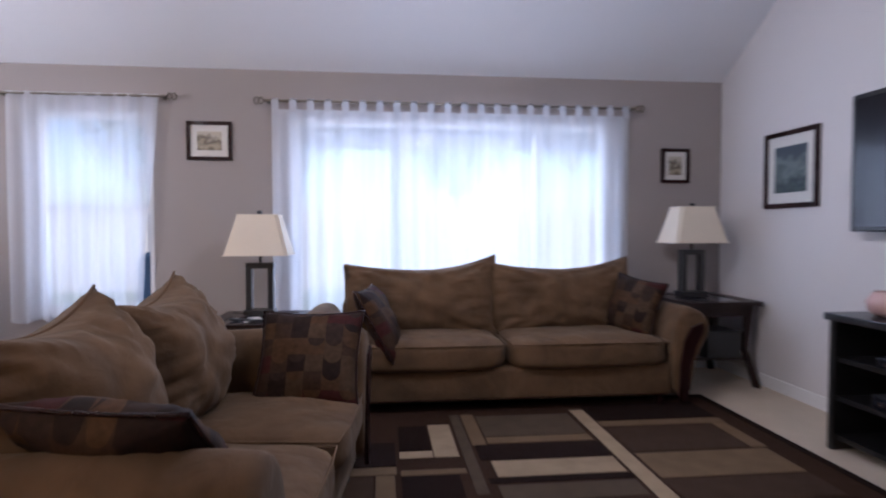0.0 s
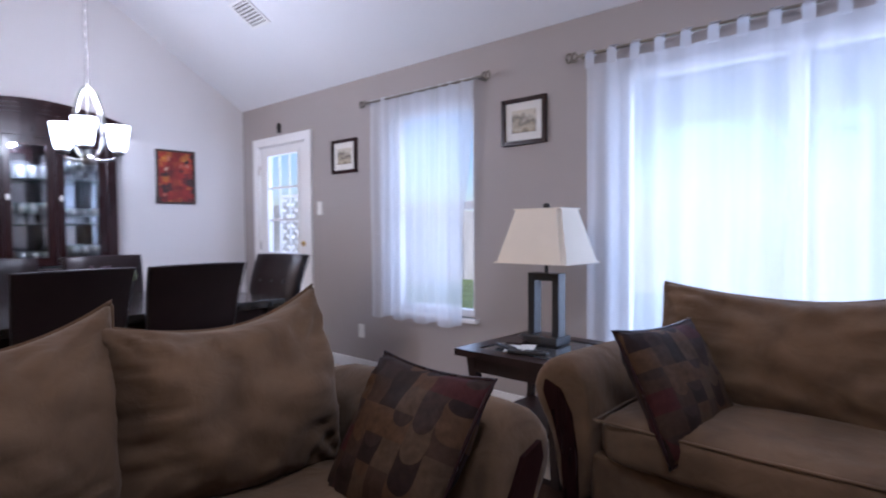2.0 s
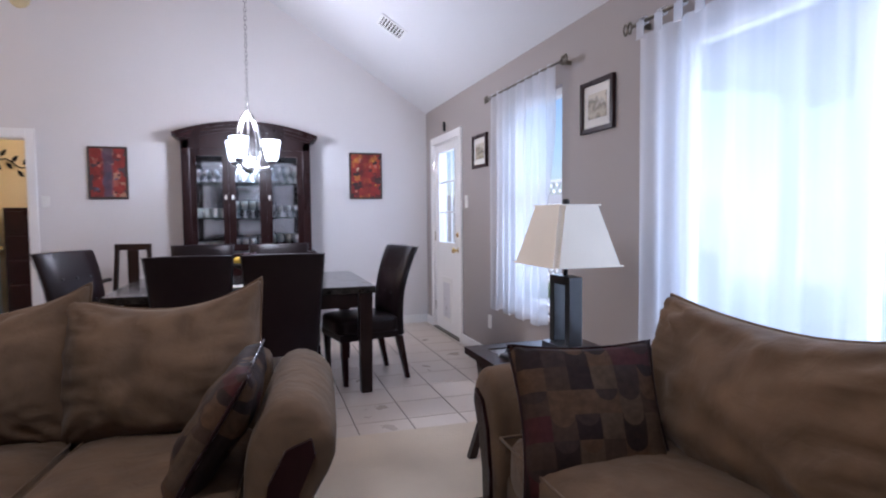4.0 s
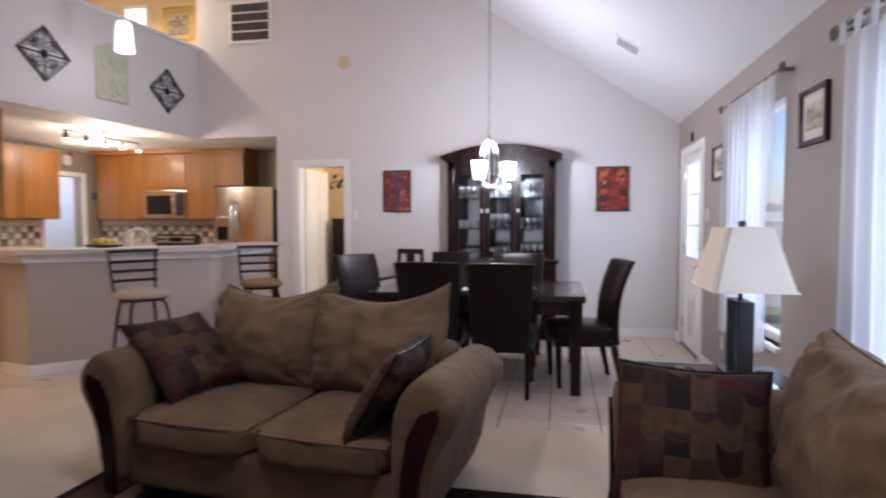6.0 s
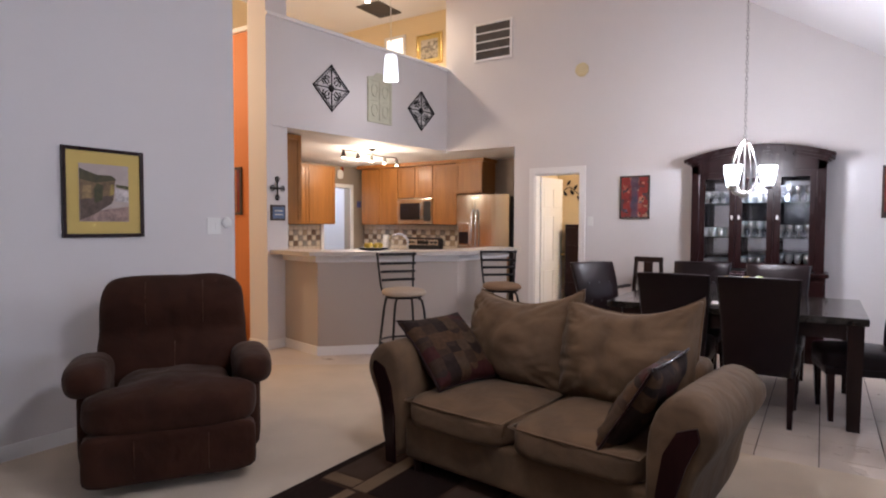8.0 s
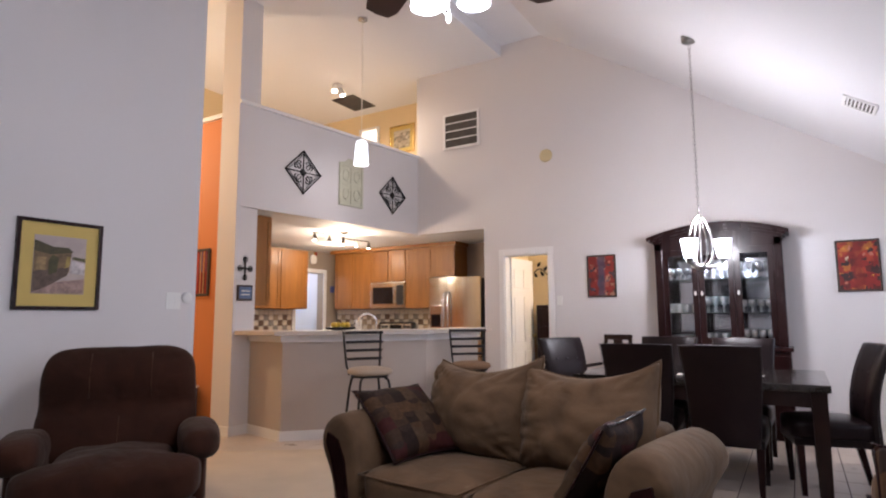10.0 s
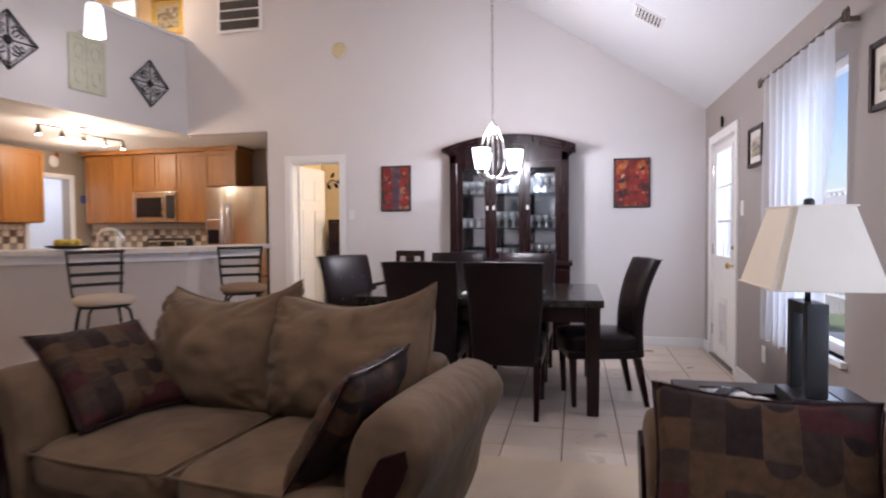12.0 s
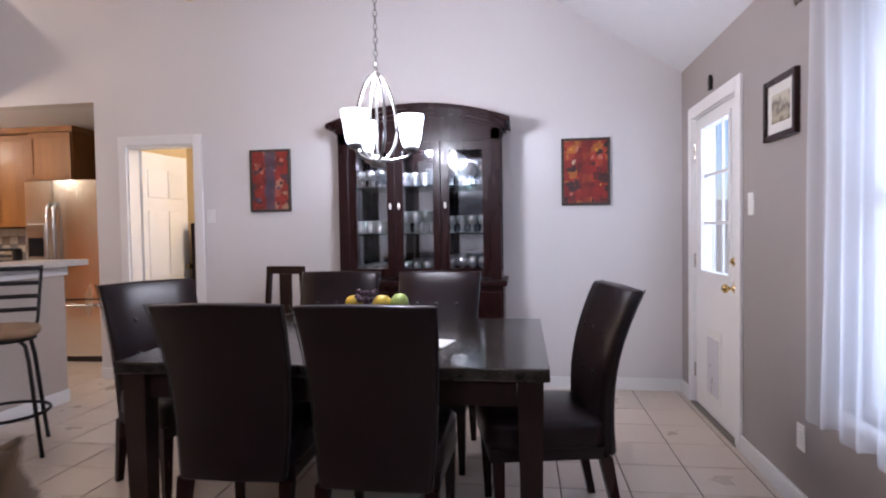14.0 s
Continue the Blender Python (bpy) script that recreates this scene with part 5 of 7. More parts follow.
ac = thing("armchair", pose(-3.86, 1.42, 0, 0, 0, 82), "dark wooden armchair with slatted back against the wall", "chair")
part("seat", B(-0.24, 0.24, -0.24, 0.24, 0.42, 0.47, bev=0.01), DARKWOOD, ac)
for sx in (-1, 1):
    part("leg", taper(bmesh.new(), sx * 0.21, -0.21, 0.035, 0.045, 0, 0.66), DARKWOOD, ac)
    part("leg", taper(bmesh.new(), sx * 0.14, 0.25, 0.035, 0.035, 0, 1.0, sx * 0.06, -0.03), DARKWOOD, ac)
    part("armrest", B(sx * 0.185, sx * 0.24, -0.26, 0.22, 0.66, 0.69, bev=0.008), DARKWOOD, ac)
part("top_rail", B(-0.165, 0.165, 0.235, 0.265, 0.95, 1.01, bev=0.008), DARKWOOD, ac)
part("slat", B(-0.05, 0.05, 0.235, 0.255, 0.47, 0.95), DARKWOOD, ac)

# fruit and mats on the table
bowl = thing("fruit_bowl", pose(-2.60, 2.57, 0.826), "low dark bowl on the dining table", "bowl")
part("body", lathe(bmesh.new(), [(0.07, -0.06), (0.06, -0.045), (0.02, -0.03), (0.03, 0), (0.07, 0.008), (0.15, 0.05), (0.165, 0.085), (0.155, 0.085), (0.14, 0.055), (0.05, 0.02)], 28), IRON, bowl, smooth=True)
FRUIT = {"lemon": (0.62, 0.42, 0.03), "mango": (0.60, 0.43, 0.04), "green_apple": (0.26, 0.33, 0.08), "grape": (0.05, 0.02, 0.035)}
FM = {k: grained(k + "_skin", v, 0.4, 0.2, 12, 90, 0.1) for k, v in FRUIT.items()}


def fruit(kind, p, r, label, sx=1.0):
    f = tagged(link(kind, lathe(bmesh.new(), [(0.004, -r), (r * 0.5, -r * 0.87), (r * 0.87, -r * 0.5), (r, 0), (r * 0.87, r * 0.5), (r * 0.5, r * 0.87), (r * 0.08, r * 0.96)], 16), FM[kind], True), label, kind.replace("_", " "), "fruit in the bowl")
    f.matrix_world = Matrix.Translation(p) @ Matrix.Diagonal((1, sx, 1, 1))


fruit("lemon", (-2.580, 2.460, 0.922), 0.034, "yellow lemon in the fruit bowl", 1.3)
fruit("mango", (-2.550, 2.610, 0.920), 0.042, "ripe yellow mango in the fruit bowl", 1.15)
fruit("green_apple", (-2.560, 2.695, 0.922), 0.046, "green apple in the fruit bowl")
gr = thing("grape_bunch", pose(-2.56, 2.535, 0.945), "bunch of dark grapes in the fruit bowl", "grapes")
random.seed(4)
for i in range(26):
    part("grape", lathe(bmesh.new(), [(0.002, -0.013), (0.010, -0.008), (0.013, 0), (0.010, 0.008), (0.002, 0.013)], 8), FM["grape"], gr, smooth=True, m=pose(random.uniform(-0.04, 0.04), random.uniform(-0.055, 0.055), random.uniform(-0.03, 0.035)))
CLOTH = grained("white_napkin_cloth", (0.62, 0.61, 0.60), 0.9, 0.06, 6, 200, 0.3)
for x, y, r in ((-2.20, 2.47, 4), (-2.33, 2.90, -12)):
    nk = thing("napkin", pose(x, y, 0.766, 0, 0, r), "folded white napkin on the dining table", "napkin", "napkins")
    part("cloth", B(-0.09, 0.09, -0.07, 0.07, 0, 0.006, bev=0.001), CLOTH, nk)

# ---- china cabinet ----
hu = thing("china_cabinet", pose(XW + 0.005, 2.52, 0), "dark cherry china cabinet with three glass doors and arched top", "cabinet")
part("buffet", B(0, 0.46, -0.63, 0.63, 0.06, 0.86, bev=0.008), REDWOOD, hu)
part("plinth", B(0, 0.44, -0.60, 0.60, 0.0, 0.06), REDWOOD, hu)
part("buffet_top", B(0, 0.49, -0.655, 0.655, 0.86, 0.90, bev=0.010, seg=3), REDWOOD, hu)
for y in (-0.42, 0.0, 0.42):
    bd2 = part("buffet_door", B(0.46, 0.475, y - 0.195, y + 0.195, 0.12, 0.82, bev=0.006), REDWOOD, hu)
    part("knob", rod(bmesh.new(), (0.475, y + 0.15, 0.55), (0.50, y + 0.15, 0.55), 0.012), NICKEL, bd2)
part("back_panel", B(0.0, 0.015, -0.60, 0.60, 0.90, 2.02), REDWOOD, hu)
part("mirror_back", B(0.016, 0.02, -0.58, 0.58, 0.91, 2.0), grained("cabinet_mirror", (0.50, 0.52, 0.56), 0.06, 0.02, 4, 40, 0.0, metal=1.0), hu)
for sy in (-1, 1):
    part("side_post", B(0.31, 0.385, sy * 0.615, sy * 0.535, 0.90, 2.02, bev=0.008), REDWOOD, hu)
    part("side_post", B(0.0, 0.06, sy * 0.615, sy * 0.565, 0.90, 2.02), REDWOOD, hu)
    sg = part("side_glass", B(0.06, 0.31, sy * 0.598, sy * 0.592, 0.95, 2.0), GLASS, hu)
    part("side_rail", B(0.06, 0.31, sy * 0.615, sy * 0.575, 0.90, 0.95), REDWOOD, hu)


def arch(y, z0=2.02, h=0.13, half=0.66):
    return z0 + h * (1 - (y / half) ** 2)


def arched_board(bm, x0, x1, half, lo, hi, n=16):
    pts = [(-half + 2 * half * k / n, None) for k in range(n + 1)]
    top = [(y, hi + arch(y, 0, 0.13, 0.70)) for y, _ in pts]
    bot = [(y, lo(y) if callable(lo) else lo) for y, _ in pts]
    prism(bm, bot + top[::-1], x0, x1, "x")
    return bm


part("frieze", arched_board(bmesh.new(), 0.30, 0.385, 0.615, 1.93, 1.98), REDWOOD, hu)
part("top_board", B(0.0, 0.30, -0.60, 0.60, 2.0, 2.02), REDWOOD, hu)
for k, (x, hf, z) in enumerate(((0.40, 0.625, 1.985), (0.425, 0.65, 2.015), (0.45, 0.685, 2.045))):
    part("crown_moulding", arched_board(bmesh.new(), 0.0, x, hf, lambda y, z=z: z + arch(y, 0, 0.13, 0.70) - 0.006, z + 0.03), REDWOOD, hu)
CABGLASS = clear_glass("cabinet_glass", rough=0.015)
DOORS = ((-0.535, -0.185), (-0.175, 0.165), (0.175, 0.535))
for i, (a, b) in enumerate(DOORS):
    d = part("glass_door", wall_with_openings(bmesh.new(), a, b, 0.345, 0.372, 0.92, 1.93, [(a + 0.055, b - 0.055, 0.985, 1.865)], "y"), REDWOOD, hu)
    gp = part("pane", B(0.356, 0.360, a + 0.055, b - 0.055, 0.985, 1.865), CABGLASS, d)
    gp.visible_shadow = False
    ky = b - 0.028 if i == 0 else a + 0.028
    part("knob", lathe(bmesh.new(), [(0.006, 0), (0.006, 0.012), (0.012, 0.016), (0.013, 0.024), (0.006, 0.03)], 12), PLASTIC, d, "white oval knob", smooth=True, m=pose(0.372, ky, 1.455, 90, 0, 90) @ Matrix.Diagonal((0.9, 2.0, 1, 1)))
for y in (-0.18, 0.17):
    part("mullion_post", B(0.30, 0.345, y - 0.02, y + 0.02, 0.92, 1.95), REDWOOD, hu)
SHELF = clear_glass("green_shelf_glass", (0.75, 0.85, 0.8), 0.02)
for z in (1.24, 1.60):
    part("glass_shelf", B(0.03, 0.33, -0.56, 0.56, z, z + 0.010), SHELF, hu)
part("cabinet_lamp", rod(bmesh.new(), (0.2, 0, 1.985), (0.2, 0, 2.0), 0.03), glowing("cabinet_bulb", (0.9, 0.95, 1.0), 3.0), hu)

DRINK = clear_glass("crystal", (0.90, 0.93, 0.96), 0.12, 0.22)
dn, dk = DRINK.node_tree.nodes, DRINK.node_tree.links
cut_glass, body_glass = dn.new("ShaderNodeMixShader"), dn.new("ShaderNodeBsdfGlossy")
body_glass.inputs["Roughness"].default_value, cut_glass.inputs[0].default_value = 0.3, 0.3
dk.new(dn["Mix Shader"].outputs[0], cut_glass.inputs[1])
dk.new(body_glass.outputs[0], cut_glass.inputs[2])
dk.new(cut_glass.outputs[0], dn["Material Output"].inputs[0])


def tumbler(r, h, stem=False):
    if stem:
        prof = [(0.028, 0), (0.026, 0.004), (0.005, 0.008), (0.005, h * 0.45), (r * 0.8, h * 0.55), (r, h * 0.75), (r * 0.85, h), (r * 0.80, h), (r * 0.92, h * 0.75), (r * 0.6, h * 0.57)]
    else:
        prof = [(r * 0.85, 0), (r * 0.9, 0.01), (r, h), (r * 0.93, h), (r * 0.82, 0.015)]
    return lathe(bmesh.new(), prof, 12)


protos = []
for nm, bm, lab in (("wine_glass", tumbler(0.034, 0.17, True), "clear stemmed wine glass on the cabinet shelf"), ("tumbler", tumbler(0.036, 0.10), "clear glass tumbler on the cabinet shelf"), ("goblet", tumbler(0.032, 0.13, True), "small clear goblet on the cabinet shelf")):
    o = tagged(link(nm, bm, DRINK, True), lab, "glass", "glassware in the china cabinet")
    protos.append(o)
used = set()
random.seed(9)
for row, z in enumerate((0.902, 1.251, 1.611)):
    for bay, (a, b) in enumerate(DOORS):
        pr = (row + 2 * bay) % 3 if row else (1 + bay) % 3
        for x in (0.12, 0.20, 0.28):
            y = a + 0.055
            while y < b - 0.04:
                m = pose(XW + 0.005 + x + random.uniform(-0.01, 0.01), 2.52 + y, z)
                if pr in used:
                    copy_thing(protos[pr], m)
                else:
                    protos[pr].matrix_world = m
                    used.add(pr)
                y += 0.079

# ---- chandelier ----
ch = thing("chandelier", pose(-2.75, 2.55, 0), "brushed nickel chandelier with five lit white glass shades", "chandelier")
zc = roof_z(2.55)
part("canopy", lathe(bmesh.new(), [(0.065, zc + 0.045), (0.065, zc - 0.02), (0.05, zc - 0.035), (0.01, zc - 0.04)], 20), SATIN, ch, smooth=True)
n = int((zc - 0.04 - 2.12) / 0.034)
for k in range(n):
    z = 2.12 + k * 0.034
    pts = [(0.010 * math.cos(a), 0, z + 0.021 * math.sin(a)) if k % 2 else (0, 0.010 * math.cos(a), z + 0.021 * math.sin(a)) for a in [i * math.pi / 4 for i in range(8)]]
    part("chain_link", tube(bmesh.new(), pts, 0.0028, 5, True), SATIN, ch)
part("top_loop", tube(bmesh.new(), [(0.02 * math.cos(a), 0, 2.10 + 0.02 * math.sin(a)) for a in [i * math.pi / 6 for i in range(12)]], 0.004, 6, True), SATIN, ch)
part("stem", rod(bmesh.new(), (0, 0, 1.64), (0, 0, 2.085), 0.008), SATIN, ch)
part("hub", lathe(bmesh.new(), [(0.012, 1.60), (0.035, 1.605), (0.04, 1.63), (0.03, 1.655), (0.012, 1.665)], 18), SATIN, ch, smooth=True)
for k in range(2):
    a = radians(35 + 90 * k)
    pts = []
    for i in range(33):
        t = i / 32 * 2 * math.pi
        rr = 0.135 * math.sin(t) * (0.80 - 0.20 * math.cos(t + math.pi))
        pts.append((rr * math.cos(a), rr * math.sin(a), 1.86 - 0.225 * math.cos(t)))
    bm = tube(bmesh.new(), pts[:-1], 0.009, 6, True)
    part("hoop", bm, SATIN, ch, smooth=True)
SHADEGLOW = glowing("lit_white_glass", (0.86, 0.93, 1.0), 7.0)
for k in range(3):
    a = radians(120 * k + 97)
    c, s = math.cos(a), math.sin(a)
    pts = [(0.02 * c, 0.02 * s, 1.64), (0.08 * c, 0.08 * s, 1.635), (0.15 * c, 0.15 * s, 1.65), (0.175 * c, 0.175 * s, 1.68)]
    arm = part("arm", tube(bmesh.new(), pts, 0.010), SATIN, ch, smooth=True)
    part("cup", lathe(bmesh.new(), [(0.012, 1.675), (0.032, 1.682), (0.036, 1.70), (0.03, 1.705)], 14, (0.175 * c, 0.175 * s)), SATIN, ch, smooth=True)
    sh = part("glass_shade", lathe(bmesh.new(), [(0.040, 1.706), (0.050, 1.73), (0.070, 1.865), (0.065, 1.865), (0.046, 1.73), (0.036, 1.71)], 20, (0.175 * c, 0.175 * s)), SHADEGLOW, ch, "lit white glass shade", smooth=True)

# ---- ceiling fan in the living room ----
fx, fy = 0.99, 2.24
fan = thing("ceiling_fan", pose(fx, fy, 0.07, 0, 0, 24), "ceiling fan with dark wooden blades and lit glass shades", "ceiling fan")
zc = roof_z(fy) - 0.07
part("canopy", lathe(bmesh.new(), [(0.075, zc + 0.05), (0.075, zc - 0.02), (0.03, zc - 0.06)], 18), NICKEL, fan, smooth=True)
part("downrod", rod(bmesh.new(), (0, 0, 2.66), (0, 0, zc - 0.02), 0.013), NICKEL, fan)
part("motor", lathe(bmesh.new(), [(0.03, 2.68), (0.10, 2.66), (0.13, 2.60), (0.13, 2.53), (0.09, 2.49), (0.06, 2.44), (0.05, 2.42)], 26), NICKEL, fan, smooth=True)
for k in range(5):
    a = 72 * k
    bm = prism(bmesh.new(), [(0.22, -0.055), (0.60, -0.075), (0.66, -0.055), (0.67, 0), (0.66, 0.055), (0.60, 0.075), (0.22, 0.055)], -0.004, 0.004)
    bl = part("blade", bm, DARKWOOD, fan, m=pose(0, 0, 2.545, 0, 0, a) @ pose(0, 0, 0, 9, 0, 0))
    part("blade_iron", B(0.11, 0.26, -0.018, 0.018, -0.010, -0.004), NICKEL, bl)
for k in range(4):
    a = radians(45 + 90 * k)
    c, s = math.cos(a), math.sin(a)
    part("arm", tube(bmesh.new(), [(0.03 * c, 0.03 * s, 2.44), (0.10 * c, 0.10 * s, 2.43), (0.125 * c, 0.125 * s, 2.40)], 0.010), NICKEL, fan, smooth=True)
    part("glass_shade", lathe(bmesh.new(), [(0.025, 2.41), (0.045, 2.38), (0.062, 2.30), (0.056, 2.30), (0.035, 2.38)], 16, (0.125 * c, 0.125 * s)), SHADEGLOW, fan, "lit white glass shade", smooth=True)
for dx in (-0.03, 0.035):
    part("pull_chain", tube(bmesh.new(), [(dx, 0, 2.42), (dx, 0.0, 2.24)], 0.003, 5), NICKEL, fan)
    part("chain_pull", lathe(bmesh.new(), [(0.004, 2.20), (0.010, 2.21), (0.008, 2.235), (0.003, 2.245)], 10, (dx, 0)), NICKEL, fan)

# ---- vents and speaker ----
# dark grey for vent parts; as backing it paints in the duct's shade
VENT_DARK = grained("dark_vent_grey", (0.10, 0.09, 0.08), 0.9, 0.2, 8, 90, 0.1)
ang = math.degrees(math.atan(SLOPE))
cv = thing("ceiling_vent", pose(-2.97, 3.77, roof_z(3.77), -ang, 0, 0), "white slatted vent in the sloped ceiling", "vent")
part("backing", B(-0.11, 0.11, -0.11, 0.11, -0.004, 0.001), VENT_DARK, cv)
for sx in (-1, 1):
    part("frame", B(sx * 0.13, sx * 0.105, -0.13, 0.13, -0.012, 0.0), TRIM, cv)
    part("frame", B(-0.105, 0.105, sx * 0.13, sx * 0.105, -0.012, 0.0), TRIM, cv)
for k in range(7):
    part("slat", B(-0.105, 0.105, -0.095 + k * 0.029, -0.082 + k * 0.029, -0.014, -0.005), TRIM, cv)
wv = thing("return_air_grille", pose(XW, -0.775, 3.92, 0, 0, 0), "large white return air grille high on the wall", "vent")
part("backing", B(0.0, 0.004, -0.27, 0.27, -0.24, 0.24), VENT_DARK, wv)
for s in (-1, 1):
    part("frame", B(0.0, 0.016, s * 0.30, s * 0.265, -0.265, 0.265), TRIM, wv)
    part("frame", B(0.0, 0.016, -0.265, 0.265, s * 0.265, s * 0.235), TRIM, wv)
for k in range(3):
    part("crossbar", B(0.004, 0.014, -0.265, 0.265, -0.125 + k * 0.12, -0.11 + k * 0.12), TRIM, wv)
for k in range(20):
    part("slat", B(0.004, 0.010, -0.265, 0.265, -0.228 + k * 0.0235, -0.221 + k * 0.0235), VENT_DARK, wv)
sp = thing("round_wall_cover", pose(XW, 0.51, 3.34), "round yellowed cover plate high on the wall", "cover plate")
part("disc", lathe(bmesh.new(), [(0.088, 0), (0.088, 0.010), (0.07, 0.02), (0.01, 0.024)], 28), grained("yellowed_plastic", (0.62, 0.52, 0.30), 0.6, 0.05, 8, 90, 0.1), sp, smooth=True, m=pose(0, 0, 0, 90, 0, 90))


# ---- bar ----
struct("trim_bar", strip(BAR, 0.032, -0.002, 0.975, 1.046), TRIM)
struct("baseboard_bar", strip(BAR, 0.016, -0.001, 0.0, 0.095), TRIM)
tagged(link("bar_counter", strip([(-1.66, -1.90), *BAR[1:3], (-3.86, -0.20)], 0.16, -0.28, 1.048, 1.09), LAMINATE), "beige laminate bar counter top", "counter")


def bar_stool(m, label, cloth):
    s = thing("bar_stool", m, label, "stool", "bar stools")
    part("seat", softbox(bmesh.new(), (0, 0, 0.715), 0.40, 0.38, 0.075, 3.2, 0.01, 7), cloth, s, "padded seat", smooth=True)
    part("seat_ring", tube(bmesh.new(), [(0.17 * math.cos(a), 0.16 * math.sin(a), 0.675) for a in [k * math.pi / 8 for k in range(16)]], 0.012, 6, True), IRON, s, smooth=True)
    for sx in (-1, 1):
        for sy in (-1, 1):
            part("leg", tube(bmesh.new(), [(sx * 0.10, sy * 0.10, 0.675), (sx * 0.135, sy * 0.135, 0.64), (sx * 0.15, sy * 0.15, 0.55), (sx * 0.20, sy * 0.20, 0.0)], 0.012), IRON, s, smooth=True)
        part("back_post", tube(bmesh.new(), [(sx * 0.155, 0.14, 0.68), (sx * 0.17, 0.19, 0.76), (sx * 0.195, 0.235, 1.09)], 0.011), IRON, s, smooth=True)
    part("foot_ring", tube(bmesh.new(), [(0.235 * math.cos(a), 0.235 * math.sin(a), 0.24) for a in [k * math.pi / 10 for k in range(20)]], 0.010, 6, True), IRON, s, smooth=True)
    for z, w in ((0.825, 0.175), (0.905, 0.182), (0.985, 0.188), (1.075, 0.197)):
        y = 0.19 + (z - 0.76) * 0.136
        pts = [(w * u, y + 0.03 * (1 - u * u), z) for u in (-1, -0.6, -0.2, 0.2, 0.6, 1)]
        bm = tube(bmesh.new(), pts, 0.010, 6)
        bmesh.ops.scale(bm, verts=bm.verts, vec=(1, 0.7, 1.5), space=Matrix.Translation((0, 0, -z)))
        part("back_slat", bm, IRON, s, smooth=True)
    return s


SEATCLOTH = grained("tan_seat_fabric", (0.40, 0.32, 0.24), 0.9, 0.1, 6, 260, 0.3)
bar_stool(pose(-1.75, -0.27, 0.0, 0, 0, 148), "dark iron bar stool with pale padded seat", SEATCLOTH)
bar_stool(pose(-2.78, 0.26, 0.0, 0, 0, 128), "dark iron bar stool with brown seat beside the bar end", grained("brown_seat_fabric", (0.22, 0.13, 0.07), 0.8, 0.2, 6, 260, 0.3))

# ---- kitchen ----
def cabinet(x0, x1, y0, y1, z0, z1, face, doors, label, name="wall_cabinet"):
    """A cupboard with framed doors on one face (+x or +y)."""
    t = thing(name, pose(0, 0, 0), label, "cabinet", "kitchen cabinets")
    part("body", B(x0, x1, y0, y1, z0, z1, bev=0.003), OAK, t)
    a0, a1 = (y0, y1) if face == "x" else (x0, x1)
    w = (a1 - a0) / doors
    for i in range(doors):
        a, b = a0 + i * w + 0.008, a0 + (i + 1) * w - 0.008
        holes = [(a + 0.055, b - 0.055, z0 + 0.065, z1 - 0.065)]
        if face == "x":
            d = part("door", wall_with_openings(bmesh.new(), a, b, x1, x1 + 0.02, z0 + 0.01, z1 - 0.01, holes, "y"), OAK, t)
            part("door_panel", B(x1, x1 + 0.012, a + 0.055, b - 0.055, z0 + 0.065, z1 - 0.065), OAK, d)
            part("pull", rod(bmesh.new(), (x1 + 0.02, b - 0.03, z0 + 0.04), (x1 + 0.04, b - 0.03, z0 + 0.04), 0.008), NICKEL, d)
        else:
            d = part("door", wall_with_openings(bmesh.new(), a, b, y1, y1 + 0.02, z0 + 0.01, z1 - 0.01, holes, "x"), OAK, t)
            part("door_panel", B(a + 0.055, b - 0.055, y1, y1 + 0.012, z0 + 0.065, z1 - 0.065), OAK, d)
            part("pull", rod(bmesh.new(), (b - 0.03, y1 + 0.02, z0 + 0.04), (b - 0.03, y1 + 0.04, z0 + 0.04), 0.008), NICKEL, d)
    return t


FX = -5.47
LAB = "honey maple wall cabinet with framed doors"
cabinet(-5.80, FX, -4.05, -3.20, 1.37, 2.38, "x", 2, LAB)
cabinet(-5.80, FX, -3.195, -2.455, 1.83, 2.38, "x", 2, "short honey maple cabinet above the microwave")
cabinet(-5.80, FX, -2.45, -1.965, 1.37, 2.38, "x", 1, LAB)
cabinet(-5.80, FX + 0.08, -1.96, -1.44, 1.87, 2.38, "x", 1, "honey maple cabinet above the refrigerator")
struct("trim_cabinet_crown", B(-5.80, FX + 0.11, -4.08, -1.41, 2.38, 2.439), OAK)
cabinet(-4.66, -2.20, -4.30, -3.97, 1.37, 2.36, "y", 4, "honey maple cabinets on the back wall")
cabinet(-2.16, -1.79, -3.95, -2.12, 1.37, 2.43, "y", 1, "tall maple wall cabinet end beside the bar")
cabinet(-5.80, -5.20, -4.25, -3.20, 0.10, 0.87, "x", 2, "honey maple base cabinet under the counter", "base_cabinet")
cabinet(-5.80, -5.20, -2.44, -1.78, 0.10, 0.87, "x", 1, "honey maple base cabinet under the counter", "base_cabinet")
for a, b in ((-4.28, -3.20), (-2.44, -1.77)):
    tagged(link("worktop", B(-5.80, -5.17, a, b, 0.872, 0.91, bev=0.004), LAMINATE), "beige laminate kitchen worktop", "worktop")
tagged(link("worktop", strip(BAR, -0.145, -0.75, 0.872, 0.91), LAMINATE), "beige laminate worktop behind the bar", "worktop")
bc = thing("sink_cabinet", pose(0, 0, 0), "maple base cabinets behind the bar", "cabinet")
part("body", strip(BAR, -0.145, -0.70, 0.08, 0.87), OAK, bc)

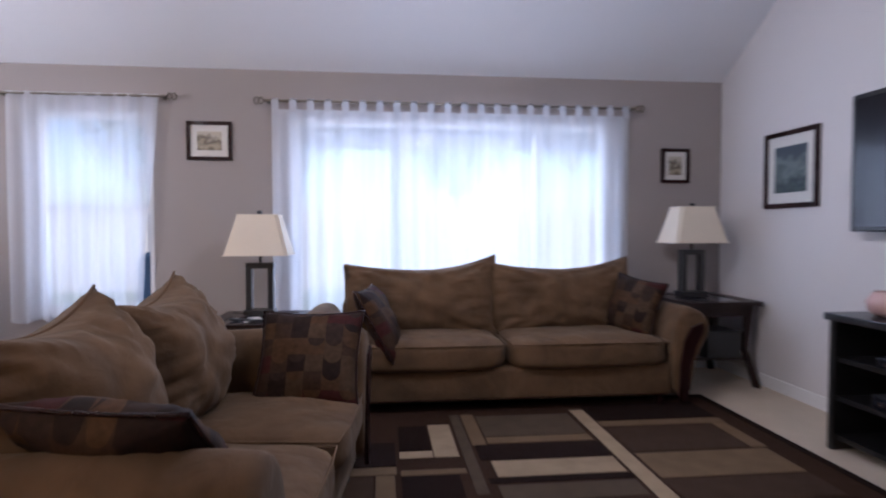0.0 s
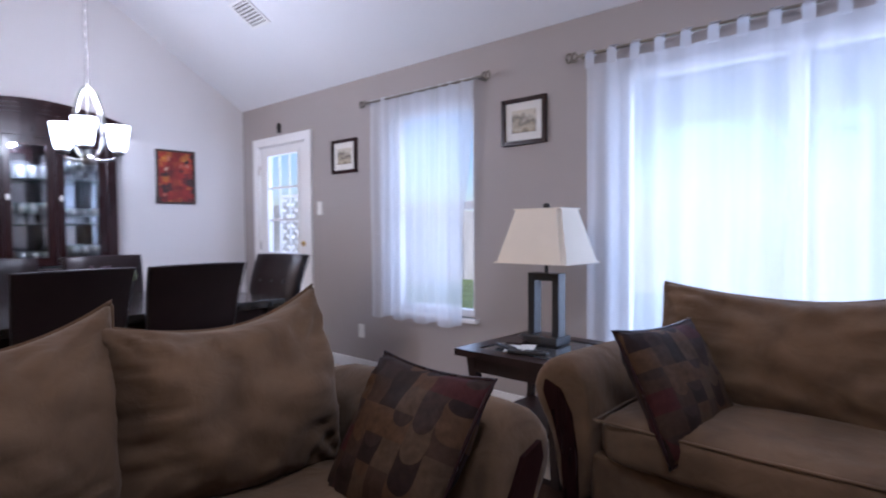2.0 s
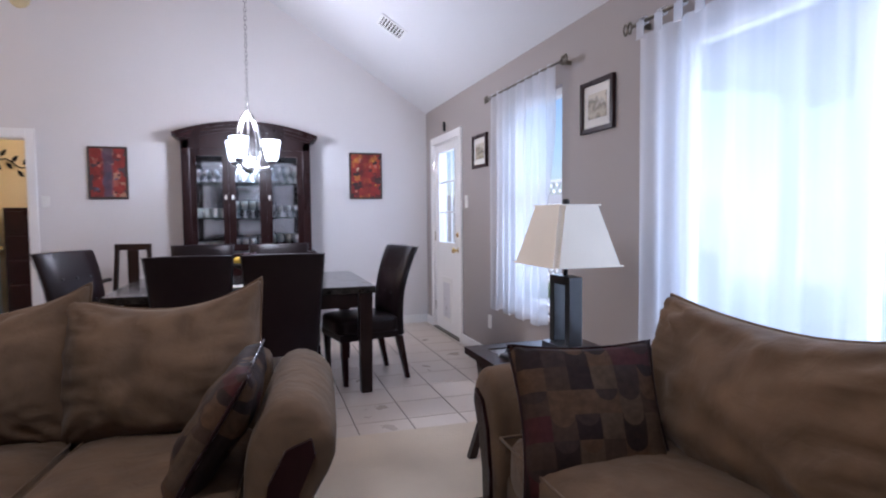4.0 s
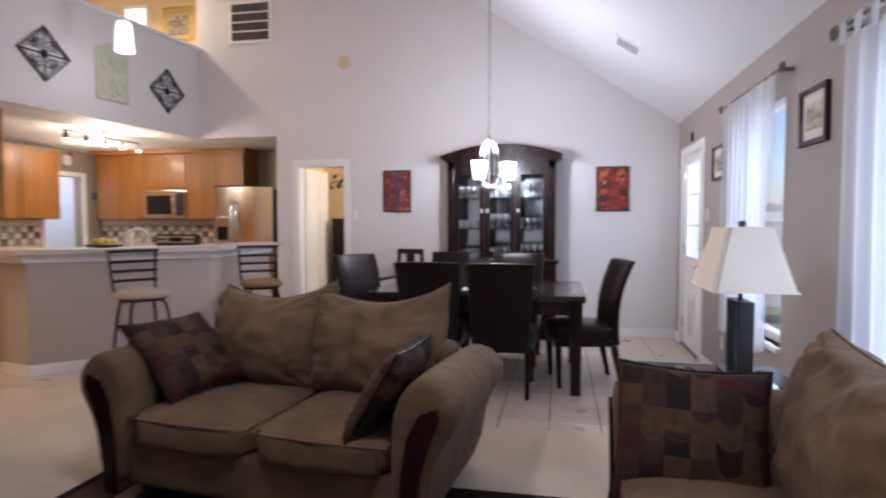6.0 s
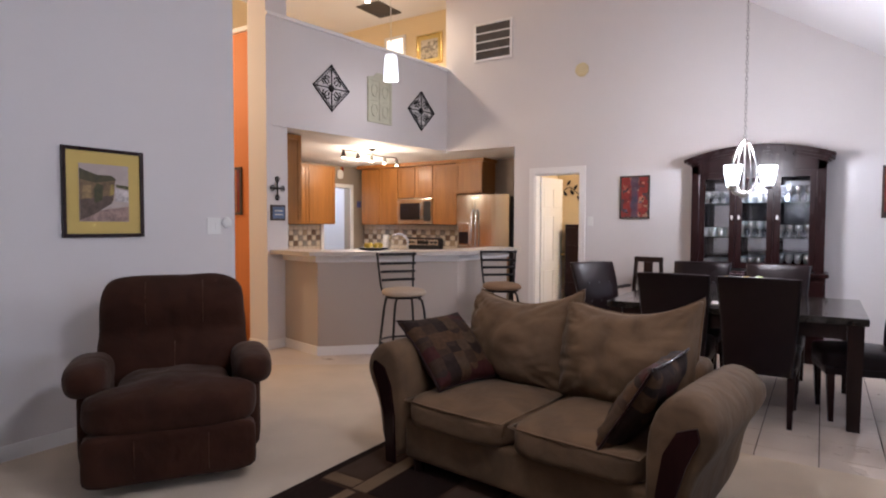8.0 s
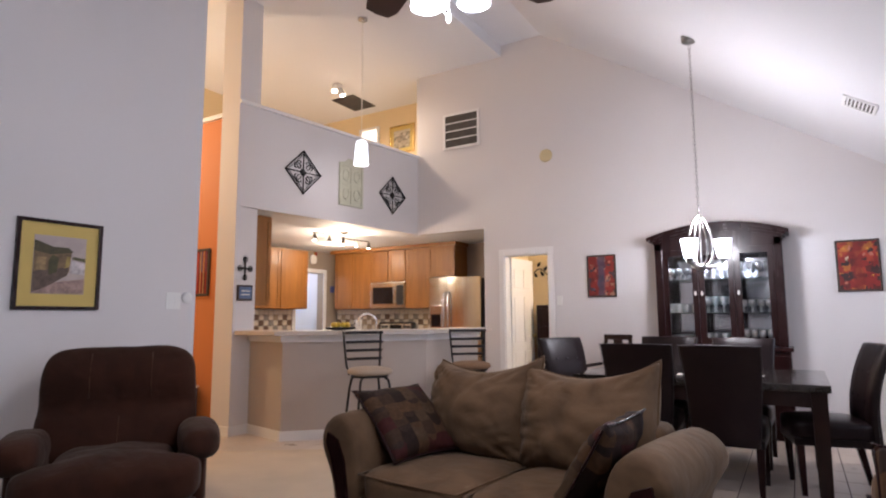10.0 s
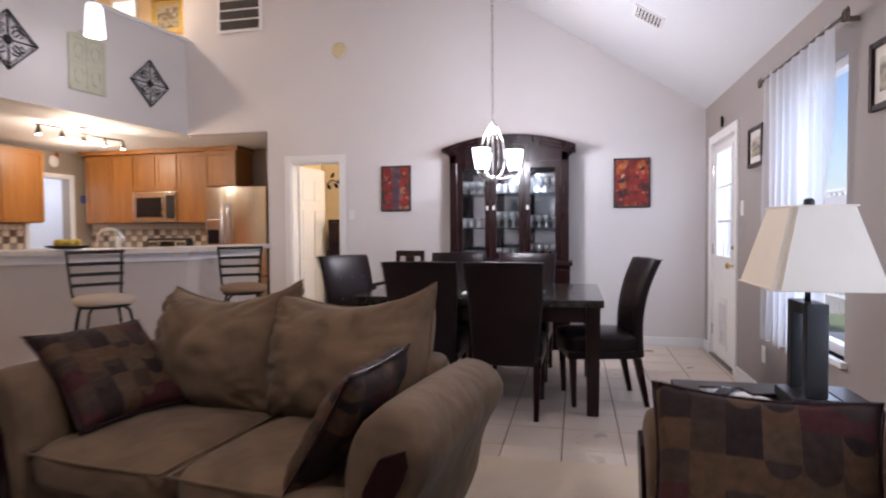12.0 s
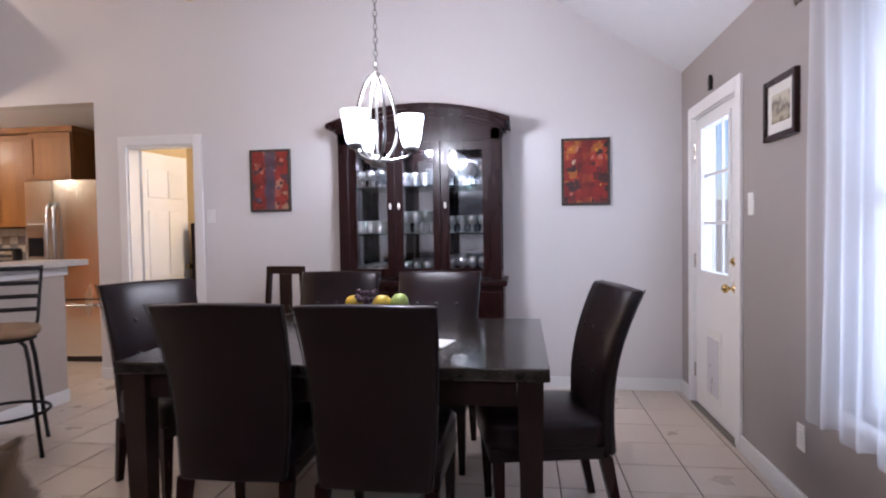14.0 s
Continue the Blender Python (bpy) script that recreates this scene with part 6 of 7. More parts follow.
mw = thing("microwave", pose(FX + 0.04, -2.825, 1.38), "steel microwave oven below the wall cabinets", "microwave")
part("case", B(-0.37, 0.0, -0.365, 0.365, 0, 0.44, bev=0.006), STEEL, mw)
part("window", B(0.001, 0.006, -0.31, 0.12, 0.07, 0.36), SCREEN, mw)
part("control_panel", B(0.001, 0.006, 0.20, 0.34, 0.05, 0.39), BLACK, mw)
part("handle", tube(bmesh.new(), [(0.004, 0.155, 0.08), (0.035, 0.16, 0.12), (0.035, 0.16, 0.32), (0.004, 0.155, 0.36)], 0.010), STEEL, mw, smooth=True)
rg = thing("range", pose(-5.18, -2.82, 0), "black and steel kitchen range with raised back panel", "stove")
part("body", B(-0.60, 0.02, -0.375, 0.375, 0.02, 0.90, bev=0.006), STEEL, rg)
part("cooktop", B(-0.58, 0.03, -0.375, 0.375, 0.90, 0.925, bev=0.006), BLACK, rg)
part("oven_door", B(0.021, 0.05, -0.36, 0.36, 0.20, 0.78, bev=0.006), BLACK, rg)
part("back_panel", B(-0.60, -0.50, -0.375, 0.375, 0.925, 1.14, bev=0.03, seg=3), BLACK, rg)
part("control_strip", B(-0.505, -0.495, -0.33, 0.33, 1.00, 1.11, bev=0.004), STEEL, rg)
part("display", B(-0.494, -0.490, -0.12, 0.12, 1.02, 1.09), SCREEN, rg)
for y in (-0.28, -0.20, 0.20, 0.28):
    part("knob", rod(bmesh.new(), (-0.495, y, 1.055), (-0.47, y, 1.055), 0.02), BLACK, rg)

fr = thing("refrigerator", pose(-5.05, -1.275, 0), "stainless steel refrigerator with water dispenser", "refrigerator")
part("body", B(-0.70, -0.075, -0.46, 0.46, 0.03, 1.80, bev=0.01), BLACK, fr)


def bowed(y0, y1, z0, z1):
    bm = bmesh.new()
    pts = [(-0.07, y0), *[(-0.012 + 0.05 * math.sin(math.pi * (0.5 + ((y0 + (y1 - y0) * k / 8) / 0.46) * 0.42)) - 0.03, y0 + (y1 - y0) * k / 8) for k in range(9)], (-0.07, y1)]
    prism(bm, pts, z0, z1)
    return bm


dR = part("door", bowed(-0.105, 0.455, 0.64, 1.83), STEEL, fr)
dL = part("door", bowed(-0.455, -0.115, 0.64, 1.83), STEEL, fr)
dB = part("freezer_drawer", bowed(-0.455, 0.455, 0.06, 0.625), STEEL, fr)
for y in (-0.145, -0.07):
    part("handle", tube(bmesh.new(), [(0.0, y, 0.82), (0.05, y, 0.88), (0.06, y, 1.2), (0.05, y, 1.55), (0.0, y, 1.61)], 0.014), NICKEL, fr, smooth=True)
part("handle", tube(bmesh.new(), [(0.0, -0.36, 0.57), (0.05, -0.33, 0.575), (0.06, 0, 0.575), (0.05, 0.33, 0.575), (0.0, 0.36, 0.57)], 0.013), NICKEL, fr, smooth=True)
part("dispenser", B(-0.01, 0.006, -0.415, -0.215, 1.05, 1.40, bev=0.006), NICKEL, fr, "water dispenser")
part("dispenser_recess", B(0.004, 0.009, -0.40, -0.23, 1.07, 1.26), SCREEN, fr)
part("toe_grille", B(-0.30, -0.02, -0.44, 0.44, 0.0, 0.055), BLACK, fr)

# mixed wall tiles behind the counters
BS = [grained("splash_tile_" + k, c, 0.3, 0.12, 20, 120, 0.05) for k, c in (("cream", (0.64, 0.57, 0.46)), ("tan", (0.36, 0.27, 0.18)), ("brown", (0.16, 0.10, 0.065)), ("grey", (0.28, 0.25, 0.22)))]
for ob, n0 in (("splash_west", 0),):
    back = struct("backsplash_west", B(-5.80, -5.794, -4.28, -1.78, 0.91, 1.37), GROUT)
    meshes = []
    for mt in BS:
        bm = box(bmesh.new(), 0, 0.010, 0, 0.096, 0, 0.086, bev=0.002, seg=1)
        me = bpy.data.meshes.new("splash_tile")
        bm.to_mesh(me)
        bm.free()
        me.materials.append(mt)
        meshes.append(me)
    random.seed(3)
    for r in range(5):
        for k in range(24):
            if -4.27 + k * 0.103 > -1.90:
                continue
            pick = meshes[0] if (r + k) % 2 or r in (0, 4) else random.choice(meshes[1:])
            o = new("splash_tile", pick)
            o.parent = back
            o.matrix_local = pose(-5.797, -4.27 + k * 0.103, 0.912 + r * 0.0915)
back2 = struct("backsplash_east", B(-4.64, -1.79, -4.294, -4.288, 0.91, 1.37), GROUT)
for r in range(5):
    for k in range(27):
        o = new("splash_tile", meshes[0] if (r + k) % 2 or r in (0, 4) else random.choice(meshes[1:]))
        o.parent = back2
        o.matrix_local = pose(-1.85 - k * 0.103, -4.292, 0.912 + r * 0.0915, 0, 0, 90)

# things on the counters
fa = thing("faucet", pose(-2.60, -0.86, 0.911, 0, 0, -135), "arched chrome kitchen faucet behind the bar", "faucet")
part("base", lathe(bmesh.new(), [(0.03, 0), (0.03, 0.01), (0.018, 0.03), (0.016, 0.06)], 16), CHROME, fa, smooth=True)
part("spout", tube(bmesh.new(), [(0, 0, 0.05), (0, 0, 0.26), *[(0, 0.10 - 0.10 * math.cos(a), 0.26 + 0.09 * math.sin(a)) for a in [k * math.pi / 8 for k in range(1, 8)]], (0, 0.20, 0.20)], 0.014, 8), CHROME, fa, smooth=True)
part("lever", rod(bmesh.new(), (0.02, 0, 0.07), (0.09, 0, 0.12), 0.007), CHROME, fa)
dome = thing("glass_dome", pose(-2.33, -0.82, 1.091), "clear glass cake dome on the bar", "dome")
part("cover", lathe(bmesh.new(), [(0.10, 0.0), (0.10, 0.08), (0.085, 0.13), (0.05, 0.165), (0.012, 0.175), (0.012, 0.19), (0.02, 0.205), (0.005, 0.215)], 22), CABGLASS, dome, smooth=True)
tray = thing("fruit_tray", pose(-2.08, -0.93, 1.091), "shallow tray with yellow fruit on the bar", "tray")
part("dish", lathe(bmesh.new(), [(0.08, 0), (0.15, 0.012), (0.165, 0.03), (0.155, 0.03), (0.07, 0.012)], 24), IRON, tray, smooth=True)
for k in range(6):
    a = k * 1.05
    f = tagged(link("lemon", lathe(bmesh.new(), [(0.003, -0.03), (0.022, -0.02), (0.03, 0), (0.022, 0.02), (0.003, 0.03)], 12), FM["lemon"], True), "yellow lemon on the fruit tray", "lemon", "lemons on the tray")
    f.matrix_world = pose(-2.08 + 0.075 * math.cos(a), -0.93 + 0.075 * math.sin(a), 1.145, 70, 20 * k, 30 * k)
pt = thing("paper_towel_roll", pose(-5.55, -3.55, 0.911), "white paper towel roll on the worktop", "paper towel")
part("roll", lathe(bmesh.new(), [(0.055, 0.01), (0.055, 0.27), (0.02, 0.271)], 20), CLOTH, pt, smooth=True)
part("stand", lathe(bmesh.new(), [(0.07, 0), (0.07, 0.009), (0.01, 0.01)], 20), NICKEL, pt)

# track light
tr = thing("track_light", pose(0, 0, 0), "brushed nickel track light with five spots", "track light")
part("bar", tube(bmesh.new(), [(-3.05 - 1.2 * k / 8, -2.30 + 0.05 * math.sin(k * 0.8), 2.37) for k in range(9)], 0.009), NICKELDARK, tr, smooth=True)
part("canopy", lathe(bmesh.new(), [(0.06, 2.44), (0.06, 2.42), (0.012, 2.41), (0.012, 2.37)], 18, (-3.65, -2.27)), NICKELDARK, tr, smooth=True)
BULB = glowing("lit_spot_bulb", (1.0, 0.86, 0.62), 30.0)
for k in range(5):
    x = -3.07 - 0.29 * k
    hd = part("spot_head", lathe(bmesh.new(), [(0.012, 2.36), (0.022, 2.33), (0.036, 2.265), (0.032, 2.265), (0.018, 2.31)], 14, (x, -2.28)), NICKELDARK, tr, smooth=True)
    part("bulb", lathe(bmesh.new(), [(0.01, 2.30), (0.028, 2.272), (0.02, 2.258), (0.004, 2.252)], 12, (x, -2.28)), BULB, hd, "lit warm bulb")

# pendant over the bar
pe = thing("pendant_lamp", pose(-2.60, -1.10, 0), "white glass pendant lamp on a long cord", "pendant lamp")
part("cord", tube(bmesh.new(), [(0, 0, 3.33), (0, 0, 4.87)], 0.005, 6), PLASTIC, pe)
part("canopy", lathe(bmesh.new(), [(0.06, 4.87), (0.06, 4.85), (0.01, 4.83)], 16), NICKEL, pe, smooth=True)
part("glass_shade", lathe(bmesh.new(), [(0.055, 3.32), (0.07, 3.29), (0.088, 3.03), (0.083, 3.03), (0.06, 3.28)], 22), glowing("pendant_glass", (0.93, 0.96, 1.0), 1.5), pe, "glowing white glass shade", smooth=True)
part("bulb", lathe(bmesh.new(), [(0.02, 3.2), (0.035, 3.14), (0.03, 3.09), (0.005, 3.07)], 12), glowing("pendant_bulb", (1, 0.95, 0.85), 25.0), pe)


# ---- wall art over the bar ----
# along the wall u runs from the post; the face looks towards the living room


def on_front(u, z):
    p = K0 + kd * u + kfront * 0.001
    return pose(p.x, p.y, z, 0, 0, math.degrees(math.atan2(kfront.y, kfront.x)) + 90)


def diamond(u, z, s=0.265):
    t = thing("wall_medallion", on_front(u, z), "diamond-shaped dark iron scroll wall medallion", "wall art", "iron medallions")
    for k in (1.0, 0.86):
        r = s * k
        part("frame_ring", tube(bmesh.new(), [(r, -0.012, 0), (0, -0.012, r), (-r, -0.012, 0), (0, -0.012, -r)], 0.012 if k == 1.0 else 0.006, 6, True), IRON, t)
    for q in range(4):
        a = q * math.pi / 2
        for sgn in (-1, 1):
            pts = []
            for i in range(16):
                th = i / 15 * 4.2
                rr = 0.062 * (1 - i / 22)
                x, y = 0.10 + 0.0 * i, sgn * 0.055
                px, py = x + rr * math.cos(th * sgn + math.pi), y + rr * math.sin(th * sgn)
                pts.append((px * math.cos(a) - py * math.sin(a), -0.012, px * math.sin(a) + py * math.cos(a)))
            part("scroll", tube(bmesh.new(), pts, 0.007, 5), IRON, t, smooth=True)
        part("spoke", rod(bmesh.new(), (0.02 * math.cos(a), -0.012, 0.02 * math.sin(a)), (s * 0.95 * math.cos(a), -0.012, s * 0.95 * math.sin(a)), 0.007, seg=6), IRON, t)
    part("rosette", lathe(bmesh.new(), [(0.045, 0), (0.04, 0.012), (0.012, 0.02)], 12), IRON, t, smooth=True, m=pose(0, -0.004, 0, 90, 0, 0))


diamond(0.875, 2.975)
diamond(2.445, 2.945)
PALE = grained("pale_green_paint", (0.52, 0.52, 0.40), 0.7, 0.1, 10, 90, 0.2)
wp = thing("wall_panel", on_front(1.655, 2.955), "pale green carved wooden panel with arched top", "wall art")
part("board", prism(bmesh.new(), [(-0.21, -0.29), (0.21, -0.29), (0.21, 0.27), (0.10, 0.30), (0.05, 0.345), (-0.05, 0.345), (-0.10, 0.30), (-0.21, 0.27)], -0.012, 0, "y"), PALE, wp)
for a, b, c, d in ((-0.205, -0.175, -0.285, 0.265), (0.175, 0.205, -0.285, 0.265), (-0.015, 0.015, -0.26, 0.26)):
    part("stile", B(a, b, -0.022, -0.012, c, d), PALE, wp)
for z in (-0.27, 0.0, 0.25):
    part("rail", B(-0.175, 0.175, -0.021, -0.013, z - 0.014, z + 0.014), PALE, wp)
for sx in (-1, 1):
    for z in (-0.13, 0.12):
        part("carved_ring", tube(bmesh.new(), [(sx * 0.095 + 0.05 * math.cos(a), -0.015, z + 0.075 * math.sin(a)) for a in [k * math.pi / 8 for k in range(16)]], 0.008, 5, True), PALE, wp, smooth=True)
# post: iron cross and blue plaque
cr = thing("wall_cross", pose(-1.605, -1.903, 1.76, 0, 0, 180), "dark iron scrolled cross on the white post", "wall art")
for sx, sz in ((0, 1), (0, -1), (1, 0), (-1, 0)):
    part("arm", rod(bmesh.new(), (0, -0.012, 0), (sx * 0.09, -0.012, sz * 0.13), 0.009, seg=6), IRON, cr)
    part("scroll", tube(bmesh.new(), [(sx * 0.07 + 0.028 * math.cos(a), -0.012, sz * 0.10 + 0.028 * math.sin(a)) for a in [k * math.pi / 5 for k in range(10)]], 0.006, 5, True), IRON, cr, smooth=True)
pq = thing("wall_plaque", pose(-1.61, -1.903, 1.495, 0, 0, 180), "small blue framed plaque on the white post", "plaque")
part("frame", B(-0.10, 0.10, -0.02, 0, -0.085, 0.085, bev=0.005), IRONWOOD, pq)
part("face", B(-0.08, 0.08, -0.024, -0.02, -0.065, 0.065), grained("blue_plaque", (0.10, 0.15, 0.27), 0.5, 0.3, 14, 60, 0.1), pq)
for z in (0.02, -0.02):
    part("text_bar", B(-0.055, 0.055, -0.026, -0.024, z - 0.006, z + 0.006), MATBOARD, pq)
# hall: picture on the orange wall, bin with toys
op = picture(pose(-1.62, -2.68, 1.75, 0, 0, 90), 0.36, 0.55, 0.03, IRONWOOD, 0.0, REDART2, "colourful framed print on the orange wall")
bn = thing("storage_bin", pose(-1.46, -2.66, 0), "dark printed storage bin filled with toys", "bin")
part("drum", lathe(bmesh.new(), [(0.125, 0), (0.14, 0.02), (0.14, 0.46), (0.13, 0.46), (0.12, 0.03)], 24), patchwork("printed_bin_cloth", [(0.02, 0.02, 0.05), (0.06, 0.05, 0.08), (0.25, 0.22, 0.2), (0.03, 0.02, 0.03)], 0.05), bn, smooth=True)
part("rim", tube(bmesh.new(), [(0.142 * math.cos(a), 0.142 * math.sin(a), 0.46) for a in [k * math.pi / 12 for k in range(24)]], 0.008, 6, True), PLASTIC, bn, smooth=True)
toy = thing("toy", pose(-1.47, -2.62, 0.03), "red plastic toy standing in the bin", "toy")
part("shaft", rod(bmesh.new(), (0, 0, 0), (0.02, 0.03, 0.62), 0.03, 0.012), grained("red_plastic", (0.45, 0.04, 0.02), 0.4, 0.1, 8, 60, 0.02), toy)
toy2 = thing("toy", pose(-1.40, -2.70, 0.03), "brown stuffed toy in the bin", "toy")
part("body", softbox(bmesh.new(), (0, 0, 0.42), 0.12, 0.12, 0.2, 2.5), OAK, toy2, smooth=True)

# kitchen wall: rooster ornament, plate, doorway casing; laundry
kc = new("door_3")
tagged(kc, kind="structure")
for a, b in ((-5.49, -5.42), (-4.72, -4.65)):
    part("casing", B(a, b, -4.30, -4.282, 0, 2.11), TRIM, kc)
part("casing", B(-5.42, -4.72, -4.30, -4.282, 2.04, 2.11), TRIM, kc)
ro = thing("wall_ornament", pose(-5.12, -4.30, 2.18, 0, 0, 180), "pale carved rooster ornament above the doorway", "ornament")
part("body", softbox(bmesh.new(), (0, -0.03, 0.10), 0.16, 0.05, 0.17, 2.6), MATBOARD, ro, smooth=True)
part("head", softbox(bmesh.new(), (0.05, -0.03, 0.20), 0.07, 0.045, 0.08, 2.4), REDART, ro, smooth=True)
bp = thing("wall_plate", pose(-5.66, -4.30, 1.75, 0, 0, 180), "small blue square tile on the kitchen wall", "tile")
part("plate", B(-0.05, 0.05, -0.012, 0, -0.06, 0.06, bev=0.003), grained("blue_glaze", (0.06, 0.08, 0.30), 0.3, 0.2, 10, 60, 0.05), bp)
wd = thing("washer", pose(-5.1, -5.85, 0), "white washing machine in the laundry room", "washer")
part("body", B(-0.34, 0.34, -0.33, 0.33, 0.01, 0.95, bev=0.015), PLASTIC, wd)
part("console", B(-0.34, 0.34, -0.33, -0.22, 0.95, 1.12, bev=0.01), PLASTIC, wd)
part("lid", B(-0.30, 0.30, -0.20, 0.31, 0.952, 0.972, bev=0.008), PLASTIC, wd)
sf = thing("wire_shelf", pose(-5.1, -6.02, 1.75), "white wire shelf with household boxes", "shelf")
for k in range(6):
    part("wire", rod(bmesh.new(), (-0.6, -0.15 + k * 0.06, 0), (0.6, -0.15 + k * 0.06, 0), 0.005, seg=6), PLASTIC, sf)
for x in (-0.5, 0.5):
    part("bracket", rod(bmesh.new(), (x, -0.17, -0.25), (x, 0.12, -0.01), 0.006, seg=6), PLASTIC, sf)
random.seed(12)
for k in range(5):
    bx = thing("household_box", pose(-5.5 + k * 0.19, -6.03, 1.757), "small coloured household box on the wire shelf", "box", "boxes on the shelf")
    h = random.uniform(0.12, 0.26)
    part("carton", B(-0.07, 0.07, -0.08, 0.08, 0, h, bev=0.004), random.choice((PLASTIC, BS[0], BS[3], IRON)), bx)

# ---- side room ----
dr = thing("dresser", pose(-5.32, 0.40, 0), "tall dark wooden chest of drawers", "dresser")
part("body", B(-0.22, 0.22, -0.34, 0.30, 0.0, 1.38, bev=0.008), REDWOOD, dr)
for k in range(5):
    d = part("drawer", B(0.221, 0.236, -0.31, 0.27, 0.07 + k * 0.26, 0.30 + k * 0.26, bev=0.005), REDWOOD, dr)
    part("pull", rod(bmesh.new(), (0.236, -0.02, 0.185 + k * 0.26), (0.258, -0.02, 0.185 + k * 0.26), 0.012), BRASS, d)
tw = thing("wall_vine", pose(-5.55, 0.10, 1.88, 0, 0, 90) @ Matrix.Diagonal((0.8, 1, 0.9, 1)), "dark iron vine wall ornament", "wall art")
part("stem", tube(bmesh.new(), [(-0.30 + 0.06 * k, -0.012, 0.06 * math.sin(k * 0.9)) for k in range(11)], 0.008), IRON, tw, smooth=True)
for k in range(9):
    x, z = -0.27 + 0.066 * k, 0.06 * math.sin((k + 0.4) * 1.0) + (0.07 if k % 2 else -0.07)
    part("leaf", lathe(bmesh.new(), [(0.004, -0.05), (0.028, -0.015), (0.024, 0.02), (0.003, 0.055)], 8), IRON, tw, smooth=True, m=pose(x, -0.012, z, 0, 40 * (1 if k % 2 else -1), 0) @ Matrix.Diagonal((1, 0.25, 1, 1)))

# ---- high space ----
up = picture(pose(-5.30, -2.42, 4.28, 0, 0, 90), 0.52, 0.50, 0.03, BRASS, 0.06, SEPIA, "gilt-framed print high on the cream wall", YELLOWMAT)
uw = new("window_3")
tagged(uw, kind="structure")
for a, b in ((-3.36, -3.31), (-2.96, -2.91)):
    part("window_frame", B(-5.30, -5.275, a, b, 3.95, 4.55), TRIM, uw)
for a, b in ((3.90, 3.95), (4.55, 4.60)):
    part("window_frame", B(-5.30, -5.275, -3.36, -2.91, a, b), TRIM, uw)
part("pane", B(-5.298, -5.288, -3.31, -2.96, 3.95, 4.55), glowing("lamplit_window", (1.0, 0.86, 0.6), 1.6), uw, "lit frosted pane")
uv = thing("ceiling_vent", pose(-4.72, -3.02, 4.87), "dusty grey ceiling vent above the kitchen", "vent")
part("backing", B(-0.27, 0.27, -0.20, 0.20, -0.006, 0), VENT_DARK, uv)
for s in (-1, 1):
    part("frame", B(s * 0.30, s * 0.265, -0.23, 0.23, -0.016, 0), VENT_DARK, uv)
    part("frame", B(-0.265, 0.265, s * 0.23, s * 0.195, -0.016, 0), VENT_DARK, uv)
for k in range(9):
    part("slat", B(-0.265, 0.265, -0.18 + k * 0.042, -0.16 + k * 0.042, -0.016, -0.006), VENT_DARK, uv)
us = thing("ceiling_spot", pose(-4.0, -2.75, 4.87), "pair of lit spot lamps on the upper ceiling", "spot lamp")
part("base", lathe(bmesh.new(), [(0.08, 0), (0.08, -0.02), (0.02, -0.03)], 16), PLASTIC, us, smooth=True)
for s in (-1, 1):
    h = part("spot_head", rod(bmesh.new(), (s * 0.05, 0, -0.03), (s * 0.09, 0.02, -0.13), 0.035, 0.05), PLASTIC, us)
    part("bulb", lathe(bmesh.new(), [(0.01, -0.11), (0.042, -0.135), (0.03, -0.15), (0.005, -0.155)], 12, (s * 0.09, 0.02)), BULB, us, "lit warm bulb")

# ---- outside ----
GRASS = grained("lawn", (0.10, 0.13, 0.05), 0.95, 0.4, 1.5, 60, 0.5)
CONC = grained("patio_concrete", (0.55, 0.53, 0.50), 0.9, 0.12, 2, 60, 0.3)
FENCE = grained("weathered_fence_wood", (0.55, 0.50, 0.45), 0.85, 0.2, 4, 40, 0.3, stretch=(1, 1, 0.2))
struct("ground", B(-300, 300, YN + 0.17, 400, -0.6, -0.16), GRASS)
struct("pavement", B(-6, 5, YN + 0.17, 8.2, -0.2, -0.05), CONC)
pr = thing("patio_roof", pose(0, 0, 0), "white patio cover on square posts", "patio roof")
part("deck", B(-2.6, 4.2, YN + 0.20, 7.9, 2.50, 2.58), TRIM, pr)
part("beam", B(-2.6, 4.2, 7.72, 7.86, 2.28, 2.50), TRIM, pr)
for x in (-2.5, 0.66, 3.9):
    part("post", B(x - 0.06, x + 0.06, 7.73, 7.85, -0.05, 2.28), TRIM, pr)
for k in range(7):
    part("rafter", B(-2.4 + k, -2.34 + k, YN + 0.22, 7.7, 2.40, 2.50), TRIM, pr)
fc = thing("fence", pose(0, 13.0, -0.16), "weathered wooden board fence behind the lawn", "fence")
for k in range(110):
    part("board", B(-9 + k * 0.165, -8.85 + k * 0.165, 0, 0.02, 0, 1.8 + 0.02 * math.sin(k * 1.7)), FENCE, fc)
for z in (0.4, 1.4):
    part("rail", B(-9, 9.1, 0.021, 0.06, z, z + 0.09), FENCE, fc)
fc2 = thing("fence", pose(-8.6, 4.9, -0.16, 0, 0, 90), "weathered wooden board fence beside the lawn", "fence")
for k in range(48):
    part("board", B(k * 0.165, 0.15 + k * 0.165, 0, 0.02, 0, 1.8 + 0.02 * math.sin(k * 1.3)), FENCE, fc2)
for z in (0.4, 1.4):
    part("rail", B(0, 7.9, 0.021, 0.06, z, z + 0.09), FENCE, fc2)
lt = thing("lattice_screen", pose(-6.0, 6.6, -0.05), "white diagonal lattice screen on the patio", "lattice")
part("frame", wall_with_openings(bmesh.new(), -1.15, 1.15, 0, 0.03, 0.35, 1.80, [(-1.11, 1.11, 0.39, 1.76)]), TRIM, lt)
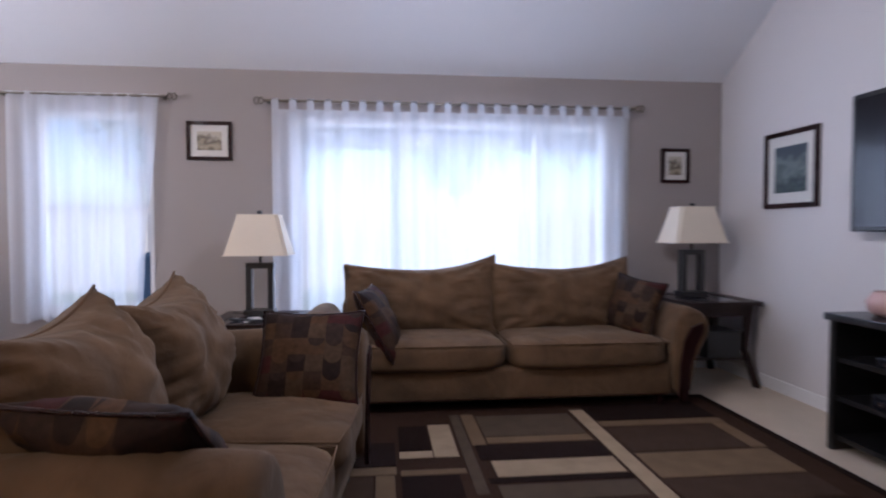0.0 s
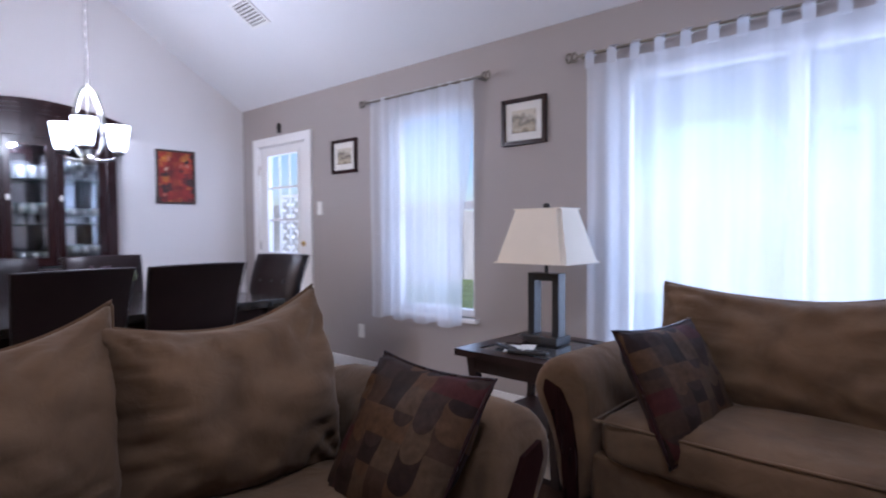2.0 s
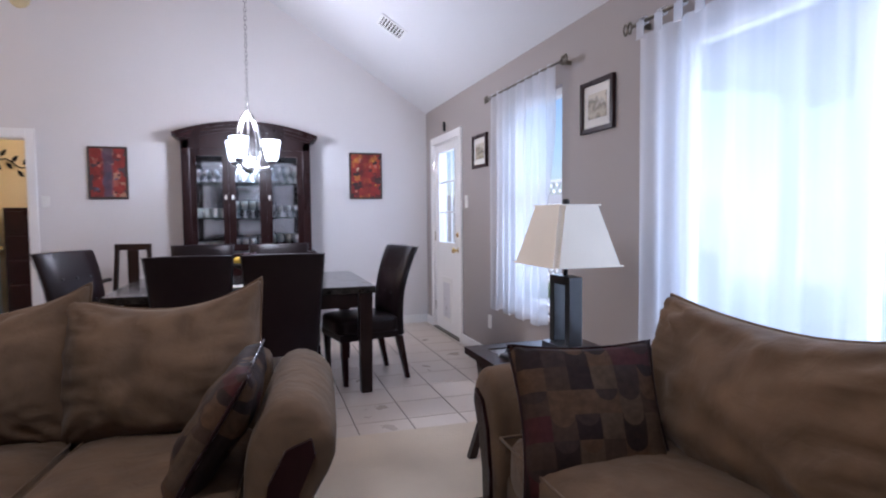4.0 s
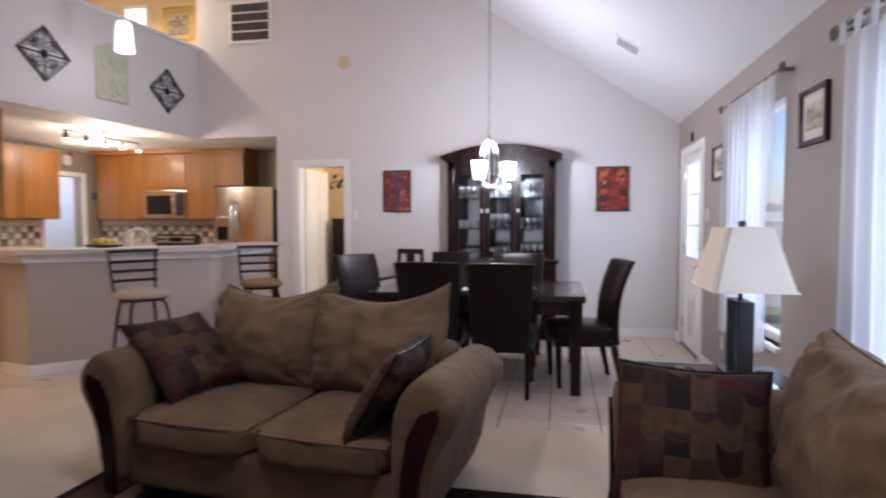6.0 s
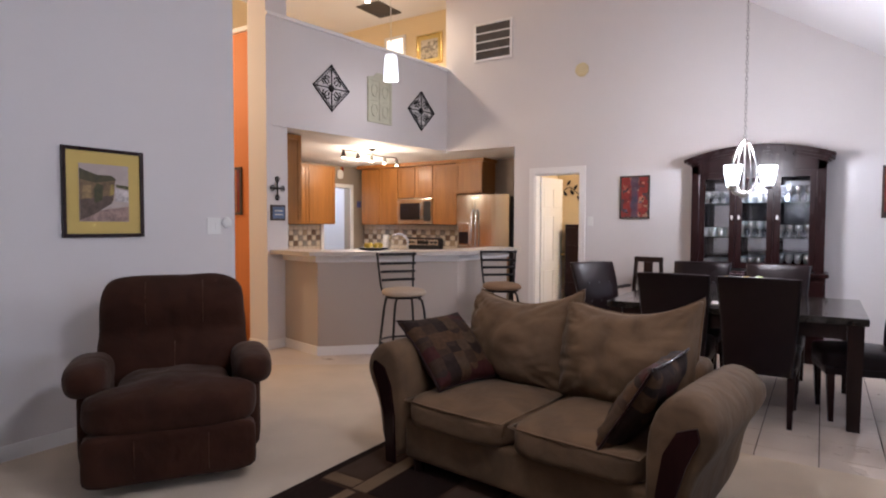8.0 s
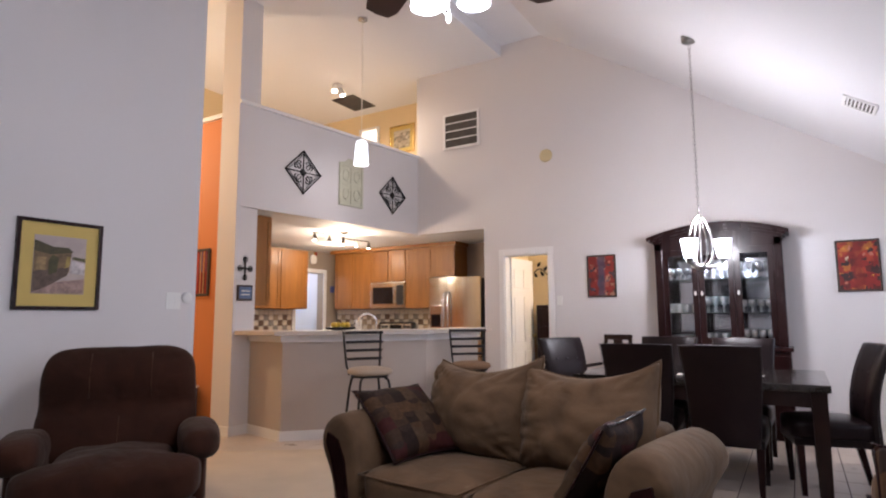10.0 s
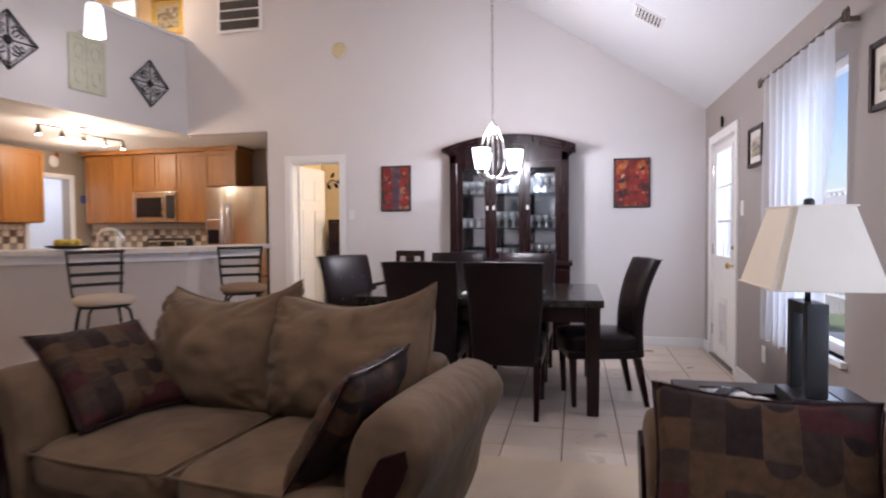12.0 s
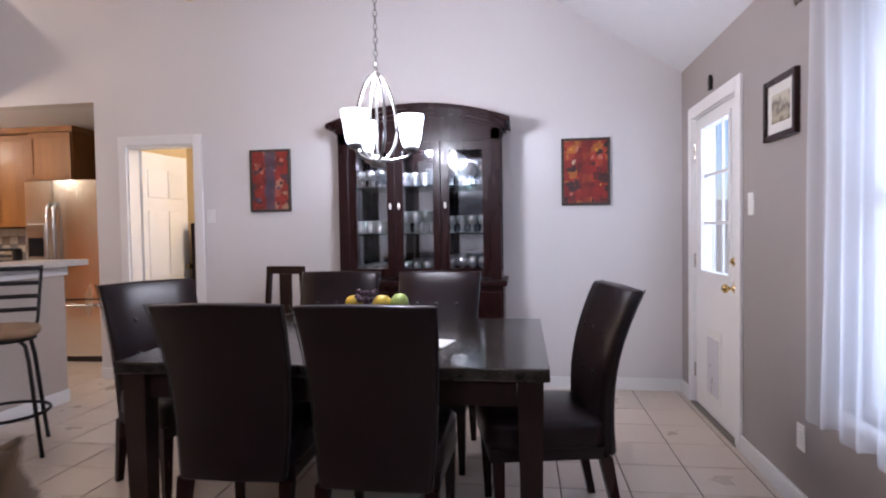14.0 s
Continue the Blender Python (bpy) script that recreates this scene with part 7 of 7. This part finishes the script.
for s in (-1, 1):
    part("post", B(s * 1.13 - 0.02, s * 1.13 + 0.02, 0.0, 0.03, 0.0, 0.35), TRIM, lt)
    for k in range(-9, 20):
        a = Vector((-1.11 + k * 0.17, 0.39))
        pts = []
        for t in range(0, 138):
            q = a + Vector((t * 0.01 if s > 0 else -t * 0.01 + 1.37, t * 0.01))
            if -1.11 <= q.x <= 1.11 and q.y <= 1.76:
                pts.append(q)
        if len(pts) > 5:
            part("lath", rod(bmesh.new(), (pts[0].x, 0.010 if s > 0 else 0.02, pts[0].y), (pts[-1].x, 0.010 if s > 0 else 0.02, pts[-1].y), 0.018, seg=4), TRIM, lt)
pcx = thing("patio_chair", pose(-1.55, 6.1, -0.05, 0, 0, 170), "blue-grey patio armchair outside the window", "chair")
BLUEC = grained("blue_outdoor_fabric", (0.10, 0.17, 0.26), 0.8, 0.15, 6, 120, 0.2)
part("seat", softbox(bmesh.new(), (0, 0, 0.42), 0.62, 0.60, 0.16, 5), BLUEC, pcx, smooth=True)
part("backrest", softbox(bmesh.new(), (0, 0.30, 0.72), 0.66, 0.16, 0.62, 5), BLUEC, pcx, smooth=True)
for sx in (-1, 1):
    part("armrest", softbox(bmesh.new(), (sx * 0.36, 0, 0.60), 0.12, 0.62, 0.08, 4), BLUEC, pcx, smooth=True)
    for y in (-0.26, 0.26):
        part("leg", rod(bmesh.new(), (sx * 0.32, y, 0), (sx * 0.32, y, 0.4), 0.02), IRON, pcx)


def shrub(x, y, h, r, seed):
    random.seed(seed)
    t = thing("tree", pose(x, y, -0.16), "leafy green garden tree behind the fence", "tree", "garden trees")
    bm = rod(bmesh.new(), (0, 0, 0), (0.1, 0, h * 0.55), 0.12, 0.07)
    for k in range(5):
        a = k * 1.26
        rod(bm, (0.08, 0, h * 0.45), (r * 0.6 * math.cos(a), r * 0.6 * math.sin(a), h * 0.75), 0.05, 0.02, 6)
    part("trunk", bm, FENCE, t)
    bm = bmesh.new()
    for k in range(1500):
        d = Vector((random.gauss(0, 1), random.gauss(0, 1), random.gauss(0, 0.8))).normalized() * r * random.uniform(0.45, 1.05) * (0.8 + 0.3 * noise.noise(Vector((k * 0.01, seed, 0))))
        c = d + Vector((0, 0, h * 0.78))
        q = Euler((random.uniform(0, 6), random.uniform(0, 6), random.uniform(0, 6))).to_matrix()
        s = random.uniform(0.06, 0.13)
        vs = [bm.verts.new(c + q @ Vector(p) * s) for p in ((-1, 0, 0), (0, -0.4, 0.1), (1, 0, 0), (0, 0.4, 0.1))]
        bm.faces.new(vs)
    part("crown", bm, LEAF, t)


LEAF = grained("tree_leaves", (0.07, 0.11, 0.035), 0.7, 0.5, 3, 40, 0.0)
for i, (x, y, h, r) in enumerate(((-6, 16, 5.5, 2.0), (-2, 17.5, 6.5, 2.4), (2.5, 15.5, 4.8, 1.8), (6.5, 18, 7, 2.6))):
    shrub(x, y, h, r, i + 20)

# ---- floor tiles ----
PITCH = 0.33
bm = box(bmesh.new(), 0.0035, PITCH - 0.0035, 0.0035, PITCH - 0.0035, -0.012, 0.0, bev=0.0015, seg=1)
tile_me = bpy.data.meshes.new("tile")
bm.to_mesh(tile_me)
bm.free()
tile_me.materials.append(TILE)
fl = bpy.data.objects["floor"]
rest = bmesh.new()


def carpet_edge(y):
    """Where the tiles end, as x for a y."""
    if y > 0.6:
        return -1.13
    if y > -0.3:
        return -1.13 - 0.62 * (0.6 - y) / 0.9
    if y > -1.36:
        return -1.75 + 0.75 * (-0.3 - y) / 1.06
    return -1.0


for i in range(17):
    for j in range(-24, 4):
        x, y = -1.0 - (i + 1) * PITCH, 3.46 + j * PITCH
        if y > YN - 0.02 or x < -6.2 or y < -4.4:
            continue
        if y > -1.0 and x > XW - 0.35:
            o = new("tile", tile_me)
            o.parent = fl
            o.matrix_local = pose(x, y, 0)
        else:
            box(rest, x + 0.002, x + PITCH - 0.003, y + 0.002, y + PITCH - 0.003, -0.012, 0.0)
tagged(part("far_tiles", rest, TILE, fl), kind="stuff")
